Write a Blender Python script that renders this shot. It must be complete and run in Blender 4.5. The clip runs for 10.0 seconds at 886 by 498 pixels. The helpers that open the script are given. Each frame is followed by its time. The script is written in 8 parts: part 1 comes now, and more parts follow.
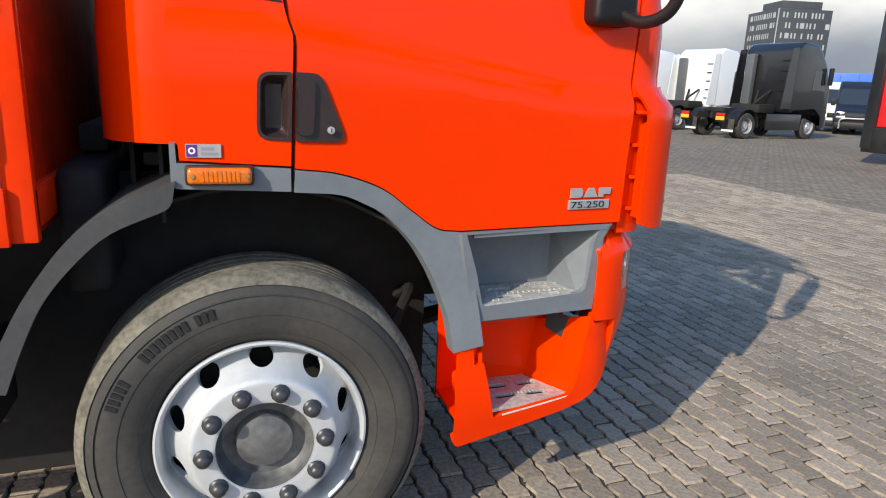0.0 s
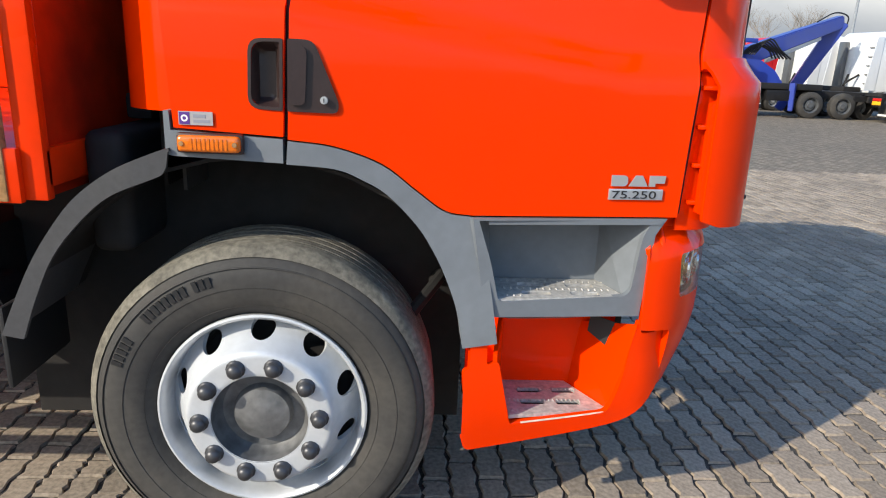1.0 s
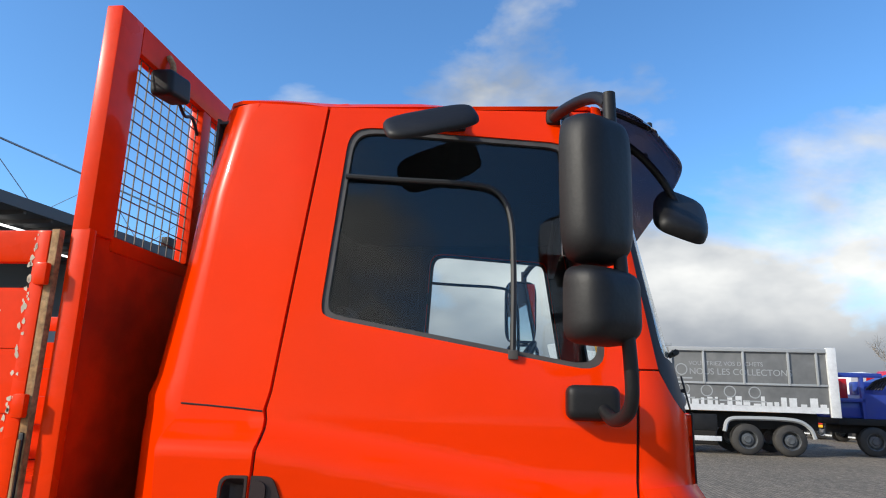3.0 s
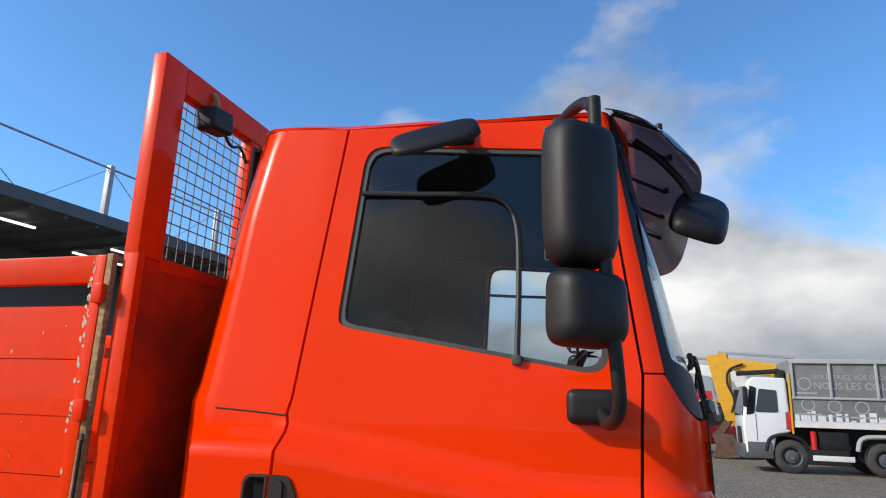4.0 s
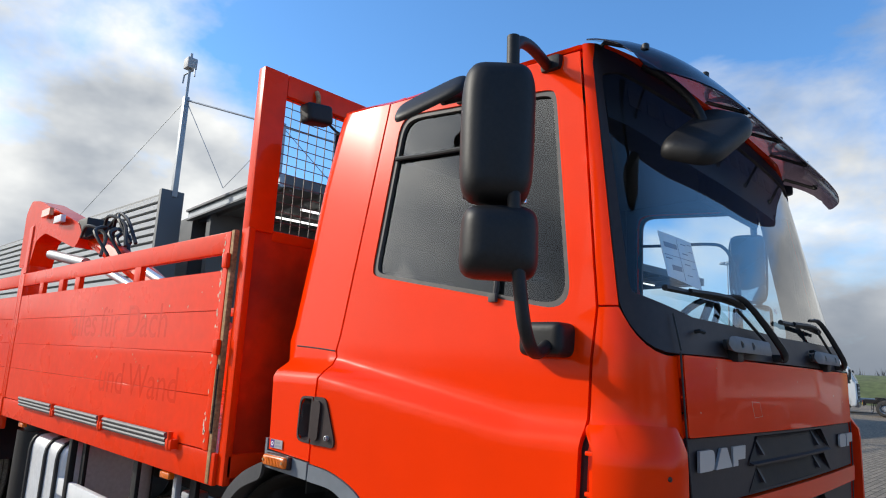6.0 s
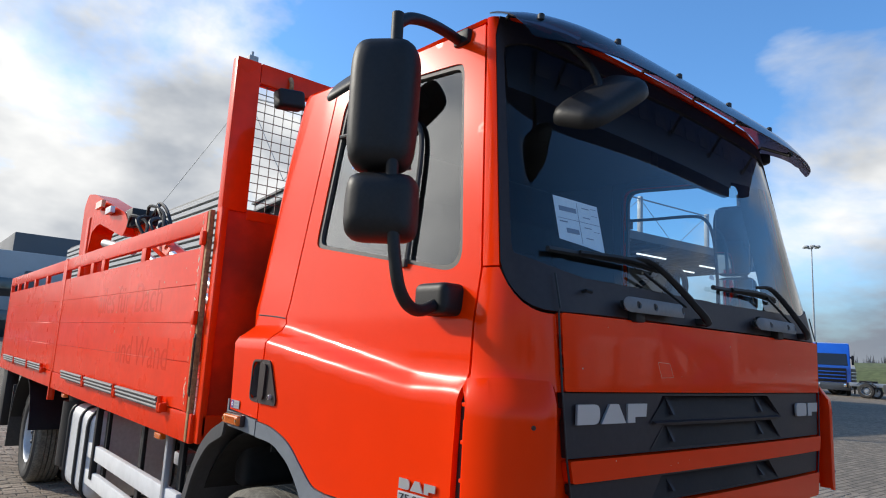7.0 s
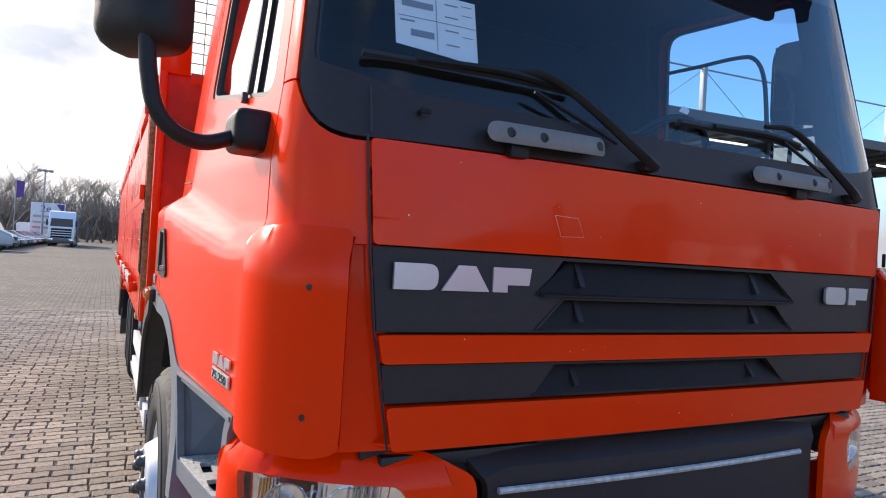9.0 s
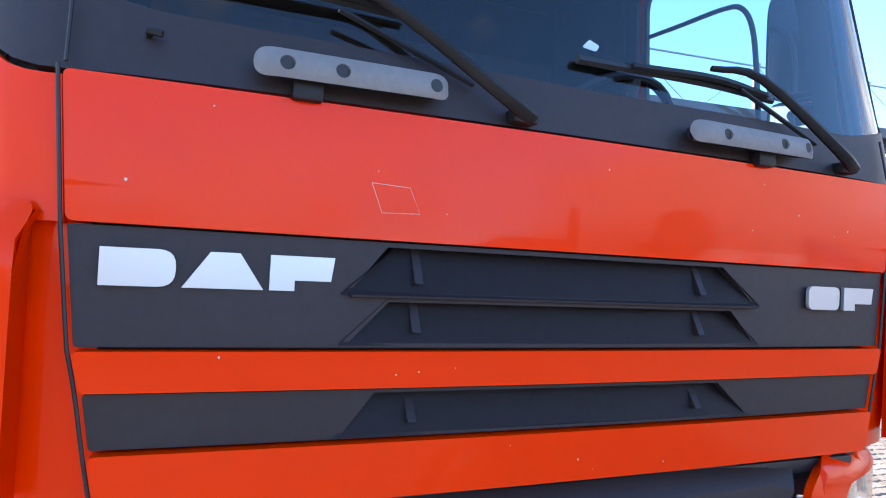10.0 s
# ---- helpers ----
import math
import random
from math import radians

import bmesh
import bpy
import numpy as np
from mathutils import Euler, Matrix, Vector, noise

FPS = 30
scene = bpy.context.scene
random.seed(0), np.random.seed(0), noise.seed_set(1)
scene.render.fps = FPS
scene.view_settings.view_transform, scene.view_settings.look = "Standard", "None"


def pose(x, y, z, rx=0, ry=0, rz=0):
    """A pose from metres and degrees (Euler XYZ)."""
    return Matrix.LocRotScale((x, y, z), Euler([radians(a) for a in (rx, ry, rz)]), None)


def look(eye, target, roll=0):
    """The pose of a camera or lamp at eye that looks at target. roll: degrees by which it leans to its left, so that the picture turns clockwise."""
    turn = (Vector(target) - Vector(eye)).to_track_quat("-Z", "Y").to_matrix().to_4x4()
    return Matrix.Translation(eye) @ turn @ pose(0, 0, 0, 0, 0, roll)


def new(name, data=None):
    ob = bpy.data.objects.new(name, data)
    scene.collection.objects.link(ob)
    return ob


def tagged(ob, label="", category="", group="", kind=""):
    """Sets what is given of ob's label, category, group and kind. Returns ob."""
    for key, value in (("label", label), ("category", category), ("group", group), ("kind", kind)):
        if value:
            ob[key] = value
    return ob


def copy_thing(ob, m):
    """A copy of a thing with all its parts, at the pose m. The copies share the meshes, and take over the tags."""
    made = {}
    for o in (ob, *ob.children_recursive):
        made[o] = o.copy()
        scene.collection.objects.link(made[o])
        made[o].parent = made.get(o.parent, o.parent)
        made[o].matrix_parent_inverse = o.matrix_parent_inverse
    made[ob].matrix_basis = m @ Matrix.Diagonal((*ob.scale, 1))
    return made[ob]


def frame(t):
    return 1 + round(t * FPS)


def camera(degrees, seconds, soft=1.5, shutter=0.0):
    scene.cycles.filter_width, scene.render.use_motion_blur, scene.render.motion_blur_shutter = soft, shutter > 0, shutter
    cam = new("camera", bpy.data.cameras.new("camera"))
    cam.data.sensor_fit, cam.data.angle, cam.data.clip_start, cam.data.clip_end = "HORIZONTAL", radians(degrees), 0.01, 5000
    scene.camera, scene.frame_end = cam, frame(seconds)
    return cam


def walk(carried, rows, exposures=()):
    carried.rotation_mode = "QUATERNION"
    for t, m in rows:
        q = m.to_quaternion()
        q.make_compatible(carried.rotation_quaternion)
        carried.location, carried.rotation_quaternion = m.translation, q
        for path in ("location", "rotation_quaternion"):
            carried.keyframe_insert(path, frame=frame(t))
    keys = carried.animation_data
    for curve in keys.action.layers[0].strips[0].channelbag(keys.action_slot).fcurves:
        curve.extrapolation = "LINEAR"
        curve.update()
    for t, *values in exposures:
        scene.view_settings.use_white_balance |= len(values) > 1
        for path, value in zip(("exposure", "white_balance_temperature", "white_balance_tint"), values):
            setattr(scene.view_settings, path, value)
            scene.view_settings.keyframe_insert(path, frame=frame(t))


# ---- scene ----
# camera and its walk
cam = camera(68.5, 10.0, soft=1.1)
PATH = [
    (0, (-0.096, -2.957, 1.505), (0.548, -1.126, 1.022), 2.4),
    (0.5, (0.145, -2.891, 1.529), (0.562, -1.009, 0.997), 2.6),
    (1, (0.394, -2.901, 1.478), (0.512, -0.979, 0.937), 2.5),
    (1.5, (0.489, -2.954, 1.405), (0.574, -1.021, 0.9), 2.6),
    (2, (0.523, -3.057, 1.488), (0.62, -1.083, 1.179), 2.6),
    (2.5, (0.648, -3.099, 1.666), (0.627, -1.101, 1.765), 2.0),
    (3, (0.857, -3.091, 1.763), (0.611, -1.155, 2.202), 1.8),
    (3.2, (0.937, -3.102, 1.758), (0.644, -1.182, 2.236), 1.9),
    (4.3, (1.332, -3.083, 1.732), (0.588, -1.282, 2.183), 2.2),
    (4.5, (1.466, -3.015, 1.732), (0.579, -1.266, 2.123), 2.3),
    (5, (1.669, -2.947, 1.68), (0.604, -1.291, 2.032), 2.6),
    (5.5, (1.91, -2.873, 1.677), (0.665, -1.347, 2.03), 2.8),
    (6.8, (2.522, -2.477, 1.611), (1.042, -1.174, 1.943), 3.1),
    (7, (2.607, -2.418, 1.597), (1.09, -1.152, 1.908), 3.1),
    (7.5, (2.797, -2.187, 1.566), (1.158, -1.047, 1.683), 2.9),
    (8, (2.907, -1.917, 1.524), (1.196, -0.883, 1.579), 3.3),
    (8.5, (2.809, -1.666, 1.475), (1.04, -0.733, 1.506), 3.3),
    (9, (2.681, -1.42, 1.486), (0.905, -0.501, 1.506), 3.4),
    (9.5, (2.589, -1.069, 1.47), (0.791, -0.194, 1.524), 2.8),
    (10, (2.487, -0.769, 1.468), (0.641, 0.0, 1.51), 3.0),
]
walk(cam, [(t, look(eye, target, roll)) for t, eye, target, roll in PATH],
     exposures=[(0, 0.38, 7000, 8), (1, 0.48, 7000, 8), (1.5, 0.58, 7000, 8), (2, 0.48, 6900, 8), (3, 0.1, 6700, 8), (4.5, 0.0, 6700, 8), (5.5, 0.15, 6700, 8), (7, 0.1, 6700, 9), (8, 0.23, 6850, 11.5), (8.5, 0.38, 6950, 13), (9, 0.64, 7000, 15), (9.5, 1.18, 6850, 16.5), (10, 1.85, 6800, 15)])

# ---- world and sun ----
SUN_AZ, SUN_EL = 214.0, 29.5
world = bpy.data.worlds.new("sky")
scene.world = world
world.use_nodes = True
wn, wl = world.node_tree.nodes, world.node_tree.links
wn.clear()
sky = wn.new("ShaderNodeTexSky")
sky.sky_type = "NISHITA"
sky.sun_disc = False
sky.sun_elevation = radians(SUN_EL)
sky.sun_rotation = radians(90 - SUN_AZ)
sky.air_density, sky.dust_density, sky.ozone_density = 1.0, 0.6, 2.2
coord = wn.new("ShaderNodeTexCoord")
stretch = wn.new("ShaderNodeMapping")
stretch.inputs["Scale"].default_value = (1.0, 1.0, 1.8)
stretch.inputs["Location"].default_value = (0.35, 0.1, 0.0)
cloud = wn.new("ShaderNodeTexNoise")
cloud.inputs["Scale"].default_value = 2.1
cloud.inputs["Detail"].default_value = 7
cloud.inputs["Roughness"].default_value = 0.55
cloud.inputs["Distortion"].default_value = 0.25
split = wn.new("ShaderNodeSeparateXYZ")
low = wn.new("ShaderNodeMapRange")          # more cloud towards the horizon
low.inputs["From Min"].default_value, low.inputs["From Max"].default_value = 0.0, 0.5
low.inputs["To Min"].default_value, low.inputs["To Max"].default_value = 0.11, -0.10
summed = wn.new("ShaderNodeMath")
summed.operation = "ADD"
cover = wn.new("ShaderNodeValToRGB")
cover.color_ramp.elements[0].position, cover.color_ramp.elements[1].position = 0.47, 0.62
shade = wn.new("ShaderNodeTexNoise")
shade.inputs["Scale"].default_value = 3.6
shade.inputs["Detail"].default_value = 5
tone = wn.new("ShaderNodeValToRGB")
tone.color_ramp.elements[0].position, tone.color_ramp.elements[0].color = 0.35, (2.3, 2.6, 3.1, 1)
tone.color_ramp.elements[1].position, tone.color_ramp.elements[1].color = 0.62, (6.4, 6.5, 6.6, 1)
blend = wn.new("ShaderNodeMix")
blend.data_type = "RGBA"
back = wn.new("ShaderNodeBackground")
back.inputs["Strength"].default_value = 0.15
sink = wn.new("ShaderNodeOutputWorld")
wl.new(coord.outputs["Generated"], stretch.inputs["Vector"])
wl.new(stretch.outputs[0], cloud.inputs["Vector"])
wl.new(stretch.outputs[0], shade.inputs["Vector"])
wl.new(coord.outputs["Generated"], split.inputs[0])
wl.new(split.outputs["Z"], low.inputs["Value"])
wl.new(cloud.outputs["Fac"], summed.inputs[0])
wl.new(low.outputs[0], summed.inputs[1])
# a bank of cumulus low over the far side of the yard
bank_side = wn.new("ShaderNodeVectorMath")
bank_side.operation = "DOT_PRODUCT"
bank_side.inputs[1].default_value = (0.26, 0.97, -0.35)
bank = wn.new("ShaderNodeMapRange")
bank.interpolation_type = "SMOOTHSTEP"
bank.inputs["From Min"].default_value, bank.inputs["From Max"].default_value = 0.52, 0.95
bank.inputs["To Min"].default_value, bank.inputs["To Max"].default_value = -0.03, 0.16
with_bank = wn.new("ShaderNodeMath")
with_bank.operation = "ADD"
wl.new(coord.outputs["Generated"], bank_side.inputs[0])
wl.new(bank_side.outputs["Value"], bank.inputs["Value"])
wl.new(summed.outputs[0], with_bank.inputs[0])
wl.new(bank.outputs[0], with_bank.inputs[1])
# broken grey cloud on the sun's side
veil_side = wn.new("ShaderNodeVectorMath")
veil_side.operation = "DOT_PRODUCT"
veil_side.inputs[1].default_value = (-0.88, -0.42, 0.0)
veil = wn.new("ShaderNodeMapRange")
veil.interpolation_type = "SMOOTHSTEP"
veil.inputs["From Min"].default_value, veil.inputs["From Max"].default_value = 0.25, 0.92
veil.inputs["To Min"].default_value, veil.inputs["To Max"].default_value = 0.0, 0.26
with_veil = wn.new("ShaderNodeMath")
with_veil.operation = "ADD"
wl.new(coord.outputs["Generated"], veil_side.inputs[0])
wl.new(veil_side.outputs["Value"], veil.inputs["Value"])
wl.new(with_bank.outputs[0], with_veil.inputs[0])
wl.new(veil.outputs[0], with_veil.inputs[1])
# open blue sky over the hall
open_side = wn.new("ShaderNodeVectorMath")
open_side.operation = "DOT_PRODUCT"
open_side.inputs[1].default_value = (-0.64, 0.69, 0.34)
opening = wn.new("ShaderNodeMapRange")
opening.interpolation_type = "SMOOTHSTEP"
opening.inputs["From Min"].default_value, opening.inputs["From Max"].default_value = 0.935, 0.985
opening.inputs["To Min"].default_value, opening.inputs["To Max"].default_value = 0.0, -0.22
with_gap = wn.new("ShaderNodeMath")
with_gap.operation = "ADD"
wl.new(coord.outputs["Generated"], open_side.inputs[0])
wl.new(open_side.outputs["Value"], opening.inputs["Value"])
wl.new(with_veil.outputs[0], with_gap.inputs[0])
wl.new(opening.outputs[0], with_gap.inputs[1])
wl.new(with_gap.outputs[0], cover.inputs[0])
wl.new(shade.outputs["Fac"], tone.inputs[0])
wl.new(cover.outputs["Color"], blend.inputs["Factor"])
deep = wn.new("ShaderNodeMix")              # a clearer, bluer air than the model's
deep.data_type, deep.blend_type = "RGBA", "MULTIPLY"
deep.inputs["Factor"].default_value = 1.0
deep.inputs["B"].default_value = (0.74, 1.19, 1.58, 1)
wl.new(sky.outputs[0], deep.inputs["A"])
wl.new(deep.outputs["Result"], blend.inputs["A"])
# cloud glows towards the sun
facing = wn.new("ShaderNodeVectorMath")
facing.operation = "DOT_PRODUCT"
facing.inputs[1].default_value = (math.cos(radians(SUN_AZ)) * math.cos(radians(SUN_EL)), math.sin(radians(SUN_AZ)) * math.cos(radians(SUN_EL)), math.sin(radians(SUN_EL)))
glow = wn.new("ShaderNodeMapRange")
glow.interpolation_type = "SMOOTHSTEP"
glow.inputs["From Min"].default_value, glow.inputs["From Max"].default_value = 0.78, 1.0
glow.inputs["To Min"].default_value, glow.inputs["To Max"].default_value = 1.0, 2.6
lit = wn.new("ShaderNodeVectorMath")
lit.operation = "SCALE"
wl.new(coord.outputs["Generated"], facing.inputs[0])
wl.new(facing.outputs["Value"], glow.inputs["Value"])
base_low = wn.new("ShaderNodeMapRange")
base_low.interpolation_type = "SMOOTHSTEP"
base_low.inputs["From Min"].default_value, base_low.inputs["From Max"].default_value = 0.03, 0.17
base_low.inputs["To Min"].default_value, base_low.inputs["To Max"].default_value = 0.85, 0.0
base_side = wn.new("ShaderNodeMapRange")
base_side.interpolation_type = "SMOOTHSTEP"
base_side.inputs["From Min"].default_value, base_side.inputs["From Max"].default_value = 0.35, 0.85
base_dark = wn.new("ShaderNodeMath")
base_dark.operation = "MULTIPLY"
rain = wn.new("ShaderNodeMix")
rain.data_type = "RGBA"
rain.inputs["B"].default_value = (1.25, 1.5, 1.95, 1)
wl.new(split.outputs["Z"], base_low.inputs["Value"])
wl.new(bank_side.outputs["Value"], base_side.inputs["Value"])
wl.new(base_low.outputs[0], base_dark.inputs[0])
wl.new(base_side.outputs[0], base_dark.inputs[1])
wl.new(base_dark.outputs[0], rain.inputs["Factor"])
wl.new(tone.outputs["Color"], rain.inputs["A"])
wl.new(rain.outputs["Result"], lit.inputs[0])
wl.new(glow.outputs[0], lit.inputs["Scale"])
wl.new(lit.outputs[0], blend.inputs["B"])
wl.new(blend.outputs["Result"], back.inputs["Color"])
wl.new(back.outputs[0], sink.inputs["Surface"])

sun = new("sun", bpy.data.lights.new("sun", "SUN"))
sun.data.energy, sun.data.angle, sun.data.color = 3.6, radians(0.53), (1.0, 0.95, 0.87)
sun_way = Vector((math.cos(radians(SUN_AZ)) * math.cos(radians(SUN_EL)), math.sin(radians(SUN_AZ)) * math.cos(radians(SUN_EL)), math.sin(radians(SUN_EL))))
sun.matrix_world = look(sun_way * 60, (0, 0, 0))


# ---- materials ----
def surface(name, colour, rough=0.5, metal=0.0, coat=0.0, gloss=0.5, grain=0.0, grain_size=40.0, stain=0.0, stain_size=2.0, bump=0.0, stain_colour=None, island=0.0, piece=0.0):
    """A procedural surface: base colour varied by stains (large) and grain (fine), with rough and bump following."""
    mat = bpy.data.materials.new(name)
    mat.use_nodes = True
    n, l = mat.node_tree.nodes, mat.node_tree.links
    bsdf = n["Principled BSDF"]
    bsdf.inputs["Roughness"].default_value = rough
    bsdf.inputs["Metallic"].default_value = metal
    bsdf.inputs["Coat Weight"].default_value = coat
    bsdf.inputs["Specular IOR Level"].default_value = gloss
    bsdf.inputs["Coat Roughness"].default_value = 0.04
    place = n.new("ShaderNodeTexCoord")
    now = n.new("ShaderNodeRGB")
    now.outputs[0].default_value = (*colour, 1)
    last = now.outputs[0]
    if island or piece:
        src = n.new("ShaderNodeNewGeometry").outputs["Random Per Island"] if island else n.new("ShaderNodeObjectInfo").outputs["Random"]
        amount = island or piece
        hsv = n.new("ShaderNodeHueSaturation")
        rng = n.new("ShaderNodeMapRange")
        rng.inputs["To Min"].default_value, rng.inputs["To Max"].default_value = 1 - amount, 1 + amount
        l.new(src, rng.inputs["Value"])
        l.new(rng.outputs[0], hsv.inputs["Value"])
        l.new(last, hsv.inputs["Color"])
        last = hsv.outputs[0]
    if stain:
        tex = n.new("ShaderNodeTexNoise")
        tex.inputs["Scale"].default_value, tex.inputs["Detail"].default_value = stain_size, 6
        l.new(place.outputs["Object"], tex.inputs["Vector"])
        ramp = n.new("ShaderNodeValToRGB")
        ramp.color_ramp.elements[0].position, ramp.color_ramp.elements[1].position = 0.42, 0.72
        ramp.color_ramp.elements[1].color = (stain, stain, stain, 1)
        l.new(tex.outputs["Fac"], ramp.inputs[0])
        mix = n.new("ShaderNodeMix")
        mix.data_type = "RGBA"
        dark = stain_colour or tuple(c * 0.55 for c in colour)
        mix.inputs["B"].default_value = (*dark, 1)
        l.new(ramp.outputs[0], mix.inputs["Factor"])
        l.new(last, mix.inputs["A"])
        last = mix.outputs["Result"]
        rr = n.new("ShaderNodeMapRange")
        rr.inputs["To Min"].default_value, rr.inputs["To Max"].default_value = rough, min(1, rough + 0.25)
        l.new(ramp.outputs[0], rr.inputs["Value"])
        l.new(rr.outputs[0], bsdf.inputs["Roughness"])
    if grain or bump:
        fine = n.new("ShaderNodeTexNoise")
        fine.inputs["Scale"].default_value, fine.inputs["Detail"].default_value = grain_size, 5
        l.new(place.outputs["Object"], fine.inputs["Vector"])
        if grain:
            hsv = n.new("ShaderNodeHueSaturation")
            rng = n.new("ShaderNodeMapRange")
            rng.inputs["From Min"].default_value, rng.inputs["From Max"].default_value = 0.3, 0.7
            rng.inputs["To Min"].default_value, rng.inputs["To Max"].default_value = 1 - grain, 1 + grain
            l.new(fine.outputs["Fac"], rng.inputs["Value"])
            l.new(rng.outputs[0], hsv.inputs["Value"])
            l.new(last, hsv.inputs["Color"])
            last = hsv.outputs[0]
        if bump:
            bmp = n.new("ShaderNodeBump")
            bmp.inputs["Strength"].default_value = bump
            bmp.inputs["Distance"].default_value = 0.003
            l.new(fine.outputs["Fac"], bmp.inputs["Height"])
            l.new(bmp.outputs[0], bsdf.inputs["Normal"])
    l.new(last, bsdf.inputs["Base Color"])
    return mat


def glazing(name, tint, ior=1.5, rough=0.0, film=1.9, edge=3.3):
    mat = bpy.data.materials.new(name)
    mat.use_nodes = True
    n, l = mat.node_tree.nodes, mat.node_tree.links
    n.remove(n["Principled BSDF"])
    clear = n.new("ShaderNodeBsdfTransparent")
    clear.inputs[0].default_value = (*tint, 1)
    gloss = n.new("ShaderNodeBsdfGlossy")
    gloss.inputs["Roughness"].default_value = rough
    face = n.new("ShaderNodeLayerWeight")
    face.inputs["Blend"].default_value = 0.5
    steep = n.new("ShaderNodeMath")
    steep.operation = "POWER"
    steep.inputs[1].default_value = edge
    fres = n.new("ShaderNodeMath")
    fres.operation = "MULTIPLY_ADD"
    base = ((ior - 1) / (ior + 1)) ** 2 * film
    fres.inputs[1].default_value, fres.inputs[2].default_value = 1 - base, base
    l.new(face.outputs["Facing"], steep.inputs[0])
    l.new(steep.outputs[0], fres.inputs[0])
    mix = n.new("ShaderNodeMixShader")
    l.new(fres.outputs[0], mix.inputs[0])
    l.new(clear.outputs[0], mix.inputs[1])
    l.new(gloss.outputs[0], mix.inputs[2])
    l.new(mix.outputs[0], n["Material Output"].inputs[0])
    return mat


M = {}
M["paint"] = surface("orange_red_cab_paint", (0.91, 0.036, 0.0), 0.24, coat=0.24, gloss=0.07, grain=0.02, grain_size=6, stain=0.10, stain_size=1.3)
M["bed"] = surface("faded_red_bed_paint", (0.86, 0.038, 0.002), 0.27, coat=0.22, gloss=0.08, grain=0.05, grain_size=18, stain=0.35, stain_size=2.4, stain_colour=(0.66, 0.04, 0.015), bump=0.05)
M["head"] = surface("sooty_red_headboard_paint", (0.70, 0.030, 0.004), 0.35, gloss=0.2, grain=0.12, grain_size=14, stain=0.85, stain_size=1.9, stain_colour=(0.12, 0.016, 0.008), bump=0.06)
# brown tint holds the orange paint's reflection in weathered black plastic
M["handle"] = surface("black_plastic_reflection_tint", (0.030, 0.016, 0.0145), 0.42, grain=0.12, grain_size=90, stain=0.3, stain_size=6, stain_colour=(0.045, 0.03, 0.027), bump=0.1)
M["bedghost"] = surface("old_lettering_shadow", (0.72, 0.031, 0.003), 0.27, coat=0.22, gloss=0.08)
M["chip"] = surface("chipped_primer", (0.62, 0.5, 0.36), 0.7, grain=0.2)
M["rust"] = surface("rusty_bare_steel", (0.30, 0.15, 0.055), 0.8, grain=0.4, grain_size=60, stain=0.6, stain_size=9, stain_colour=(0.5, 0.36, 0.2), bump=0.3)
M["grey"] = surface("grey_plastic", (0.165, 0.182, 0.20), 0.5, grain=0.06, grain_size=30, stain=0.25, stain_size=5, bump=0.1)
M["black"] = surface("black_textured_plastic", (0.0095, 0.009, 0.0095), 0.50, gloss=0.32, grain=0.15, grain_size=90, stain=0.3, stain_size=4, stain_colour=(0.035, 0.034, 0.033), bump=0.15)
M["grille"] = surface("dark_grey_grille_plastic", (0.029, 0.0215, 0.0225), 0.5, gloss=0.3, grain=0.1, grain_size=50, stain=0.3, stain_size=3, stain_colour=(0.042, 0.035, 0.037), bump=0.08)
M["guard"] = surface("dusty_grey_mudguard", (0.05, 0.05, 0.053), 0.55, grain=0.12, grain_size=60, stain=0.4, stain_size=6, stain_colour=(0.085, 0.08, 0.075), bump=0.15)
M["grip"] = surface("pale_grey_cast_grip", (0.205, 0.185, 0.17), 0.62, grain=0.06, grain_size=80, stain=0.3, stain_size=12, stain_colour=(0.13, 0.125, 0.12), bump=0.3)
# chassis tone, also used to darken the shaded gap behind the cab
M["dark"] = surface("sooty_chassis_and_shade", (0.009, 0.0085, 0.0085), 0.75, grain=0.3, grain_size=20, stain=0.5, stain_size=6, stain_colour=(0.026, 0.019, 0.015), bump=0.3)
M["rubber"] = surface("tyre_rubber", (0.035, 0.033, 0.031), 0.75, grain=0.15, grain_size=50, stain=0.7, stain_size=3.2, stain_colour=(0.085, 0.075, 0.062), bump=0.2)
M["tread"] = surface("dusty_tyre_shoulder", (0.16, 0.145, 0.115), 0.9, grain=0.35, grain_size=60, stain=0.6, stain_size=12, stain_colour=(0.07, 0.065, 0.055), bump=0.6)
# rubber black; also paints shade into slots, notches and bar holes
M["seal"] = surface("black_rubber_and_shade", (0.014, 0.014, 0.015), 0.55)
M["sealgrey"] = surface("weathered_window_rubber", (0.055, 0.05, 0.047), 0.6, grain=0.2, grain_size=30)
M["rim"] = surface("silver_wheel_paint", (0.56, 0.575, 0.59), 0.42, metal=0.25, grain=0.05, grain_size=40, stain=0.3, stain_size=6, stain_colour=(0.36, 0.36, 0.36))
M["hub"] = surface("greasy_hub_metal", (0.20, 0.20, 0.20), 0.5, metal=0.5, grain=0.3, grain_size=25, stain=0.6, stain_size=9, stain_colour=(0.05, 0.05, 0.05), bump=0.3)
M["nut"] = surface("dark_wheel_nut", (0.07, 0.07, 0.075), 0.4, metal=0.5, grain=0.2)
M["tread_plate"] = surface("worn_aluminium_step", (0.52, 0.50, 0.47), 0.55, metal=0.3, grain=0.25, grain_size=70, stain=0.5, stain_size=8, stain_colour=(0.33, 0.31, 0.28), bump=0.5)
M["chrome"] = surface("bright_silver_badge", (0.56, 0.57, 0.58), 0.28, metal=0.6)
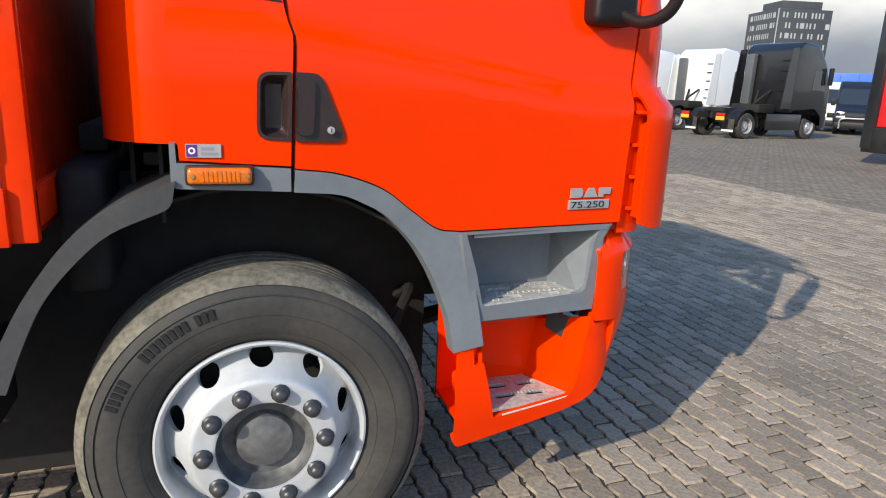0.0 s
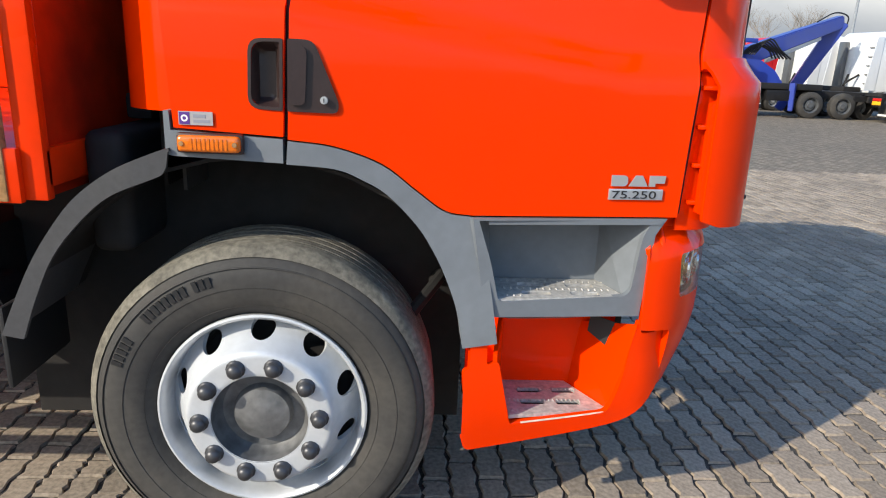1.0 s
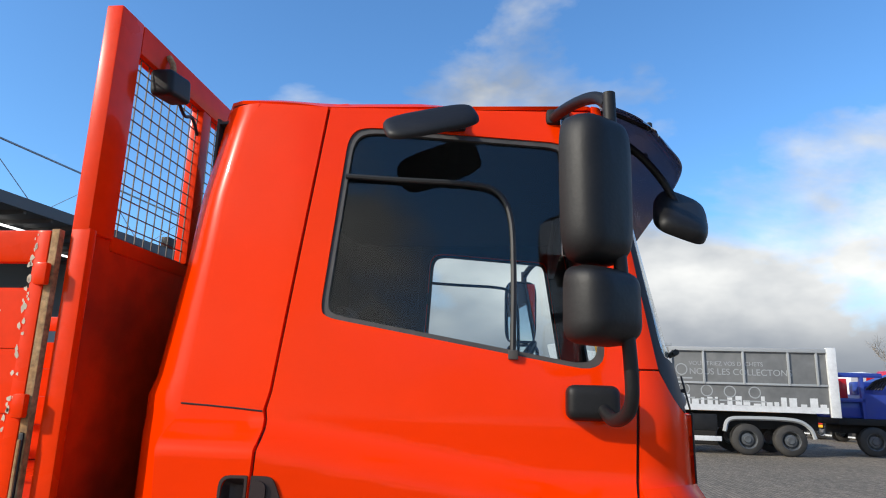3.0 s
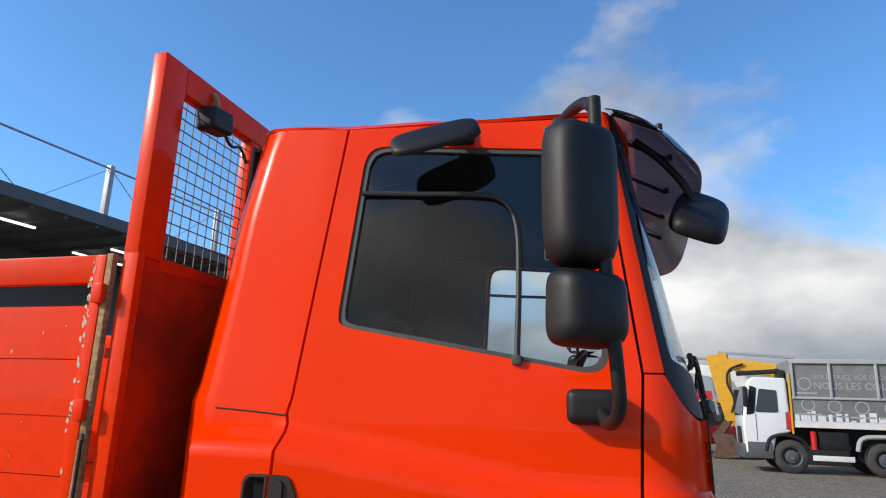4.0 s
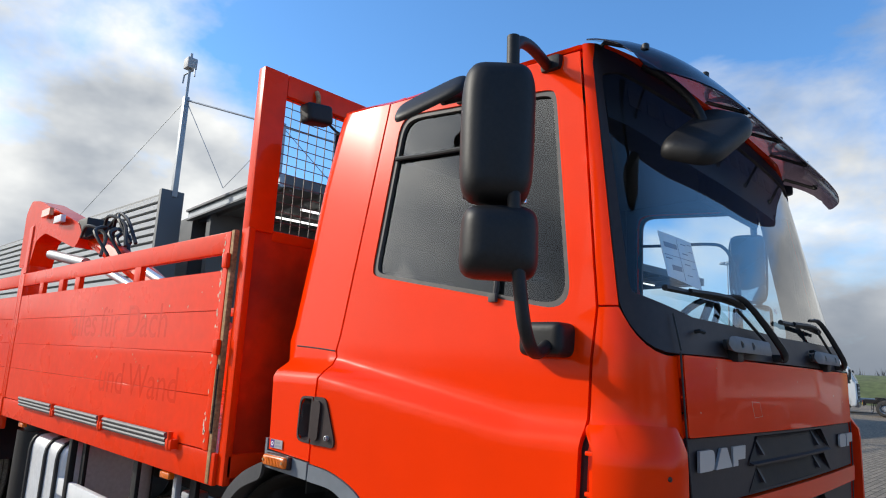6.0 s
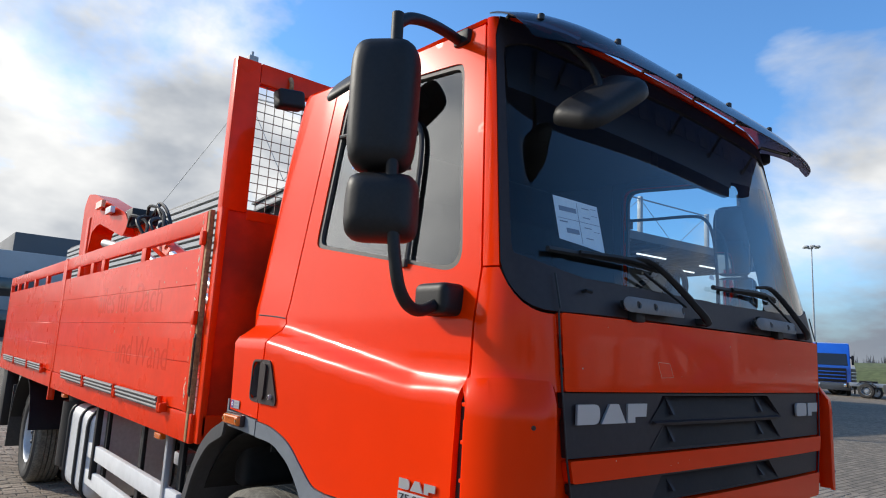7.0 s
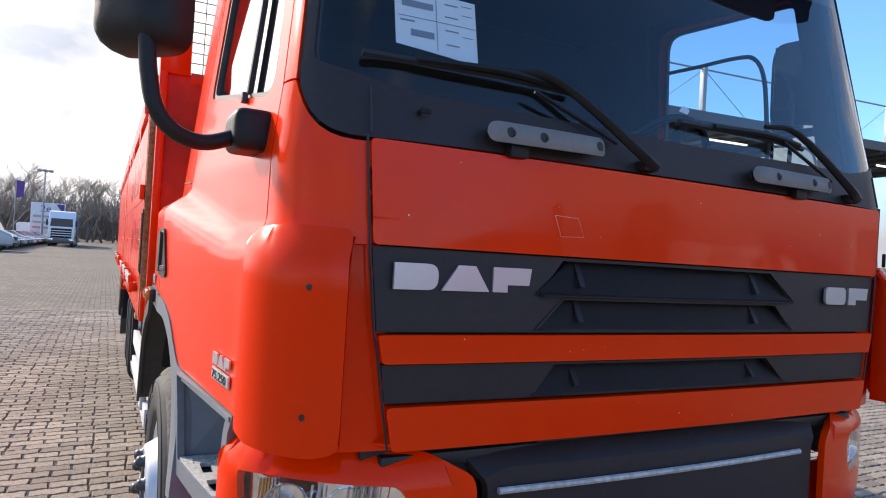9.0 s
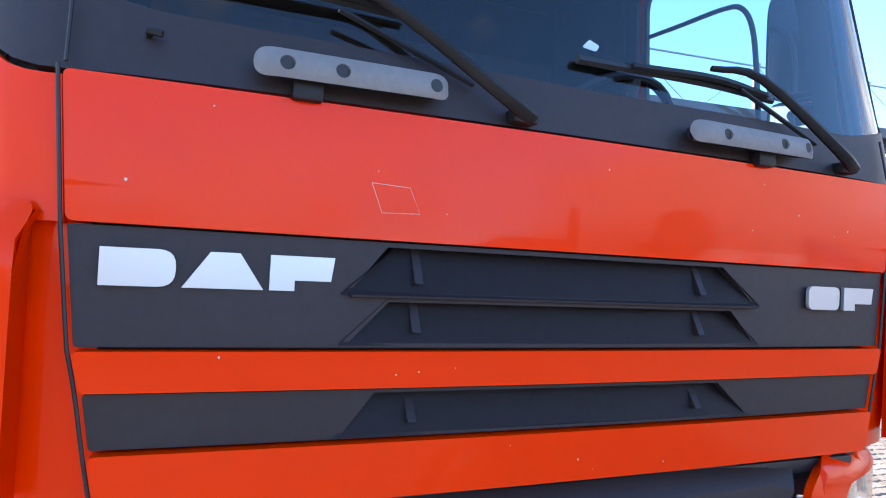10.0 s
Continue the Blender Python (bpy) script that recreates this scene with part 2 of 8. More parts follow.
M["white"] = surface("white_enamel", (0.74, 0.74, 0.73), 0.45, grain=0.06, grain_size=12, stain=0.3, stain_size=4, stain_colour=(0.5, 0.49, 0.47))
M["tank"] = surface("silver_painted_tank", (0.62, 0.63, 0.64), 0.45, metal=0.2, grain=0.08, stain=0.4, stain_size=4, stain_colour=(0.45, 0.44, 0.42))
M["wire"] = surface("dull_dark_wire", (0.13, 0.12, 0.11), 0.55, metal=0.4, grain=0.2)
M["amberglass"] = surface("amber_tinted_reflector", (0.70, 0.45, 0.16), 0.2, metal=0.8)
M["amber"] = surface("amber_lens", (0.72, 0.15, 0.004), 0.18, coat=0.8, grain=0.15, grain_size=90)
M["mesh"] = surface("galvanised_mesh", (0.42, 0.43, 0.45), 0.5, metal=0.5)
M["steelbar"] = surface("grey_hinge_bar", (0.13, 0.13, 0.135), 0.45, metal=0.4, grain=0.2, grain_size=50)
M["interior"] = surface("dark_cab_trim", (0.035, 0.034, 0.034), 0.8, grain=0.15, grain_size=25)
M["seat"] = surface("dark_seat_cloth", (0.03, 0.032, 0.04), 0.9, grain=0.3, grain_size=80, bump=0.4)
M["stickergrey"] = surface("weathered_sticker_film", (0.36, 0.34, 0.34), 0.45, grain=0.05)
M["paper"] = surface("printed_paper", (0.8, 0.81, 0.8), 0.8, grain=0.03)
M["ink"] = surface("grey_print", (0.25, 0.26, 0.3), 0.8)
M["navy"] = surface("purple_sticker", (0.09, 0.03, 0.22), 0.4)
M["reflector"] = surface("headlamp_reflector", (0.8, 0.82, 0.83), 0.12, metal=1.0, grain=0.1, grain_size=60)
M["glass"] = glazing("clear_cab_glass", (0.84, 0.91, 0.95), 1.5, 0.0, 1.3, 4.0)
M["sideglass"] = glazing("tinted_side_glass", (0.80, 0.85, 0.86), 1.5, 0.012, 1.2, 2.5)
M["lens"] = glazing("headlamp_lens", (0.93, 0.95, 0.96), 1.5)
M["visor"] = glazing("smoked_visor_acrylic", (0.30, 0.25, 0.28), 1.5, 0.10, 0.6, 5.0)
M["mirror"] = surface("mirror_glass", (0.85, 0.86, 0.87), 0.02, metal=1.0)


# ---- building helpers ----
def clamp(v, a=0.0, b=1.0):
    return max(a, min(b, v))


def ease(v):
    v = clamp(v)
    return v * v * (3 - 2 * v)


def lerp(a, b, f):
    return a + (b - a) * f


def table_at(v, rows):
    """Linear reading of a short table of (v, value)."""
    if v <= rows[0][0]:
        return rows[0][1]
    for (a, fa), (b, fb) in zip(rows, rows[1:]):
        if v <= b:
            return lerp(fa, fb, (v - a) / (b - a))
    return rows[-1][1]


def thing(name, label, category, group="", at=(0, 0, 0), turn=0):
    ob = new(name)
    ob.empty_display_size = 0.2
    ob.matrix_world = pose(*at, 0, 0, turn)
    return tagged(ob, label, category, group)


def part(name, bm, material, parent=None, label="", smooth=40):
    me = bpy.data.meshes.new(name)
    bm.normal_update()
    bm.to_mesh(me)
    bm.free()
    if smooth:
        me.shade_smooth()
        me.set_sharp_from_angle(angle=radians(smooth))
    me.materials.append(material)
    ob = new(name, me)
    if parent is not None:
        ob.parent = parent
    return tagged(ob, label)


def shared(name, me, parent, m):
    ob = new(name, me)
    ob.parent = parent
    ob.matrix_basis = m
    return ob


def add_box(bm, lo, hi, bevel=0.0, segs=1, m=None):
    got = bmesh.ops.create_cube(bm, size=1.0)
    vs = got["verts"]
    for v in vs:
        v.co = Vector([lerp(lo[i], hi[i], v.co[i] + 0.5) for i in range(3)])
    if bevel:
        es = list({e for v in vs for e in v.link_edges})
        out = bmesh.ops.bevel(bm, geom=es, offset=bevel, segments=segs, affect="EDGES", profile=0.6)
        vs = list({v for f in out["faces"] for v in f.verts} | {v for v in vs if v.is_valid})
    if m is not None:
        bmesh.ops.transform(bm, matrix=m, verts=vs)
    return vs


def box(lo, hi, bevel=0.006, segs=2, m=None):
    bm = bmesh.new()
    add_box(bm, lo, hi, bevel, segs, m)
    return bm


def add_cyl(bm, r, lo, hi, axis="y", segs=24, bevel=0.0, r2=None):
    """A cylinder along an axis from point lo by length hi."""
    got = bmesh.ops.create_cone(bm, cap_ends=True, segments=segs, radius1=r, radius2=r if r2 is None else r2, depth=1.0)
    vs = got["verts"]
    a, b = Vector(lo), Vector(hi)
    d = b - a
    m = Matrix.Translation((a + b) / 2) @ d.to_track_quat("Z", "Y").to_matrix().to_4x4() @ Matrix.Diagonal((1, 1, d.length, 1))
    bmesh.ops.transform(bm, matrix=m, verts=vs)
    if bevel:
        es = [e for e in {e for v in vs for e in v.link_edges} if any(len(f.verts) > 4 for f in e.link_faces)]
        bmesh.ops.bevel(bm, geom=es, offset=bevel, segments=2, affect="EDGES")
    return vs


def smooth_path(points, n=6):
    """Catmull-Rom through the points."""
    p = [Vector(q) for q in points]
    p = [2 * p[0] - p[1]] + p + [2 * p[-1] - p[-2]]
    out = []
    for i in range(1, len(p) - 2):
        for k in range(n):
            t = k / n
            a, b, c, d = p[i - 1], p[i], p[i + 1], p[i + 2]
            out.append(0.5 * ((2 * b) + (c - a) * t + (2 * a - 5 * b + 4 * c - d) * t * t + (3 * b - a - 3 * c + d) * t ** 3))
    out.append(p[-2])
    return out


def add_tube(bm, points, r, segs=10, r_end=None, flat=1.0):
    pts = [Vector(q) for q in points]
    rings, ref = [], None
    for i, q in enumerate(pts):
        d = (pts[min(i + 1, len(pts) - 1)] - pts[max(i - 1, 0)]).normalized()
        if ref is None:
            ref = d.orthogonal().normalized()
        ref = (ref - d * ref.dot(d)).normalized()
        side = d.cross(ref)
        rad = r if r_end is None else lerp(r, r_end, i / max(1, len(pts) - 1))
        rings.append([bm.verts.new(q + (ref * math.cos(a) + side * math.sin(a) * flat) * rad) for a in [2 * math.pi * k / segs for k in range(segs)]])
    for a, b in zip(rings, rings[1:]):
        for k in range(segs):
            bm.faces.new((a[k], a[(k + 1) % segs], b[(k + 1) % segs], b[k]))
    bm.faces.new(rings[0][::-1])
    bm.faces.new(rings[-1])


def tube(points, r, segs=10, r_end=None, flat=1.0):
    bm = bmesh.new()
    add_tube(bm, points, r, segs, r_end, flat)
    return bm


def add_lathe(bm, profile, segs=48, closed=False, m=None):
    """profile of (radius, along); turned about the y axis."""
    rings, all_v = [], []
    for r, y in profile:
        ring = [bm.verts.new((r * math.cos(a), y, r * math.sin(a))) for a in [2 * math.pi * k / segs for k in range(segs)]]
        rings.append(ring)
        all_v += ring
    pairs = list(zip(rings, rings[1:]))
    if closed:
        pairs.append((rings[-1], rings[0]))
    for a, b in pairs:
        for k in range(segs):
            bm.faces.new((a[k], b[k], b[(k + 1) % segs], a[(k + 1) % segs]))
    if m is not None:
        bmesh.ops.transform(bm, matrix=m, verts=all_v)
    return all_v


def lathe(profile, segs=48, closed=False):
    bm = bmesh.new()
    add_lathe(bm, profile, segs, closed)
    bmesh.ops.recalc_face_normals(bm, faces=bm.faces)
    return bm


def inside(p, poly):
    hit, j = False, len(poly) - 1
    for i in range(len(poly)):
        (xi, yi), (xj, yj) = poly[i], poly[j]
        if (yi > p[1]) != (yj > p[1]) and p[0] < (xj - xi) * (p[1] - yi) / (yj - yi) + xi:
            hit = not hit
        j = i
    return hit


def dense(poly, step):
    out = []
    for i, a in enumerate(poly):
        b = poly[(i + 1) % len(poly)]
        n = max(1, int(math.dist(a, b) / step + 0.5))
        out += [(lerp(a[0], b[0], k / n), lerp(a[1], b[1], k / n)) for k in range(n)]
    return out


def rounded(poly, r, n=4):
    """Rounds the corners of a polygon; r one radius or one per corner."""
    out = []
    for i, p in enumerate(poly):
        rad = r[i] if isinstance(r, (list, tuple)) else r
        a, b = poly[i - 1], poly[(i + 1) % len(poly)]
        da, db = math.dist(p, a), math.dist(p, b)
        ra, rb = min(rad, da * 0.49), min(rad, db * 0.49)
        if rad <= 0:
            out.append(p)
            continue
        s = (lerp(p[0], a[0], ra / da), lerp(p[1], a[1], ra / da))
        e = (lerp(p[0], b[0], rb / db), lerp(p[1], b[1], rb / db))
        for k in range(n + 1):
            t = k / n
            out.append(((1 - t) ** 2 * s[0] + 2 * t * (1 - t) * p[0] + t * t * e[0], (1 - t) ** 2 * s[1] + 2 * t * (1 - t) * p[1] + t * t * e[1]))
    return out


def add_panel(bm, outline, fn, step=0.08, holes=(), thick=0.006, out=(0, -1, 0)):
    """A sheet with a trimmed outline and holes in a flat map, laid in space by fn(u, v), with thickness behind it."""
    from mathutils.geometry import delaunay_2d_cdt
    rings = [dense(outline, step)] + [dense(h, step) for h in holes]
    pts, edges = [], []
    for ring in rings:
        base = len(pts)
        pts += ring
        edges += [(base + i, base + (i + 1) % len(ring)) for i in range(len(ring))]
    us, vs = [p[0] for p in outline], [p[1] for p in outline]
    nu, nv = int((max(us) - min(us)) / step), int((max(vs) - min(vs)) / step)
    for i in range(1, nu + 1):
        for j in range(1, nv + 1):
            q = (min(us) + (i - 0.5) * (max(us) - min(us)) / nu, min(vs) + (j - 0.5) * (max(vs) - min(vs)) / nv)
            if inside(q, rings[0]) and not any(inside(q, h) for h in rings[1:]) and all(math.dist(q, p) > step * 0.45 for ring in rings for p in ring):
                pts.append(q)
    vv, _, ff, *_ = delaunay_2d_cdt([Vector(p) for p in pts], edges, [], 0, 1e-6)
    made = [bm.verts.new(fn(p.x, p.y)) for p in vv]
    faces = []
    for f in ff:
        c = (sum(vv[i].x for i in f) / len(f), sum(vv[i].y for i in f) / len(f))
        if inside(c, rings[0]) and not any(inside(c, h) for h in rings[1:]):
            faces.append(bm.faces.new([made[i] for i in f]))
    for v in made:
        if not v.link_faces:
            bm.verts.remove(v)
    for f in faces:
        f.normal_update()
    total = sum((f.normal * f.calc_area() for f in faces), Vector())
    if total.dot(Vector(out)) < 0:
        bmesh.ops.reverse_faces(bm, faces=faces)
    if thick:
        for f in faces:
            f.normal_update()
        bmesh.ops.solidify(bm, geom=faces, thickness=thick)
    return bm


def panel(outline, fn, step=0.08, holes=(), thick=0.006, out=(0, -1, 0)):
    return add_panel(bmesh.new(), outline, fn, step, holes, thick, out)


def prism(outline, fn_near, fn_far):
    """A solid between two copies of a flat outline."""
    bm = bmesh.new()
    a = [bm.verts.new(fn_near(*p)) for p in outline]
    b = [bm.verts.new(fn_far(*p)) for p in outline]
    bm.faces.new(a)
    bm.faces.new(b[::-1])
    for i in range(len(a)):
        j = (i + 1) % len(a)
        bm.faces.new((a[j], a[i], b[i], b[j]))
    bmesh.ops.recalc_face_normals(bm, faces=bm.faces)
    return bm


def text_mesh(body, size, depth):
    """A mesh of raised letters in the xy plane."""
    curve = bpy.data.curves.new("letters", "FONT")
    curve.body, curve.size, curve.extrude = body, size, depth
    curve.align_x, curve.align_y = "LEFT", "BOTTOM_BASELINE"
    ob = new("letters", curve)
    dg = bpy.context.evaluated_depsgraph_get()
    me = bpy.data.meshes.new_from_object(ob.evaluated_get(dg))
    bpy.data.objects.remove(ob)
    bpy.data.curves.remove(curve)
    bm = bmesh.new()
    bm.from_mesh(me)
    bpy.data.meshes.remove(me)
    return bm


# ---- the orange truck: x ahead, y to its left, front axle at x = 0 ----
truck = thing("truck", "orange-red flatbed truck with a day cab, parked on block paving", "truck")


def side_w(x, z):
    """Half width of the cab's outer skin."""
    up = 1.148 - 0.05 * clamp((x - 0.1) / 1.1) - 0.10 * max(0.0, z - 1.7)
    crease = 1.675 - 0.13 * clamp((x - 0.1) / 0.85)
    return up + (0.09 - 0.05 * clamp((x - 0.1) / 1.0)) * ease((crease - z) / 0.085)


def front_x(z):
    return table_at(z, [(0.9, 1.40), (1.30, 1.405), (1.74, 1.395), (1.86, 1.375), (2.72, 1.19), (2.9, 1.10)])


def bow(z):
    return table_at(z, [(1.0, 0.022), (1.74, 0.025), (1.9, 0.035), (2.7, 0.05)])


def seam_x(z):
    return table_at(z, [(1.05, 1.165), (1.7, 1.187), (1.85, 1.195), (2.72, 1.078)])


def front_at(y, z, proud=0.0):
    return (front_x(z) - bow(z) * y * y + proud, y, z)


def edge_y(z):
    return table_at(z, [(1.05, 0.852), (1.16, 0.872), (1.25, 0.886), (1.313, 0.900), (1.498, 0.919), (1.73, 0.936)])


YB = 0.80


def nose(q, z, proud=0.0):
    """The cab's front wrapped round: 0 to 1 right corner, 1 to 3 the front, 3 to 4 left corner."""
    if q > 2:
        x, y, _ = nose(4 - q, z, proud)
        return (x, -y, z)
    if q >= 1:
        return front_at(-YB + (q - 1) * YB, z, proud)
    a = Vector((seam_x(z) + 0.004, -side_w(seam_x(z), z)))
    b = Vector((front_x(z) - bow(z) * YB * YB, -YB))
    c1 = Vector((lerp(a.x, b.x, 0.72), a.y + 0.004))
    c2 = Vector((b.x - bow(z) * 0.35, lerp(b.y, a.y, 0.62)))
    p = a * (1 - q) ** 3 + c1 * 3 * q * (1 - q) ** 2 + c2 * 3 * q * q * (1 - q) + b * q ** 3
    if proud:
        d = (c1 - a) * 3 * (1 - q) ** 2 + (c2 - c1) * 6 * q * (1 - q) + (b - c2) * 3 * q * q
        d.normalize()
        p = p + Vector((d.y, -d.x)) * proud
    return (p.x, p.y, z)


def nose_q(y, z):
    lo, hi = 0.0, 1.0
    for _ in range(24):
        mid = (lo + hi) / 2
        if nose(mid, z)[1] < y:
            lo = mid
        else:
            hi = mid
    return lo


def eased(points, n=5):
    """A short run of side-view points drawn as a smooth line."""
    return [(p.x, p.z) for p in smooth_path([(x, 0, z) for x, z in points], n)]


ARCH = eased([(0.094, 1.284), (0.21, 1.270), (0.33, 1.228), (0.42, 1.162), (0.50, 1.106), (0.575, 1.093)])
WINDOW = rounded([(0.222, 2.03), (0.232, 1.992), (1.06, 1.848), (1.105, 1.885), (0.995, 2.585), (0.96, 2.60), (0.30, 2.66), (0.258, 2.62)], [0.03, 0.05, 0.05, 0.05, 0.05, 0.03, 0.07, 0.05])
DOOR = ARCH + [(1.161, 1.093), (1.166, 1.3), (1.182, 1.7), (1.190, 1.85), (1.074, 2.712), (0.185, 2.735), (0.145, 2.28), (0.10, 1.76), (0.089, 1.705), (0.105, 1.62)]
for s, hand in ((1, "right"), (-1, "left")):
    side = lambda x, z, s=s, d=0.0: (x, -s * (side_w(x, z) + d), z)
    outw = (0, -s, 0)
    # door with its window
    door = part("door", panel(DOOR, side, 0.026, [WINDOW], 0.022, outw), M["paint"], truck, "orange-red cab door with a body crease")
    ring = [(x, z) for x, z in WINDOW]
    cx, cz = 0.66, 2.24
    shrink = lambda f: [(cx + (x - cx) * f, cz + (z - cz) * f) for x, z in ring]
    grow = lambda d: [(x + d * (1 if x > cx else -1), z + d * (1 if z > cz else -1)) for x, z in ring]
    part("window_seal", panel(shrink(1.0), lambda x, z: side(x, z, d=-0.006), 0.05, [shrink(0.955)], 0.016, outw), M["sealgrey"], door, "worn black rubber window seal")
    pane = part("side_window", panel(shrink(0.99), lambda x, z: side(x, z, d=-0.018), 0.09, (), 0, outw), M["sideglass"], door, "tinted side window")
    # sliding pane's frame
    bar = smooth_path([side(0.826, 1.90, d=-0.004), side(0.826, 2.15, d=-0.004), side(0.815, 2.33, d=-0.004), side(0.77, 2.42, d=-0.004), side(0.68, 2.448, d=-0.004), side(0.45, 2.462, d=-0.004), side(0.262, 2.475, d=-0.004)], 6)
    part("window_divider", tube(bar, 0.0095, 8), M["seal"], door, "black sliding-window frame")
    part("divider_clip", box((0.812, -s * 1.105 - 0.008, 1.874), (0.842, -s * 1.105 + 0.008, 1.902), 0.004), M["sealgrey"], door)
    # rear quarter behind the door
    quarter = [(-0.185, 1.304), (0.083, 1.29), (0.094, 1.62), (0.078, 1.705), (0.09, 1.76), (0.135, 2.28), (0.175, 2.737), (-0.072, 2.757), (-0.103, 2.70), (-0.15, 2.4), (-0.19, 1.72), (-0.205, 1.64)]

    def quarter_at(x, z, s=s):
        return (x, -s * side_w(x, z), z)
    bowl = rounded([(0.012, 1.516), (0.007, 1.366), (0.076, 1.362), (0.080, 1.518)], [0.028, 0.028, 0.006, 0.006])
    part("cab_quarter", panel(quarter, quarter_at, 0.026, [bowl], 0.02, outw), M["paint"], truck)
    # rounded rear corner
    def rear_corner(a, z, s=s):
        x0 = table_at(z, [(1.69, -0.165), (1.72, -0.187), (2.4, -0.147), (2.70, -0.100), (2.757, -0.077)])
        w = 1.148 - 0.10 * max(0.0, z - 1.7)
        ang = a * math.pi / 2
        deep_x = table_at(z, [(1.37, 0.225), (1.66, 0.225), (1.80, 0.18), (2.2, 0.16), (2.7, 0.17), (2.757, 0.19)])
        return (x0 + 0.002 - deep_x * math.sin(ang), -s * (w - 0.20 + 0.20 * math.cos(ang)), z)
    bm = panel([(0, 1.335), (1, 1.335), (1, 2.757), (0, 2.757)], rear_corner, 0.06, (), 0.01, (-1, -s * 1, 0))
    part("cab_rear_corner", bm, M["paint"], truck)
    for k, xr in enumerate((-0.215, -0.265)):
        part("pressed_rib", tube([(xr, -s * (1.085 if k == 0 else 1.045), z) for z in (1.42, 1.5, 1.6, 1.68)], 0.012, 8), M["paint"], truck)
    # dark trim behind the skin, with the window's opening
    part("door_lining", panel([(-0.17, 1.36), (0.20, 1.36), (0.36, 1.27), (0.50, 1.16), (0.60, 1.11), (1.16, 1.11), (1.188, 1.82), (1.085, 2.70), (-0.10, 2.71), (-0.26, 2.3)], lambda x, z, s=s: (x, -s * (side_w(x, max(1.72, z)) - 0.05), z), 0.08, [shrink(1.0)], 0.01, outw), M["interior"], truck)
    part("corner_lining", panel([(-0.30, 1.5), (0.16, 1.5), (0.20, 2.70), (-0.28, 2.70)], lambda x, z, s=s: (x, -s * (side_w(x, max(1.72, z)) - 0.078 - 0.5 * max(0.0, -0.05 - x)), z), 0.08, (), 0.01, outw), M["interior"], truck)
    # joint over the crease of the rear quarter
    part("crease_joint", tube([(x, -s * (side_w(x, z) + 0.0005), z) for x, z in ((-0.185, 1.716), (-0.10, 1.712), (0.0, 1.706), (0.076, 1.700))], 0.0028, 6), M["seal"], truck)
    # front corner panels
    flip = (lambda q: q) if s == 1 else (lambda q: 4 - q)
    corner_out = (1, -s, 0)
    pil = [(0.0, 1.858), (0.19, 1.858), (0.19, 2.1), (0.20, 2.66), (0.30, 2.735), (0.0, 2.735)]
    part("pillar_lining", panel([(0.0, 1.80), (0.215, 1.80), (0.225, 2.66), (0.30, 2.72), (0.0, 2.72)], lambda q, z: nose(flip(q), z, -0.03), 0.05, (), 0.006, corner_out), M["interior"], truck)
    part("windscreen_pillar", panel(pil, lambda q, z: nose(flip(q), z), 0.05, (), 0.02, corner_out), M["paint"], truck)
    qe = nose_q(-0.936, 1.72)
    up = [(0.0, 1.50), (nose_q(-edge_y(1.50) - 0.001, 1.50), 1.50), (nose_q(-edge_y(1.55) - 0.001, 1.55), 1.55), (nose_q(-edge_y(1.6) - 0.001, 1.6), 1.6), (nose_q(-edge_y(1.66) - 0.001, 1.66), 1.66), (qe, 1.722)] + [(lerp(qe, 0.20, t), 1.722 + 0.128 * t ** 2.6) for t in (0.12, 0.25, 0.4, 0.55, 0.7, 0.82, 0.92)] + [(0.19, 1.852), (0.0, 1.852)]
    part("corner_panel", panel(up, lambda q, z: nose(flip(q), z), 0.04, (), 0.015, corner_out), M["paint"], truck)
    part("corner_backing", panel([(0.0, 1.05)] + [(nose_q(-edge_y(z) + 0.03, z), z) for z in (1.05, 1.12, 1.2, 1.3, 1.4, 1.51, 1.62, 1.725)] + [(0.0, 1.725)], lambda q, z: nose(flip(q), z, -0.026), 0.07, (), 0.01, corner_out), M["paint"], truck)
    # the air deflector that stands off the corner
    def deflect(u, z, s=s):
        """0 rear edge on the flank, 1 inner edge by the grille."""
        top = ease((1.54 - z) / 0.10)
        off = 0.014 * top + 0.004
        a = Vector((1.225, -(1.136 + off)))
        c = Vector((1.410 + off * 0.4, -(1.120 + off)))
        b = Vector((1.398 + off * 0.6, -0.975))
        k1, k2 = a.lerp(c, 0.50), b.lerp(c, 0.62)
        p = a * (1 - u) ** 3 + k1 * 3 * u * (1 - u) ** 2 + k2 * 3 * u * u * (1 - u) + b * u ** 3
        n_at = Vector(nose(u * nose_q(-0.95, z), z, 0.014)[:2])
        p = p.lerp(n_at, ease((z - 1.462) / 0.062))
        lean = (1.3 - z) * 0.02
        return (p.x + lean * 0.4, s * p.y, z)
    shape = rounded([(0.0, 1.085), (0.2, 1.068), (0.8, 1.06), (1.0, 1.07), (1.0, 1.53), (0.5, 1.535), (0.0, 1.525)], [0.02, 0.03, 0.05, 0.06, 0.06, 0.0, 0.03])
    deflector = part("corner_deflector", panel(shape, deflect, 0.04, (), 0.012, corner_out), M["paint"], truck, "orange-red corner air deflector")
    for k in range(4):
        zz = 1.13 + 0.105 * k
        part("deflector_rib", box((1.190, -s * 1.126 - 0.008, zz), (1.232, -s * 1.126 + 0.012, zz + 0.012), 0.003), M["paint"], deflector)
    part("deflector_flange", prism([(1.232, 1.10), (1.232, 1.42), (1.212, 1.41), (1.212, 1.11)], lambda x, z, s=s: (x, -s * 1.146, z), lambda x, z, s=s: (x, -s * 1.125, z)), M["paint"], deflector)
    bm = bmesh.new()
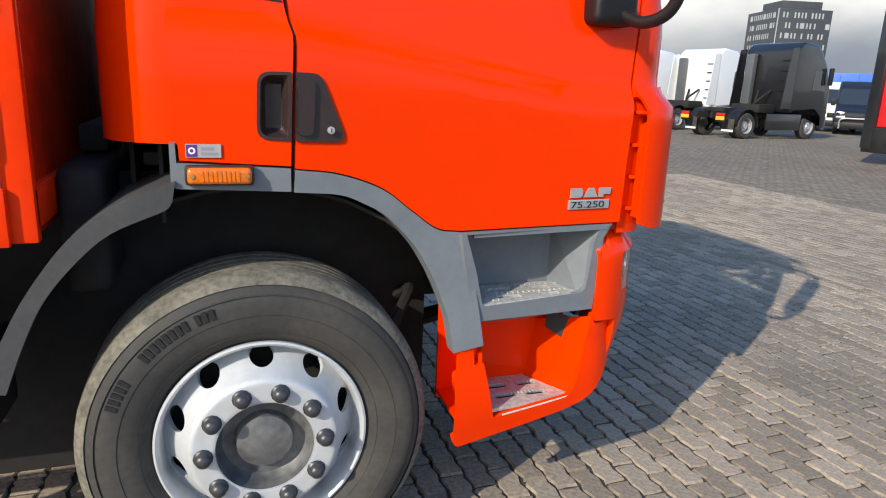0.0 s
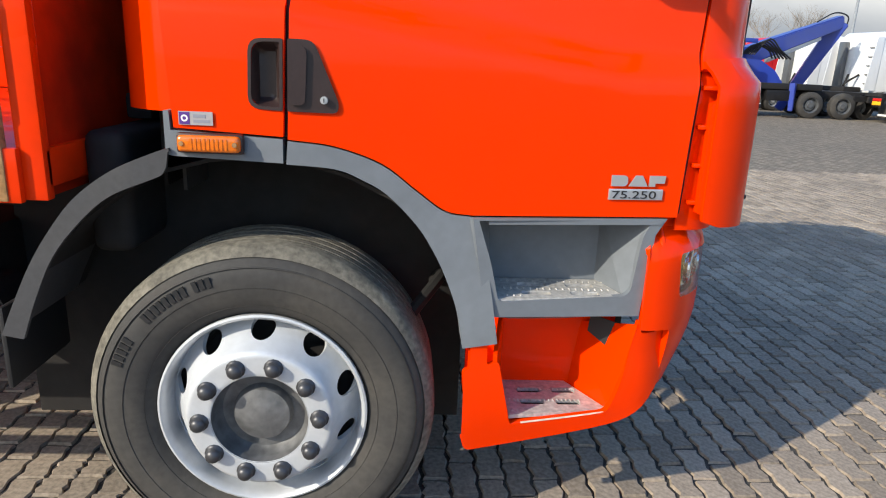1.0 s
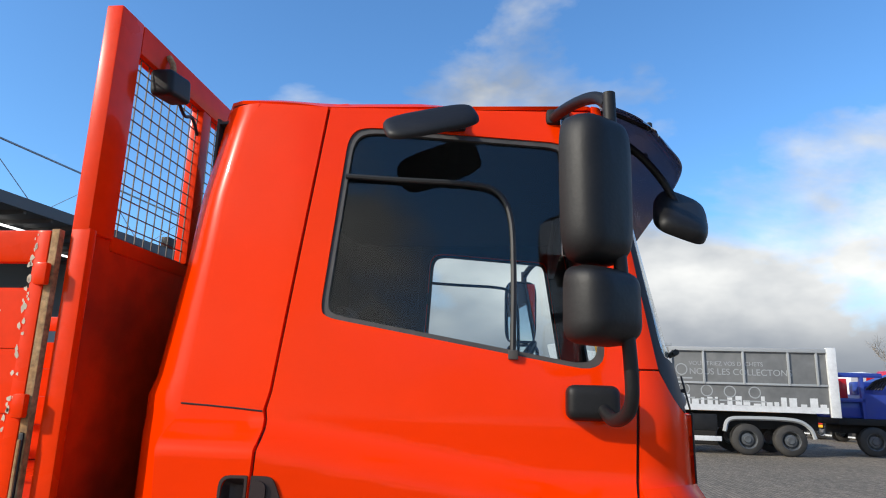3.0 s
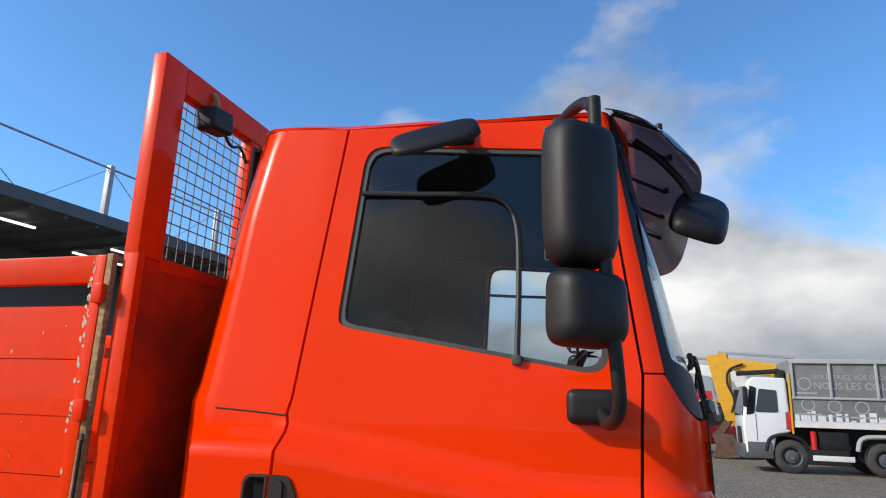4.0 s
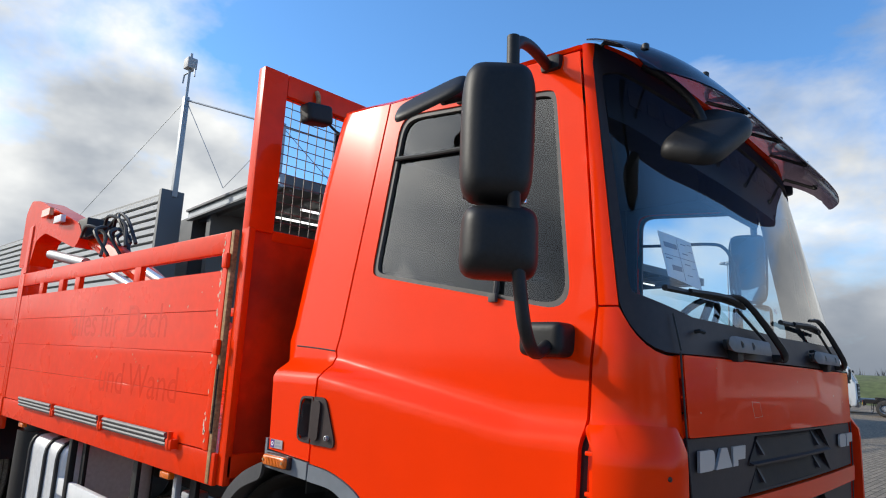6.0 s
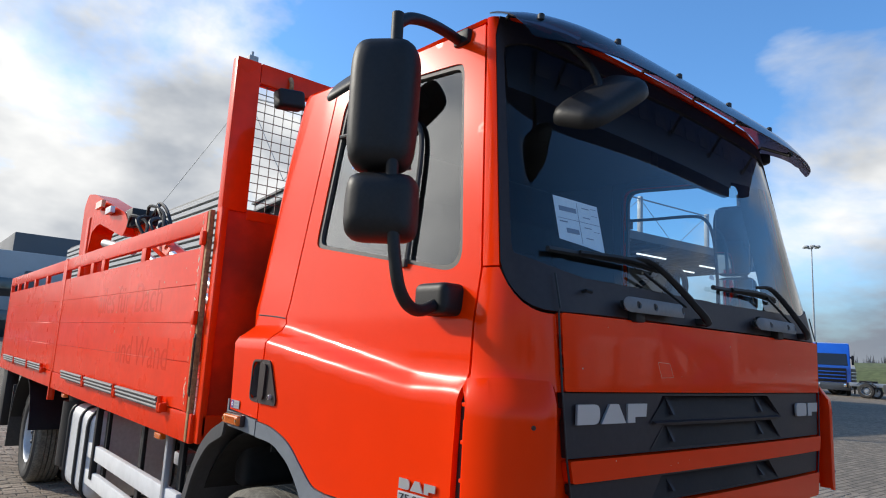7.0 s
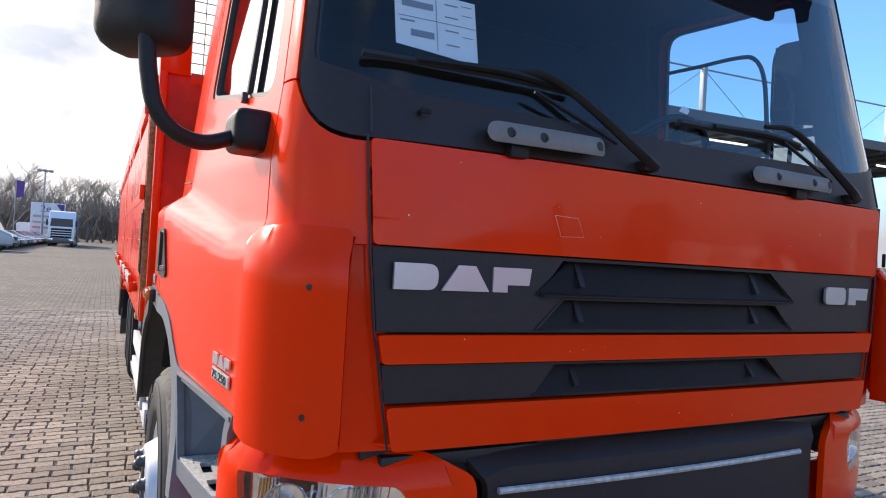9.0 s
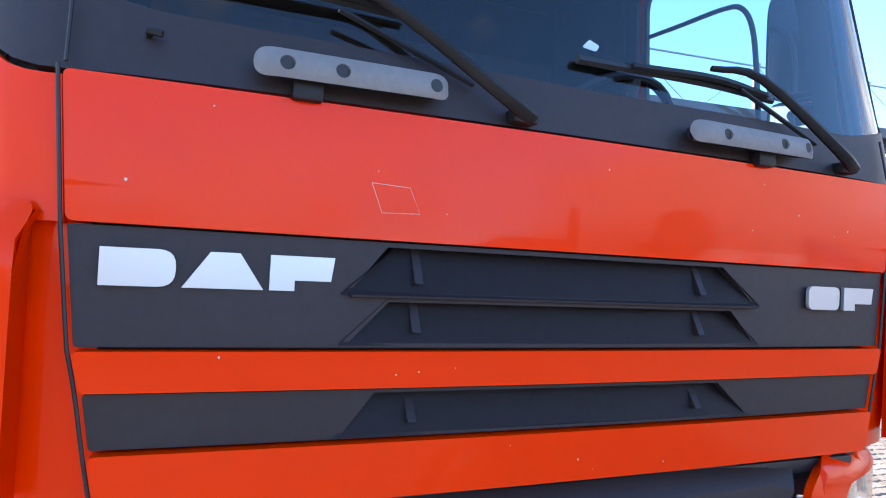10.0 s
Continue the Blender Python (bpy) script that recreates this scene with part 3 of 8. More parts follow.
    zs = [1.075, 1.15, 1.3, 1.42, 1.49, 1.515]
    rowsr = [[bm.verts.new(p) for p in (deflect(1.0, z), (deflect(1.0, z)[0] - 0.012, deflect(1.0, z)[1] + s * 0.006, z), (1.362, -s * 0.962, z))] for z in zs]
    for a, b in zip(rowsr, rowsr[1:]):
        for k in range(2):
            bm.faces.new((a[k], a[k + 1], b[k + 1], b[k]))
    bmesh.ops.solidify(bm, geom=bm.faces, thickness=0.004)
    bmesh.ops.recalc_face_normals(bm, faces=bm.faces)
    part("deflector_return", bm, M["paint"], deflector)
    for zz in (1.406, 1.143):
        bm = bmesh.new()
        seat_at = min((deflect(k / 40, zz) for k in range(41)), key=lambda p: abs(abs(p[1]) - 1.052))
        add_cyl(bm, 0.0068, (seat_at[0] - 0.012, seat_at[1], zz), (seat_at[0] + 0.0035, seat_at[1], zz), segs=14, bevel=0.002)
        part("screw", bm, M["handle"], deflector)
    # wheel-arch trim
    low = [(-0.192, 1.298), (0.082, 1.284), (0.082, 1.224), (-0.19, 1.234), (-0.207, 1.238), (-0.207, 1.345), (-0.194, 1.345)]
    part("arch_trim", panel(low, lambda x, z: side(x, z, d=0.004), 0.05, (), 0.05, outw), M["grey"], truck, "grey plastic wheel-arch trim")
    arch = [(x, z - 0.004) for x, z in ARCH] + eased([(0.590, 1.070), (0.615, 0.985), (0.640, 0.865), (0.662, 0.730)]) + eased([(0.564, 0.714), (0.545, 0.82), (0.506, 0.925), (0.468, 1.0), (0.424, 1.066), (0.346, 1.146), (0.28, 1.185), (0.21, 1.212), (0.09, 1.222)])
    part("arch_trim", panel(arch, lambda x, z, s=s: (x, -s * (lerp(side_w(x, 1.2) + 0.004, 1.218, clamp((1.1 - z) / 0.35))), z), 0.035, (), 0.06, outw), M["grey"], truck, "grey plastic wheel-arch trim")
    # black rear half of the mudguard
    outer = [(-0.662, 0.745), (-0.632, 0.812), (-0.568, 0.940), (-0.506, 1.036), (-0.435, 1.122), (-0.342, 1.192), (-0.242, 1.238), (-0.197, 1.254)]
    sm = [(p.x, p.z) for p in smooth_path([(x, 0, z) for x, z in outer], 5)]
    inn = [(p.x, p.z) for p in smooth_path([(-0.205, 0, 1.206), (-0.216, 0, 1.188), (-0.240, 0, 1.175), (-0.345, 0, 1.130), (-0.420, 0, 1.068), (-0.502, 0, 0.970), (-0.558, 0, 0.858), (-0.606, 0, 0.735)], 5)]
    guard = part("mudguard", panel(sm + inn, lambda x, z, s=s: (x, -s * (1.258 - 0.02 * abs(x + 0.45)), z), 0.04, (), 0.012, outw), M["guard"], truck, "dark grey plastic mudguard")
    bm = bmesh.new()
    for a, b in zip(sm, sm[1:]):
        bm.faces.new([bm.verts.new(p) for p in ((a[0], -s * 1.253, a[1]), (b[0], -s * 1.253, b[1]), (b[0], -s * 0.86, b[1]), (a[0], -s * 0.86, a[1]))])
    bmesh.ops.remove_doubles(bm, verts=bm.verts, dist=0.0005)
    bmesh.ops.solidify(bm, geom=bm.faces, thickness=0.008)
    part("mudguard_sheet", bm, M["guard"], guard)
    # inner wheel house
    bm = bmesh.new()
    for k in range(14):
        a0, a1 = radians(20 + k * 10), radians(30 + k * 10)
        q = [(0.70 * math.cos(a), 0.5 + 0.72 * math.sin(a)) for a in (a0, a1)]
        bm.faces.new([bm.verts.new(p) for p in ((q[0][0], -s * 1.16, q[0][1]), (q[1][0], -s * 1.16, q[1][1]), (q[1][0], -s * 0.72, q[1][1]), (q[0][0], -s * 0.72, q[0][1]))])
    bmesh.ops.remove_doubles(bm, verts=bm.verts, dist=0.0005)
    bmesh.ops.solidify(bm, geom=bm.faces, thickness=0.01)
    part("wheel_house", bm, M["dark"], truck)
    part("splash_panel", box((-0.86, -s * 0.79 - 0.006, 0.26), (0.60, -s * 0.79 + 0.006, 1.22), 0.004), M["dark"], truck, "dark inner splash panel")
    # step housing
    def shell(pts, y, s=s):
        return [(x, -s * y, z) for x, z in pts]
    def sheet(name, quad, mat, parent=truck, t=0.012, label=""):
        bm = bmesh.new()
        bm.faces.new([bm.verts.new(p) for p in quad])
        bmesh.ops.recalc_face_normals(bm, faces=bm.faces)
        bmesh.ops.solidify(bm, geom=bm.faces, thickness=t)
        return part(name, bm, mat, parent, label)
    yf = lambda x: 1.209 - 0.13 * (x - 0.6)
    house = part("step_housing", panel([(0.575, 1.088), (1.135, 1.088), (1.105, 1.04), (1.085, 0.795), (0.625, 0.806), (0.602, 0.93)], lambda x, z, s=s: (x, -s * yf(x), z), 0.08, [rounded([(0.660, 0.850), (0.630, 0.97), (0.592, 1.083), (1.094, 1.083), (1.068, 1.04), (1.049, 0.858)], [0.015, 0, 0.004, 0.004, 0.03, 0.03])], 0.02, outw), M["grey"], truck, "grey plastic entry-step housing")
    sheet("step_back", shell([(0.62, 0.80), (1.09, 0.80), (1.09, 1.085), (0.62, 1.085)], 0.995), M["grey"], house)
    sheet("step_side", [(0.640, -s * 1.205, 0.80), (0.578, -s * 1.205, 1.088), (0.640, -s * 0.99, 1.088), (0.668, -s * 0.99, 0.80)], M["grey"], house)
    sheet("step_side", [(1.045, -s * 1.15, 0.80), (1.085, -s * 1.145, 1.085), (0.985, -s * 0.99, 1.085), (0.985, -s * 0.99, 0.80)], M["grey"], house)
    sheet("step_roof", [(0.62, -s * 1.20, 1.083), (1.12, -s * 1.145, 1.083), (1.1, -s * 0.99, 1.083), (0.62, -s * 0.99, 1.083)], M["grey"], house)
    sheet("step_shelf", [(0.655, -s * 1.20, 0.815), (1.05, -s * 1.15, 0.815), (1.0, -s * 0.99, 0.815), (0.66, -s * 0.99, 0.815)], M["grey"], house)
    def slots(x0, y0, dx, w):
        return [rounded([(x0 + i * dx, y0 + j * 0.075), (x0 + i * dx + w, y0 + j * 0.075), (x0 + i * dx + w, y0 + j * 0.075 + 0.030), (x0 + i * dx, y0 + j * 0.075 + 0.030)], 0.006, 2) for i in range(2) for j in range(2)]
    tread1 = part("step_plate", panel([(0.666, 1.0), (0.992, 1.0), (1.035, 1.148), (0.660, 1.195)], lambda x, y, s=s: (x, -s * y, 0.857), 0.06, slots(0.735, 1.045, 0.145, 0.085), 0.012, (0, 0, 1)), M["tread_plate"], truck, "worn aluminium step plate")
    low_step = part("bumper_end", panel(rounded([(0.588, 0.735), (0.586, 0.652), (0.570, 0.648), (0.574, 0.42), (0.586, 0.383), (0.9, 0.425), (1.05, 0.452), (1.12, 0.49), (1.18, 0.57), (1.212, 0.66), (1.215, 0.745), (1.10, 0.74), (1.09, 0.785), (1.078, 0.72), (1.045, 0.57), (1.015, 0.492), (0.716, 0.47), (0.672, 0.672), (0.638, 0.660), (0.636, 0.735)], [0, 0.004, 0.012, 0.02, 0.02, 0.1, 0.1, 0.08, 0.08, 0.05, 0.01, 0.01, 0.01, 0.05, 0.04, 0.02, 0.01, 0.015, 0.01, 0], 3), lambda x, z, s=s: (x, -s * (yf(x) + 0.018 * math.sin(clamp((z - 0.38) / 0.3) * 3.0) - 0.06 * clamp((x - 1.1) / 0.12) ** 2), z), 0.03, (), 0.02, outw), M["paint"], truck, "orange-red bumper end with the lower step")
    sheet("step_back", shell([(0.60, 0.44), (1.08, 0.44), (1.08, 0.80), (0.60, 0.80)], 0.955), M["paint"], low_step)
    sheet("step_side", [(0.665, -s * 1.20, 0.46), (0.655, -s * 1.20, 0.69), (0.71, -s * 0.95, 0.80), (0.71, -s * 0.95, 0.46)], M["paint"], low_step)
    sheet("step_side", [(1.028, -s * 1.155, 0.48), (1.085, -s * 1.15, 0.77), (0.96, -s * 0.95, 0.70), (0.935, -s * 0.95, 0.48)], M["paint"], low_step)
    sheet("step_floor", [(0.60, -s * 1.20, 0.452), (1.08, -s * 1.145, 0.46), (1.0, -s * 0.95, 0.462), (0.60, -s * 0.95, 0.462)], M["paint"], low_step)
    # flat black sheet painted as the shaded opening beside the lower step
    sheet("notch_shade", [(0.975, -s * 1.03, 0.70), (1.05, -s * 1.09, 0.65), (1.062, -s * 1.09, 0.745), (0.98, -s * 1.03, 0.755)], M["seal"], low_step, 0.004)
    part("edge_wear", tube(smooth_path([(0.75, -s * (yf(0.75) + 0.014), 0.474), (0.9, -s * (yf(0.9) + 0.014), 0.484), (1.015, -s * (yf(1.015) + 0.012), 0.492)], 4), 0.003, 5), M["chip"], low_step)
    tread2 = part("step_plate", panel([(0.722, 0.965), (0.930, 0.965), (1.022, 1.145), (0.715, 1.192)], lambda x, y, s=s: (x, -s * y, 0.492), 0.06, slots(0.763, 1.020, 0.112, 0.075), 0.012, (0, 0, 1)), M["tread_plate"], truck, "worn aluminium step plate")
    # black sheets under the plates put the slots' shade into colour
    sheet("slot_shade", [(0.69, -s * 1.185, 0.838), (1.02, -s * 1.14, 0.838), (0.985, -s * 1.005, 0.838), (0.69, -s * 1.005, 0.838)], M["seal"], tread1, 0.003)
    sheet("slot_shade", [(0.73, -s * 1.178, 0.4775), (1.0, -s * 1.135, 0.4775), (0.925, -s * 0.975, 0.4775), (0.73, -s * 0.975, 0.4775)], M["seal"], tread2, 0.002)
    for plate, zz, x0, x1 in ((tread1, 0.857, 0.69, 1.0), (tread2, 0.492, 0.73, 0.95)):
        bm = bmesh.new()
        for i in range(17):
            for j in range(5):
                xx, yy = lerp(x0, x1, i / 16), (1.032, 1.098, 1.106, 1.165, 1.176)[j]
                if yy > yf(xx) - 0.025:
                    continue
                got = bmesh.ops.create_cone(bm, cap_ends=True, segments=6, radius1=0.0032, radius2=0.0022, depth=0.003)
                bmesh.ops.translate(bm, verts=got["verts"], vec=(xx, -s * yy, zz + 0.002))
        tagged(part("stud_pattern", bm, M["tread_plate"], plate), kind="stuff")
    # handle recess
    recess = rounded([(0.004, 1.524), (-0.001, 1.358), (0.084, 1.354), (0.087, 1.526)], [0.032, 0.032, 0.005, 0.005])
    part("handle_recess", panel(recess, lambda x, z, s=s: (x, -s * (side_w(x, z) + 0.004), z), 0.03, [bowl], 0.005, outw), M["handle"], truck, "brownish black door-handle recess")
    def bowl_at(x, z, s=s):
        edge = min(x - 0.006, 0.082 - x, z - 1.362, 1.518 - z)
        return (x, -s * (side_w(x, z) + 0.002 - 0.038 * ease(edge / 0.022)), z)
    part("recess_hollow", panel(bowl, bowl_at, 0.009, (), 0.002, outw), M["handle"], truck)
    grip = rounded([(0.099, 1.526), (0.096, 1.354), (0.218, 1.352), (0.222, 1.375), (0.165, 1.515), (0.15, 1.526)], [0.004, 0.004, 0.015, 0.015, 0.02, 0.02])
    gp = part("door_handle", panel(grip, lambda x, z, s=s: (x, -s * (side_w(x, z) + 0.007), z), 0.03, (), 0.008, outw), M["handle"], door, "brownish black door handle")
    part("handle_pull", panel(rounded([(0.102, 1.515), (0.100, 1.37), (0.140, 1.37), (0.146, 1.50), (0.135, 1.513)], 0.015), lambda x, z, s=s: (x, -s * (side_w(x, z) + 0.016), z), 0.03, (), 0.012, outw), M["handle"], gp)
    bm = bmesh.new()
    add_cyl(bm, 0.0095, (0.186, -s * 1.23, 1.384), (0.186, -s * 1.2485, 1.384), segs=16, bevel=0.002)
    part("lock", bm, M["chrome"], gp, "bright round lock")
    part("keyhole", box((0.185, -s * 1.2495 - 0.001, 1.379), (0.187, -s * 1.2495 + 0.001, 1.389), 0), M["seal"], gp)
    # side repeater
    lamp = part("side_lamp", box((-0.168, -s * 1.262 - 0.016, 1.249), (-0.016, -s * 1.262 + 0.016, 1.29), 0.012, 3), M["amber"], truck, "amber side marker lamp")
    part("lamp_base", box((-0.174, -s * 1.252 - 0.012, 1.244), (-0.010, -s * 1.252 + 0.012, 1.295), 0.010, 2), M["handle"], lamp, "dark lamp base")
    for k in range(9):
        part("lens_ridge", box((-0.135 + 0.0105 * k, -s * 1.278 - 0.0015, 1.256), (-0.130 + 0.0105 * k, -s * 1.278 + 0.0015, 1.283), 0), M["amber"], lamp)
    for xx in (-0.156, -0.028):
        bm = bmesh.new()
        add_cyl(bm, 0.006, (xx, -s * 1.27, 1.27), (xx, -s * 1.2805, 1.27), segs=10)
        part("screw", bm, M["rust"], lamp)

# badge, sticker and trim on the right-hand flank
def flank(x, z, d=0.006):
    return Vector((x, -(side_w(x, z) + d), z))


def on_flank(bm, x, z, d=0.004):
    """Lays a mesh drawn in the xy plane upright on the right-hand flank."""
    ang = math.atan2(-(side_w(x + 0.1, z) - side_w(x, z)), 0.1)
    bmesh.ops.transform(bm, matrix=Matrix.Translation(flank(x, z, d)) @ Matrix.Rotation(ang, 4, "Z") @ Matrix.Rotation(radians(90), 4, "X"), verts=bm.verts)
    return bm


def block_letters(kinds, w, h, gap, depth):
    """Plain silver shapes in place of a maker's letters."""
    out, x = [], 0.0
    for k in kinds:
        if k == "round":
            poly = rounded([(0, 0), (w, 0), (w, h), (0, h)], [0, h * 0.45, h * 0.45, 0], 5)
        elif k == "wedge":
            poly = [(-0.08 * w, 0), (1.08 * w, 0), (0.72 * w, h), (0.30 * w, h)]
        elif k == "bar":
            poly = [(0, 0), (0.38 * w, 0), (0.38 * w, 0.3 * h), (w * 0.95, 0.3 * h), (w, h), (0, h)]
        else:
            poly = rounded([(0, 0), (w, 0), (w, h), (0, h)], h * 0.3, 4)
        out.append(prism([(p[0] + x, p[1]) for p in poly], lambda a, b: (a, b, 0.0), lambda a, b: (a, b, depth)))
        x += w + gap
    return out


def badge_text():
    bm = text_mesh("75.250", 0.030, 0.0008)
    bmesh.ops.scale(bm, vec=(1.62, 1.0, 1.0), verts=bm.verts)
    return bm
badge = part("badge_plate", on_flank(box((0, 0, -0.002), (0.158, 0.030, 0.003), 0.001), 0.950, 1.143), M["chrome"], truck, "silver model plate")
part("badge_recess", on_flank(box((0.004, 0.0035, 0.0), (0.154, 0.0265, 0.0036), 0), 0.950, 1.143), M["mesh"], badge)
part("badge_number", on_flank(badge_text(), 0.957, 1.1475, 0.0085), M["seal"], badge)
for bm in block_letters(("round", "wedge", "bar"), 0.047, 0.030, 0.008, 0.004):
    part("badge_shape", on_flank(bm, 0.954, 1.181), M["chrome"], truck, "silver maker's badge shape")
sticker = part("sticker", on_flank(box((0, 0, -0.001), (0.083, 0.033, 0.001), 0), -0.170, 1.312), M["stickergrey"], truck, "small white and purple dealer sticker")
part("sticker_square", on_flank(box((0.002, 0.002, 0.001), (0.027, 0.031, 0.0018), 0), -0.170, 1.312), M["navy"], sticker)
bm = bmesh.new()
add_lathe(bm, [(0.0085, 0), (0.0085, 0.0006), (0.0045, 0.0006), (0.0045, 0)], 20, True, Matrix.Translation((0.0145, 0.0165, 0.0015)) @ Matrix.Rotation(radians(90), 4, "X"))
part("sticker_ring", on_flank(bm, -0.170, 1.312), M["paper"], sticker)
for z0, z1, x1 in ((0.018, 0.026, 0.066), (0.006, 0.013, 0.076)):
    part("print_bar", on_flank(box((0.036, z0, 0.001), (x1, z1, 0.0018), 0), -0.170, 1.312), M["ink"], sticker)

# roof and rear wall
def roof_at(x, y):
    edge = 1.148 - 0.10 * 1.03 - 0.05 * clamp((x - 0.1) / 1.1)
    f = clamp(abs(y) / edge)
    g = clamp((x + 0.31) / 0.16)
    return (x, y, 2.735 + 0.022 * clamp((0.18 - x) / 0.22) + 0.085 * (1 - f ** 5) ** 0.6 * ease(g) ** 0.5 * (1 - 0.75 * ease((x - 0.5) / 0.65)))


part("roof", panel([(-0.265, -0.84), (-0.248, -0.915), (-0.208, -0.978), (-0.148, -1.022), (-0.075, -1.038), (0.16, -1.042), (0.6, -1.022), (1.07, -1.0), (1.13, -0.93), (1.175, -0.7), (1.195, 0), (1.175, 0.7), (1.13, 0.93), (1.07, 1.0), (0.6, 1.022), (0.16, 1.042), (-0.075, 1.038), (-0.148, 1.022), (-0.208, 0.978), (-0.248, 0.915), (-0.265, 0.84)], roof_at, 0.07, (), 0.012, (0, 0, 1)), M["paint"], truck, "orange-red cab roof")
# wall coloured near black to keep bounced light out of the gap behind
part("rear_wall", panel([(-0.93, 1.1), (0.93, 1.1), (0.93, 2.68), (-0.93, 2.68)], lambda y, z: (table_at(z, [(1.1, -0.33), (1.7, -0.33), (2.0, -0.28), (2.4, -0.26), (2.75, -0.20)]), y, z), 0.15, (), 0.012, (-1, 0, 0)), M["dark"], truck, "cab back wall darkened against orange bounce light")
part("rear_lining", panel([(-1.0, 1.1), (1.0, 1.1), (1.0, 2.72), (-1.0, 2.72)], lambda y, z: (-0.24, y, z), 0.3, (), 0.01, (1, 0, 0)), M["interior"], truck)
part("roof_lining", panel([(-0.24, -1.0), (1.1, -0.97), (1.1, 0.97), (-0.24, 1.0)], lambda x, y: (x, y, 2.70), 0.3, (), 0.01, (0, 0, -1)), M["interior"], truck)
part("cab_floor", box((-0.3, -0.90, 1.25), (1.20, 0.90, 1.29), 0.01), M["interior"], truck)

# windscreen and its black surround
glass_edge = rounded([(0.33, 1.90), (1.0, 1.845), (2, 1.835), (3.0, 1.845), (3.67, 1.90), (3.64, 2.62), (3.2, 2.66), (2, 2.665), (0.8, 2.66), (0.36, 2.62)], [0.05, 0, 0, 0, 0.05, 0.06, 0, 0, 0, 0.06])
qe = nose_q(-0.932, 1.73)
lower = [(lerp(0.20, qe, t), 1.858 - 0.126 * (1 - (1 - t) ** 2.6)) for t in (0.08, 0.18, 0.3, 0.45, 0.6, 0.8, 1.0)]
surround = [(0.20, 2.1), (0.20, 1.87)] + lower + [(1.2, 1.735), (2, 1.735), (2.8, 1.735)] + [(4 - q, z) for q, z in lower[::-1]] + [(3.80, 1.87), (3.80, 2.1), (3.79, 2.66), (3.68, 2.74), (2, 2.74), (0.32, 2.74), (0.21, 2.66)]
part("windscreen_surround", panel(surround, lambda q, z: nose(q, z, -0.004), 0.06, [glass_edge], 0.02, (1, 0, 0)), M["grille"], truck, "black windscreen surround and cowl")
part("windscreen", panel([(lerp(2, q, 1.01), z + (0.006 if z > 2.3 else -0.006)) for q, z in glass_edge], lambda q, z: nose(q, z, -0.010), 0.12, (), 0, (1, 0, 0)), M["glass"], truck, "curved clear windscreen")
for yy in (-0.935, 0.935):
    part("cowl_joint", tube([front_at(yy * 0.995, z, 0.0) for z in (1.74, 1.80, 1.845)], 0.003, 6), M["seal"], truck)

# front panels
def at_front(d):
    return lambda y, z: front_at(y, z, d)


def band(z0, z1, inset=0.0):
    n = 4
    zs = [lerp(z0, z1, i / n) for i in range(n + 1)]
    return [(-edge_y(z) + inset, z) for z in zs] + [(edge_y(z) - inset, z) for z in zs[::-1]]


hood = part("front_panel", panel(rounded(band(1.502, 1.728, 0.003), 0.012), at_front(0.006), 0.08, (), 0.03, (1, 0, 0)), M["paint"], truck, "glossy orange-red front panel")
def on_hood(pts):
    return tube([front_at(y, z, 0.0058) for y, z in pts], 0.0007, 4)
part("sticker_residue", on_hood([(-0.455, 1.600), (-0.385, 1.597), (-0.365, 1.552), (-0.435, 1.549), (-0.455, 1.600)]), M["chip"], hood, "pale outline of a removed sticker")
part("front_backing", panel(band(0.98, 1.74, -0.04), at_front(-0.05), 0.2, (), 0.01, (1, 0, 0)), M["seal"], truck)
gr = part("upper_grille", panel(rounded(band(1.314, 1.498, 0.004), 0.006), at_front(-0.004), 0.08, [[(-0.482, 1.322), (-0.412, 1.394), (0.388, 1.394), (0.460, 1.322)], [(-0.482, 1.411), (-0.418, 1.490), (0.362, 1.490), (0.455, 1.411)]], 0.02, (1, 0, 0)), M["grille"], truck, "dark plastic grille panel")
def fin(y0, y1, ytop0, ytop1, z0, z1, xf, xb, t=0.006):
    """A louvre: front lower edge to a rear upper edge."""
    bm = bmesh.new()
    a = [bm.verts.new(p) for p in ((xf, y0, z0), (xf, y1, z0), (xb, ytop1, z1), (xb, ytop0, z1))]
    bm.faces.new(a)
    bmesh.ops.solidify(bm, geom=bm.faces, thickness=t)
    bmesh.ops.recalc_face_normals(bm, faces=bm.faces)
    return bm
for z0, z1 in ((1.318, 1.412), (1.405, 1.492)):
    part("louvre", fin(-0.50, 0.475, -0.405, 0.36, z0, z1, 1.397, 1.366), M["grille"], gr)
    for y0, y1 in ((-0.50, -0.405), (0.475, 0.36)):
        bm = bmesh.new()
        bm.faces.new([bm.verts.new(v) for v in ((1.398, y0, z0), (1.366, y1, z1), (1.396, y1, z1 - 0.004))])
        bmesh.ops.solidify(bm, geom=bm.faces, thickness=0.003)
        part("louvre_cheek", bm, M["grille"], gr)
part("louvre_edge", prism([(0.0, 1.400), (0.017, 1.402), (0.018, 1.406), (0.0, 1.412)], lambda d, z: (1.392 + d, -0.482, z), lambda d, z: (1.392 + d, 0.458, z)), M["grille"], gr)
for yy in (-0.359, 0.30):
    for zz in (1.345, 1.432):
        part("louvre_rib", prism([(1.403, zz - 0.004), (1.36, zz + 0.072), (1.36, zz - 0.004)], lambda x, z, yy=yy: (x, yy - 0.008, z), lambda x, z, yy=yy: (x, yy + 0.008, z)), M["grille"], gr)
part("grille_bar", panel(rounded(band(1.246, 1.309, 0.002), 0.012), at_front(0.010), 0.08, (), 0.035, (1, 0, 0)), M["paint"], truck, "orange-red grille bar")
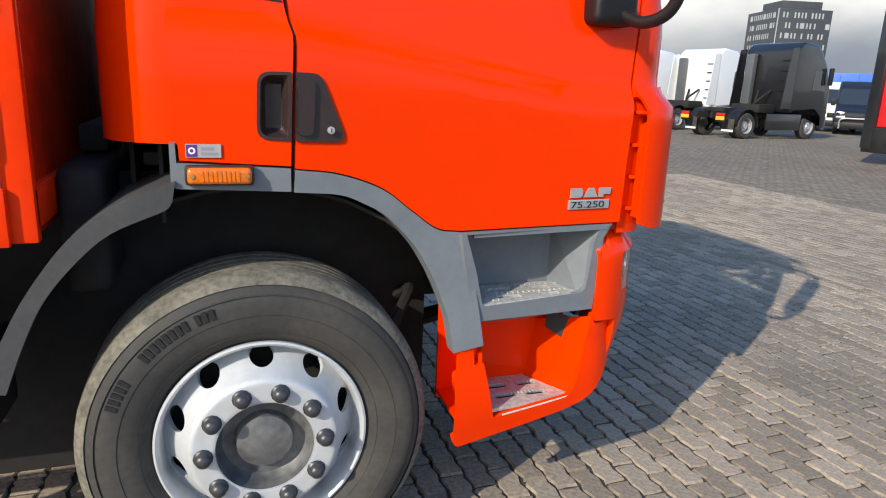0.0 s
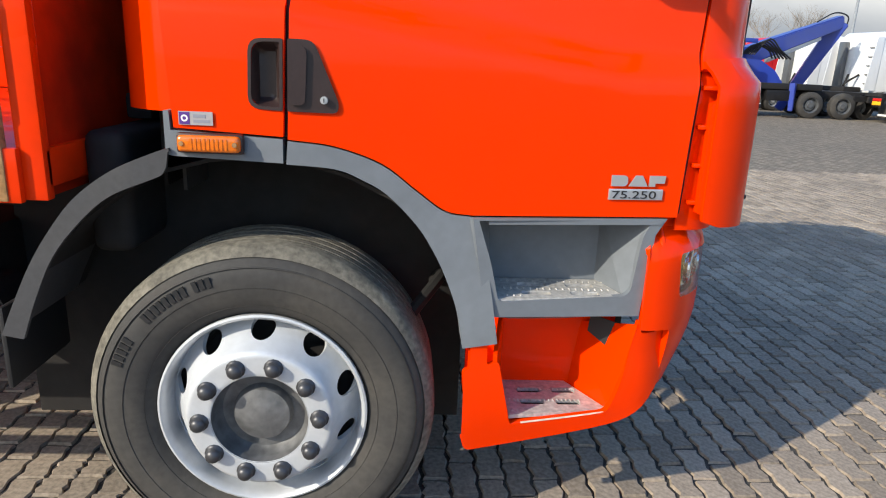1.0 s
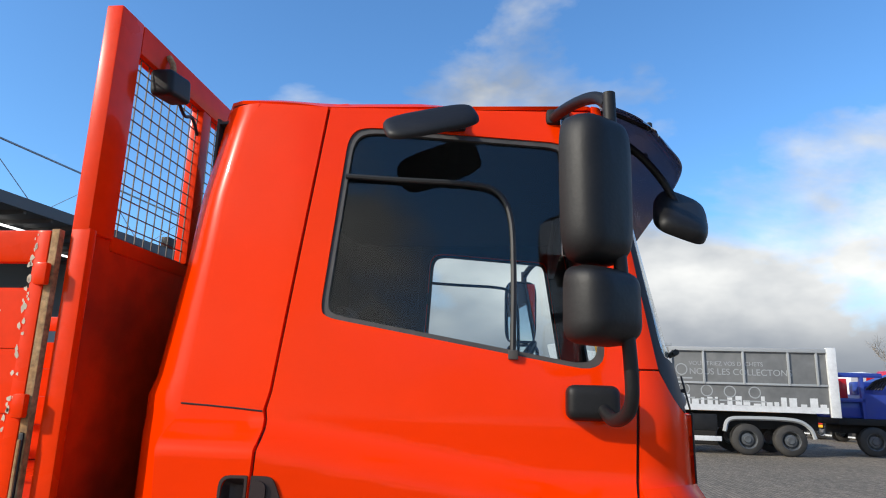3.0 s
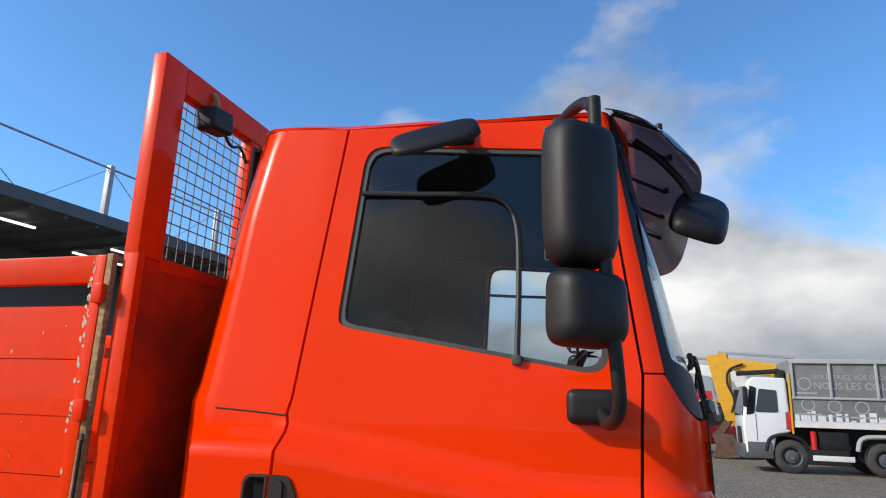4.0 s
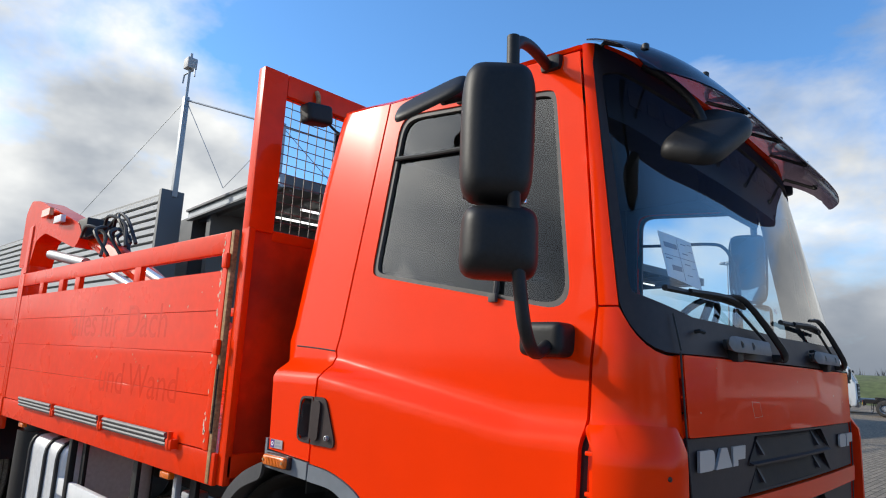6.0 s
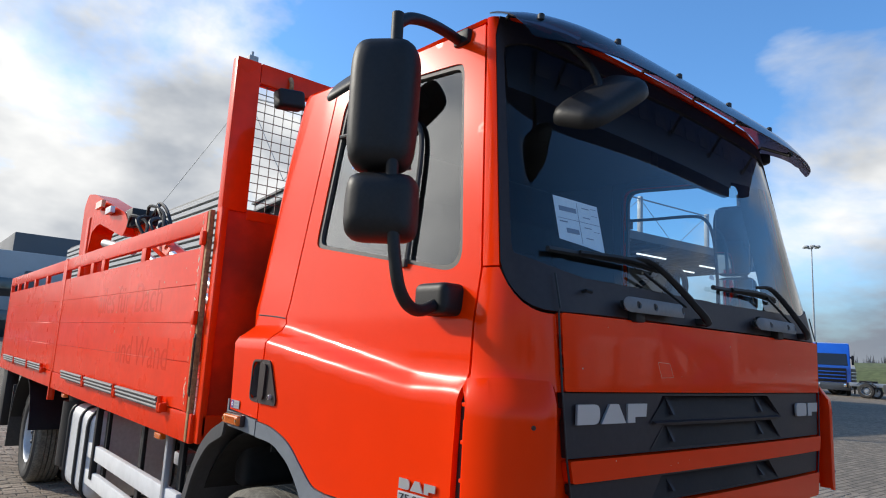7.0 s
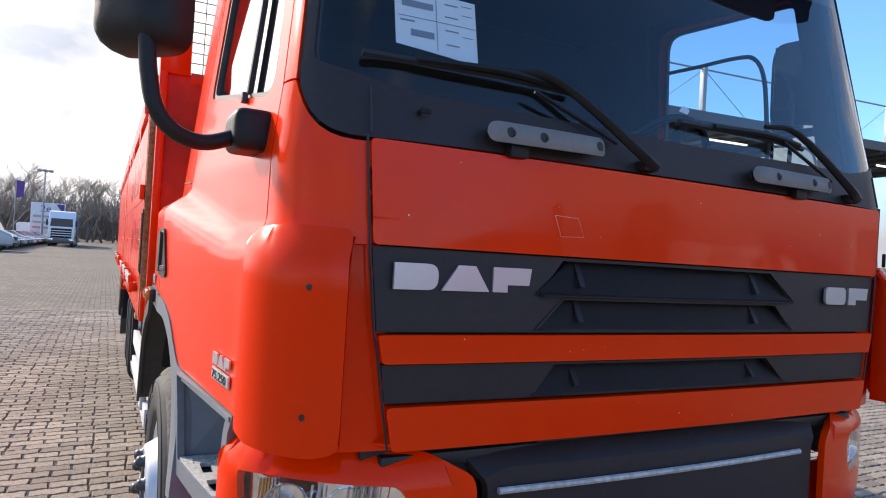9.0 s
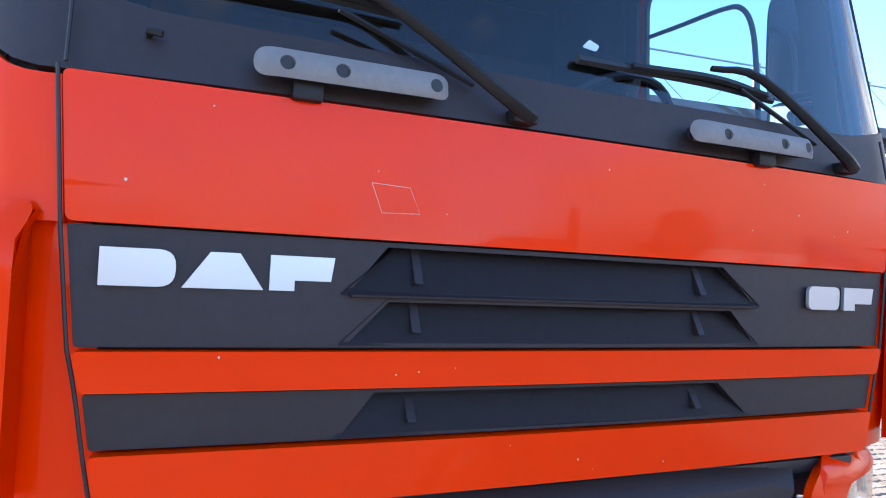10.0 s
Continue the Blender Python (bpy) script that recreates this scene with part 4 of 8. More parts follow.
gr2 = part("lower_grille", panel(rounded(band(1.158, 1.242, 0.004), 0.006), at_front(-0.004), 0.08, [[(-0.486, 1.164), (-0.430, 1.236), (0.356, 1.236), (0.444, 1.164)]], 0.02, (1, 0, 0)), M["grille"], truck, "dark plastic grille panel")
part("louvre", fin(-0.50, 0.46, -0.42, 0.35, 1.160, 1.240, 1.397, 1.366), M["grille"], gr2)
for yy in (-0.359, 0.30):
    part("louvre_rib", prism([(1.403, 1.183), (1.36, 1.238), (1.36, 1.183)], lambda x, z, yy=yy: (x, yy - 0.008, z), lambda x, z, yy=yy: (x, yy + 0.008, z)), M["grille"], gr2)
part("grille_bar", panel(rounded(band(1.056, 1.152, 0.002), 0.014), at_front(0.010), 0.08, (), 0.035, (1, 0, 0)), M["paint"], truck, "orange-red grille bar")


for sy in (-1, 1):
    part("front_seam", tube([front_at(sy * (edge_y(z) + 0.004), z, 0.002) for z in [1.055 + 0.0425 * k for k in range(17)]], 0.0032, 6), M["seal"], truck, "dark seam beside the front panels")


def on_front(bm, y, z, d=0.002):
    """Lays a mesh drawn in the xy plane upright on the front."""
    bmesh.ops.transform(bm, matrix=Matrix.Translation(front_at(y, z, d)) @ Matrix(((0, 0, 1, 0), (1, 0, 0, 0), (0, 1, 0, 0), (0, 0, 0, 1))), verts=bm.verts)
    return bm


for bm in block_letters(("round", "wedge", "bar"), 0.107, 0.058, 0.018, 0.008):
    part("badge_shape", on_front(bm, -0.868, 1.408), M["chrome"], gr, "silver maker's badge shape")
for bm in block_letters(("ring", "bar"), 0.105, 0.055, 0.016, 0.008):
    part("badge_shape", on_front(bm, 0.622, 1.403), M["chrome"], gr, "silver model badge shape")

# stone chips on the front
rng = random.Random(17)
for base_z, top_z, count, d in ((1.52, 1.71, 11, 0.0064), (1.25, 1.305, 4, 0.0104), (1.065, 1.14, 4, 0.0104)):
    bm = bmesh.new()
    for k in range(count):
        y, z, r = rng.uniform(-0.86, 0.86), rng.uniform(base_z, top_z), rng.uniform(0.0008, 0.0024)
        bm.faces.new([bm.verts.new(front_at(y + r * rng.uniform(0.6, 1.3) * math.cos(a), z + r * rng.uniform(0.6, 1.5) * math.sin(a), d)) for a in [2 * math.pi * i / 6 for i in range(6)]])
    tagged(part("stone_chip", bm, M["chip"], hood, "tiny pale stone chips"), kind="stuff")

# wash-hand bars with three holes
for y0, y1, z, at_y, foot_y in ((-0.665, -0.329, 1.776, (-0.614, -0.524, -0.358), -0.575), (0.227, 0.602, 1.775, (0.316, 0.489, 0.568), 0.46)):
    prof = [(y0, z - 0.025), (y1, z - 0.023), (y1, z + 0.023), (y0, z + 0.025)]
    holes = [[(yy + 0.0125 * math.cos(a), z + 0.0125 * math.sin(a)) for a in [2 * math.pi * k / 14 for k in range(14)]] for yy in at_y]
    def bar_at(y, zz, z=z, y0=y0, y1=y1):
        away = clamp(min(y - y0, y1 - y) / 0.03)
        return front_at(y, zz, 0.030 + 0.022 * away ** 0.5 - 12.0 * (zz - z) ** 2)
    bar = part("grab_bar", panel(rounded(prof, 0.024, 6), bar_at, 0.012, holes, 0.026, (1, 0, 0)), M["grip"], truck, "pale grey step-grip bar with three holes")
    part("bar_backing", panel(rounded([(y0 + 0.012, z - 0.016), (y1 - 0.012, z - 0.016), (y1 - 0.012, z + 0.016), (y0 + 0.012, z + 0.016)], 0.015), lambda y, z: front_at(y, z, 0.016), 0.08, (), 0.008, (1, 0, 0)), M["seal"], bar)
    # black plugs added so the open holes read as dark as in shade
    for yy in at_y:
        bm = bmesh.new()
        add_cyl(bm, 0.0122, front_at(yy, z, 0.014), front_at(yy, z, 0.0465), segs=14)
        part("hole_plug", bm, M["seal"], bar)
    x0 = front_at(foot_y, z)[0]
    part("bracket", box((x0 - 0.01, foot_y - 0.026, z - 0.052), (x0 + 0.032, foot_y + 0.026, z - 0.01), 0.006), M["black"], bar)
# wipers
for yp, yt, zt in ((-0.165, -0.95, 1.918), (0.752, -0.03, 1.895)):
    xb = front_x(1.80)
    w = tagged(new("wiper"), "black windscreen wiper with an arm and blade")
    w.parent = truck
    elbow = front_at(lerp(yp, yt, 0.38), 1.925, 0.040)
    part("wiper_arm", tube(smooth_path([front_at(yp + 0.012, 1.748, 0.022), front_at(lerp(yp, yt, 0.09), 1.785, 0.045), elbow, front_at(lerp(yp, yt, 0.56), 1.930, 0.026)], 4), 0.017, 8, 0.007, 0.7), M["black"], w)
    part("wiper_rod", tube([front_at(yp - 0.105, 1.80, 0.012), front_at(lerp(yp, yt, 0.46), 1.893, 0.028)], 0.0055, 6), M["black"], w)
    part("wiper_blade", tube(smooth_path([front_at(yt, zt, 0.004), front_at(lerp(yt, yp, 0.25), zt + 0.001, 0.010), front_at(lerp(yt, yp, 0.48), zt + 0.001, 0.012), front_at(lerp(yt, yp, 0.70), zt - 0.006, 0.008)], 5), 0.010, 6, 0.008), M["seal"], w)
    part("wiper_spine", tube(smooth_path([front_at(lerp(yt, yp, 0.16), zt + 0.003, 0.018), front_at(lerp(yt, yp, 0.44), zt + 0.010, 0.030), front_at(lerp(yt, yp, 0.66), zt + 0.0, 0.018)], 5), 0.009, 6), M["black"], w)
    bm = bmesh.new()
    add_box(bm, front_at(yp - 0.03, 1.738, -0.02), front_at(yp + 0.026, 1.765, 0.03), 0.009, 2)
    part("wiper_pivot", bm, M["black"], w)
for yy in (-0.82, 0.30):
    part("washer_jet", tube([front_at(yy, 1.80, 0.0), front_at(yy, 1.803, 0.016), front_at(yy + 0.02, 1.80, 0.02)], 0.006, 6), M["black"], truck)

# bumper
def bump_at(y, z, d=0.0):
    return (1.425 - 0.04 * (y / 0.9) ** 2 - 0.05 * ease((abs(y) - 0.75) / 0.4) + d - 0.04 * ease((0.62 - z) / 0.3), y, z)


mid = part("bumper_centre", panel(rounded([(-0.60, 0.55), (0.60, 0.55), (0.60, 0.96), (0.66, 1.035), (-0.66, 1.035), (-0.60, 0.96)], 0.02), lambda y, z: bump_at(y, z, -0.012 - 0.05 * ease((z - 0.98) / 0.06)), 0.07, (), 0.03, (1, 0, 0)), M["grille"], truck, "dark grey bumper centre")
part("bumper_strip", tube([bump_at(y, 0.945, -0.006) for y in [-0.575 + 0.11 * k for k in range(11)]], 0.0085, 8), M["tread_plate"], mid, "bright trim strip")
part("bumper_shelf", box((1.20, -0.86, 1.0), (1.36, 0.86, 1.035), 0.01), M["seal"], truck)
# black strip laid in as the slot's shade, no part of the bumper
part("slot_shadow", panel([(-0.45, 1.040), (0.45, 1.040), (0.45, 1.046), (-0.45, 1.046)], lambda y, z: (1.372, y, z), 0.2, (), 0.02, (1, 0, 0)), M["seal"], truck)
for s in (1, -1):
    def wrap(u, z, s=s):
        """0 at the rear of the flank, 1 at the corner, 2 at the middle piece."""
        low = ease((0.80 - z) / 0.42)
        a = Vector((1.09, 1.158 - 0.02 * low))
        c = Vector((1.365 - 0.15 * low, 1.165 - 0.03 * low))
        b = Vector((1.415 - 0.07 * low, 0.64))
        k1, k2 = a.lerp(c, 0.62), b.lerp(c, 0.62)
        t = u / 2
        p = a * (1 - t) ** 3 + k1 * 3 * t * (1 - t) ** 2 + k2 * 3 * t * t * (1 - t) + b * t ** 3
        if z > 0.99:
            p = p + (Vector((1.1, 0.8)) - p).normalized() * 0.055 * clamp((z - 0.99) / 0.055) ** 1.6
        return (p.x, -s * p.y, z)
    lens_at = rounded([(0.43, 0.985), (0.50, 0.85), (1.60, 0.845), (1.66, 0.93), (1.60, 0.975), (0.80, 0.99)], [0.03, 0.03, 0.06, 0.06, 0.05, 0.05])
    body = rounded([(0.0, 0.755), (0.0, 1.01), (0.22, 1.08), (1.22, 1.08), (1.38, 1.04), (1.8, 1.04), (2.0, 0.985), (2.0, 0.55), (0.5, 0.55), (0.42, 0.75)], [0.02, 0.03, 0.03, 0.03, 0.03, 0.06, 0.05, 0.02, 0.02, 0.02])
    bumper = part("bumper_corner", panel(body, wrap, 0.045, [lens_at], 0.02, (1, -s, 0)), M["paint"], truck, "orange-red bumper corner")
    hl = tagged(new("headlamp"), "clear headlamp with bright reflectors")
    hl.parent = truck
    part("lens", panel(lens_at, lambda u, z: wrap(u, z), 0.06, (), 0, (1, -s, 0)), M["lens"], hl)
    back = [(lerp(1.04, u, 1.06), lerp(0.92, z, 1.12)) for u, z in lens_at]
    def behind(u, z, s=s):
        p = Vector(wrap(u, z))
        return p + (Vector((1.05, -s * 0.75, z)) - p).normalized() * (0.045 + 0.02 * math.sin(u * 9))
    part("lamp_bowl", panel(back, behind, 0.05, (), 0.005, (1, -s, 0)), M["reflector"], hl)
    for uu, rr, zz in ((0.86, 0.050, 0.915), (1.30, 0.054, 0.91)):
        spot = Vector(wrap(uu, zz))
        spot = spot + (Vector((1.05, -s * 0.75, zz)) - spot).normalized() * 0.026
        xx, yy = spot.x, abs(spot.y)
        bm = bmesh.new()
        add_lathe(bm, [(0.012, -0.05), (0.03, -0.045), (rr * 0.8, -0.02), (rr, 0.0), (rr * 1.04, 0.002), (rr * 1.04, -0.004)], 28, False, Matrix.Translation((xx, -s * yy, zz)) @ Matrix.Rotation(radians(-90 - (24 * s if uu < 1 else 6 * s)), 4, "Z"))
        part("reflector_cup", bm, M["reflector"], hl)
        bm = bmesh.new()
        bmesh.ops.create_uvsphere(bm, u_segments=14, v_segments=8, radius=0.022)
        bmesh.ops.translate(bm, verts=bm.verts, vec=(xx - 0.028, -s * yy, zz))
        part("bulb_cap", bm, M["chrome"], hl)
    for k in range(20):
        uu = 0.50 + 0.032 * k if k < 9 else 1.02 + 0.05 * (k - 9)
        p0, p1 = Vector(wrap(uu, 0.865)), Vector(wrap(uu + 0.03, 0.965))
        off = (Vector((1.05, -s * 0.75, 0.9)) - p0).normalized() * 0.03
        part("lamp_flute", tube([p0 + off, p1 + off], 0.003, 5), M["amberglass"] if k < 6 else M["reflector"], hl)
    part("indicator", box((1.195, -s * 1.06 - 0.015, 0.895), (1.225, -s * 1.06 + 0.015, 0.935), 0.012), M["amber"], hl, "amber turn signal behind the lens")

# sun visor
def visor_at(y, v):
    """v 0 at the roof, 1 at the lip."""
    f = clamp(abs(y) / 1.03)
    x = 1.155 + 0.285 * v + 0.02 * math.sin(math.pi * v) - (0.060 + 0.045 * v) * f ** 6
    z = 2.795 - 0.095 * v - 0.125 * v * v - (0.06 - 0.035 * v) * f ** 6
    return (x, y, z)


lip = [(-1.02, 0.0), (1.02, 0.0), (1.035, 0.5), (1.03, 0.95), (0.9, 1.0), (0.5, 1.0), (0, 1.0), (-0.5, 1.0), (-0.9, 1.0), (-1.03, 0.95), (-1.035, 0.5)]
visor = part("sun_visor", panel(rounded(lip, 0.05), visor_at, 0.06, (), 0.005, (0, 0, 1)), M["visor"], truck, "smoked plastic sun visor over the windscreen")
for yy in (-0.95, -0.6, -0.2, 0.2, 0.6, 0.95):
    a, b = visor_at(yy, 0.06), visor_at(yy, 0.55)
    part("visor_bracket", tube([(a[0] - 0.06, a[1], a[2] - 0.05), (a[0], a[1], a[2] - 0.01), (b[0], b[1], b[2] - 0.008)], 0.008, 6), M["black"], visor)
    bm = bmesh.new()
    add_cyl(bm, 0.012, (b[0], b[1], b[2] - 0.012), (b[0], b[1], b[2] + 0.012), segs=10, bevel=0.003)
    part("visor_bolt", bm, M["seal"], visor)
part("visor_banner", panel([(-0.98, 2.47), (-0.55, 2.425), (0.40, 2.395), (0.42, 2.43), (0.98, 2.50), (0.97, 2.655), (-0.97, 2.655)], lambda y, z: nose(2 + y / YB if abs(y) <= YB else (nose_q(-abs(y), z) if y < 0 else 4 - nose_q(-abs(y), z)), z, -0.016), 0.08, (), 0.002, (1, 0, 0)), M["seal"], truck, "dark sun strip across the windscreen's top")

for k in range(15):
    if k in (3, 12):
        continue
    y0 = -0.86 + 0.115 * k
    part("banner_print", panel([(y0, 2.545), (y0 + 0.075, 2.545), (y0 + 0.085, 2.605), (y0 + 0.01, 2.605)], lambda y, z: nose(2 + y / YB if abs(y) <= YB else (nose_q(-abs(y), z) if y < 0 else 4 - nose_q(-abs(y), z)), z, -0.0125), 0.1, (), 0.001, (1, 0, 0)), M["interior"], truck, "faint grey print on the sun strip")
for s in (1, -1):
    part("seam_filler", tube([(seam_x(z), -s * (side_w(seam_x(z), z) - 0.032), z) for z in [1.10 + 0.05 * k for k in range(33)]], 0.013, 6), M["seal"], truck)
    cut = [(0.088, 1.29), (0.097, 1.5), (0.1, 1.62), (0.084, 1.705), (0.095, 1.76), (0.14, 2.28), (0.18, 2.72)]
    cut_fine = [(lerp(a[0], b[0], k / 8), lerp(a[1], b[1], k / 8)) for a, b in zip(cut, cut[1:]) for k in range(8)] + cut[-1:]
    part("seam_filler", tube([(x, -s * (side_w(x, z) - 0.034), z) for x, z in cut_fine], 0.013, 6), M["seal"], truck)
    part("roof_filler", tube([(x, -s * (0.985 - 0.03 * clamp(x)), 2.712) for x in (-0.1, 0.2, 0.6, 1.0)], 0.014, 6), M["seal"], truck)

# mirrors
def shell_of(name, centre, size, m, mat, parent, label="", bev=0.05):
    bm = bmesh.new()
    add_box(bm, [-v / 2 for v in size], [v / 2 for v in size], min(bev, min(size) * 0.45), 5)
    bmesh.ops.transform(bm, matrix=Matrix.Translation(centre) @ m, verts=bm.verts)
    return part(name, bm, mat, parent, label, 60)


def dome(name, centre, axes, size, mat, parent, label="", square=5.0, taper=0.0):
    """A rounded mirror housing: a superellipse rim, domed towards the first axis; size is depth, width, height."""
    ax, ay, az = axes
    depth, a, b = size[0], size[1] / 2, size[2] / 2
    bm = bmesh.new()
    rings = []
    soft = 0.8 * min(1.0, min(a, b) / 0.1)
    for d, inset in ((0.0, 0.010), (0.015, 0.002), (0.06, 0.0), (0.40, 0.002), (0.66, 0.010), (0.84, 0.024), (0.95, 0.045), (1.0, 0.075)):
        ring = []
        for k in range(44):
            t = 2 * math.pi * k / 44
            c, n = math.cos(t), math.sin(t)
            u = math.copysign(abs(c) ** (2 / square), c) * (a - inset * soft)
            v = math.copysign(abs(n) ** (2 / square), n) * (b - inset * soft)
            u *= 1 - taper * (0.5 - v / (2 * b))
            ring.append(bm.verts.new(Vector(centre) + ax * (d - 0.5) * depth + ay * u + az * v))
        rings.append(ring)
    for r0, r1 in zip(rings, rings[1:]):
        for k in range(44):
            bm.faces.new((r0[k], r0[(k + 1) % 44], r1[(k + 1) % 44], r1[k]))
    bm.faces.new(rings[0][::-1])
    top = bm.verts.new(Vector(centre) + ax * 0.515 * depth)
    for k in range(44):
        bm.faces.new((rings[-1][k], rings[-1][(k + 1) % 44], top))
    bmesh.ops.recalc_face_normals(bm, faces=bm.faces)
    return part(name, bm, mat, parent, label, 50)


def frame_of(normal, width):
    """Three axes from a facing direction and a rough width direction."""
    n = Vector(normal).normalized()
    w = Vector(width)
    w = (w - n * w.dot(n)).normalized()
    return n, w, n.cross(w)


for s in (1, -1):
    arm = tagged(new("mirror_assembly"), "black door mirrors on a tubular arm")
    arm.parent = truck
    part("mirror_arm", tube(smooth_path([(1.075, -s * 1.13, 1.752), (1.10, -s * 1.24, 1.712), (1.13, -s * 1.325, 1.745), (1.13, -s * 1.36, 1.85), (1.11, -s * 1.375, 2.1), (1.095, -s * 1.378, 2.4), (1.09, -s * 1.378, 2.597)], 8), 0.0185, 12), M["black"], arm)
    part("upper_arm", tube(smooth_path([(0.945, -s * 0.985, 2.690), (0.985, -s * 1.10, 2.678), (1.03, -s * 1.22, 2.652), (1.065, -s * 1.315, 2.615), (1.088, -s * 1.374, 2.568)], 6), 0.0185, 12), M["black"], arm)
    shell_of("mirror_foot", (1.055, -s * 1.125, 1.755), (0.15, 0.10, 0.10), Matrix.Rotation(radians(0), 4, "Z"), M["black"], arm, "", 0.03)
    part("arm_foot", box((0.93, -s * 0.998 - 0.03, 2.665), (1.01, -s * 0.998 + 0.03, 2.72), 0.015), M["black"], arm)
    facing = Vector((0.68, -0.73 * s, 0.0))
    across = Vector((-0.73, -0.68 * s, 0.0))
    axes = (facing.normalized(), across.normalized(), Vector((0, 0, 1)))
    for key, label, c, size, taper in (("main_mirror", "tall black mirror housing", (1.060, -s * 1.394, 2.316), (0.106, 0.214, 0.41), 0.04), ("wide_mirror", "small black wide-angle mirror housing", (1.072, -s * 1.385, 2.003), (0.114, 0.212, 0.205), -0.03)):
        base = dome(key, c, axes, size, M["black"], arm, label, 5.0, taper)
        bm = bmesh.new()
        add_box(bm, (-0.0025, -size[1] / 2 + 0.016, -size[2] / 2 + 0.016), (0.0, size[1] / 2 - 0.016, size[2] / 2 - 0.016), 0.001)
        at = Vector(c) - axes[0] * (size[0] / 2 + 0.001)
        m = Matrix((axes[0], axes[1], axes[2])).transposed().to_4x4()
        bmesh.ops.transform(bm, matrix=Matrix.Translation(at) @ m, verts=bm.verts)
        bmesh.ops.recalc_face_normals(bm, faces=bm.faces)
        part("mirror_glass", bm, M["mirror"], base, "mirror glass")
    if s == -1:      # the far side's mirrors are swung back
        arm.matrix_basis = Matrix.Translation((1.055, 1.125, 0)) @ Matrix.Rotation(radians(58), 4, "Z") @ Matrix.Translation((-1.055, -1.125, 0))
# kerb mirror over the right-hand door and front mirror on the windscreen
ramp = tagged(new("kerb_mirror"), "black kerb mirror above the side window")
ramp.parent = truck
dome("housing", (0.563, -1.185, 2.616), frame_of((0.02, -0.80, 0.60), (0.28, 0.10, 0.058)), (0.026, 0.305, 0.140), M["black"], ramp, "", 4.0, 0.0)
part("stalk", tube(smooth_path([(0.60, -1.01, 2.685), (0.61, -1.07, 2.655), (0.61, -1.13, 2.625), (0.60, -1.16, 2.61)], 4), 0.024, 10), M["black"], ramp)
part("stalk_foot", box((0.56, -1.045, 2.64), (0.66, -1.02, 2.69), 0.01), M["black"], ramp)
fm = tagged(new("front_mirror"), "black front mirror hung before the windscreen")
fm.parent = truck
dome("housing", (1.410, -0.800, 2.412), frame_of((0.33, -0.61, 0.71), (0.06, 0.27, 0.20)), (0.060, 0.335, 0.19), M["black"], fm, "", 4.2, 0.08)
part("stalk", tube(smooth_path([(1.20, -0.80, 2.70), (1.29, -0.79, 2.62), (1.36, -0.78, 2.53), (1.40, -0.79, 2.44)], 5), 0.014, 10), M["black"], fm)

# inside the cab
part("dashboard", panel(rounded([(-1.02, 0.84), (1.02, 0.84), (0.96, 1.24), (-0.96, 1.24)], 0.1), lambda y, x: (x, y, 1.80 - 0.03 * ((x - 1.05) / 0.2) ** 2), 0.12, (), 0.25, (0, 0, 1)), M["interior"], truck, "dark dashboard")
sw = tagged(new("steering_wheel"), "black steering wheel")
sw.parent = truck
tilt = Matrix.Translation((0.78, 0.48, 1.86)) @ Matrix.Rotation(radians(-55), 4, "Y")
bm = bmesh.new()
ringpts = [tilt @ Vector((0.235 * math.cos(2 * math.pi * k / 32), 0.235 * math.sin(2 * math.pi * k / 32), 0)) for k in range(33)]
add_tube(bm, ringpts, 0.016, 8)
part("wheel_ring", bm, M["black"], sw)
bm = bmesh.new()
add_tube(bm, [tilt @ Vector((-0.23, 0, 0)), tilt @ Vector((0, 0, -0.05)), tilt @ Vector((0.23, 0, 0))], 0.02, 8)
add_tube(bm, [tilt @ Vector((0, -0.23, 0)), tilt @ Vector((0, 0, -0.05)), tilt @ Vector((0, 0.23, 0))], 0.02, 8)
part("spoke", bm, M["interior"], sw)
part("instrument_hood", panel(rounded([(0.2, 0.80), (0.78, 0.80), (0.74, 1.06), (0.24, 1.06)], 0.08), lambda y, x: (x, y, 1.90 - 0.5 * (y - 0.49) ** 2), 0.07, (), 0.12, (0, 0, 1)), M["interior"], truck)
for yy in (0.48, -0.55):
    seat = tagged(new("seat"), "dark cloth cab seat with a headrest")
    seat.parent = truck
    shell_of("seat_cushion", (0.25, yy, 1.50), (0.50, 0.48, 0.16), Matrix.Identity(4), M["seat"], seat, "", 0.06)
    shell_of("backrest", (-0.06, yy, 1.78), (0.15, 0.48, 0.60), Matrix.Rotation(radians(-8), 4, "Y"), M["seat"], seat, "", 0.06)
    shell_of("headrest", (-0.13, yy, 2.14), (0.10, 0.27, 0.17), Matrix.Rotation(radians(-8), 4, "Y"), M["seat"], seat, "", 0.045)
    part("seat_base", box((0.02, yy - 0.2, 1.14), (0.42, yy + 0.2, 1.44), 0.02), M["interior"], seat)
part("sun_blind", box((1.0, 0.12, 2.46), (1.04, 0.80, 2.66), 0.015), M["interior"], truck)
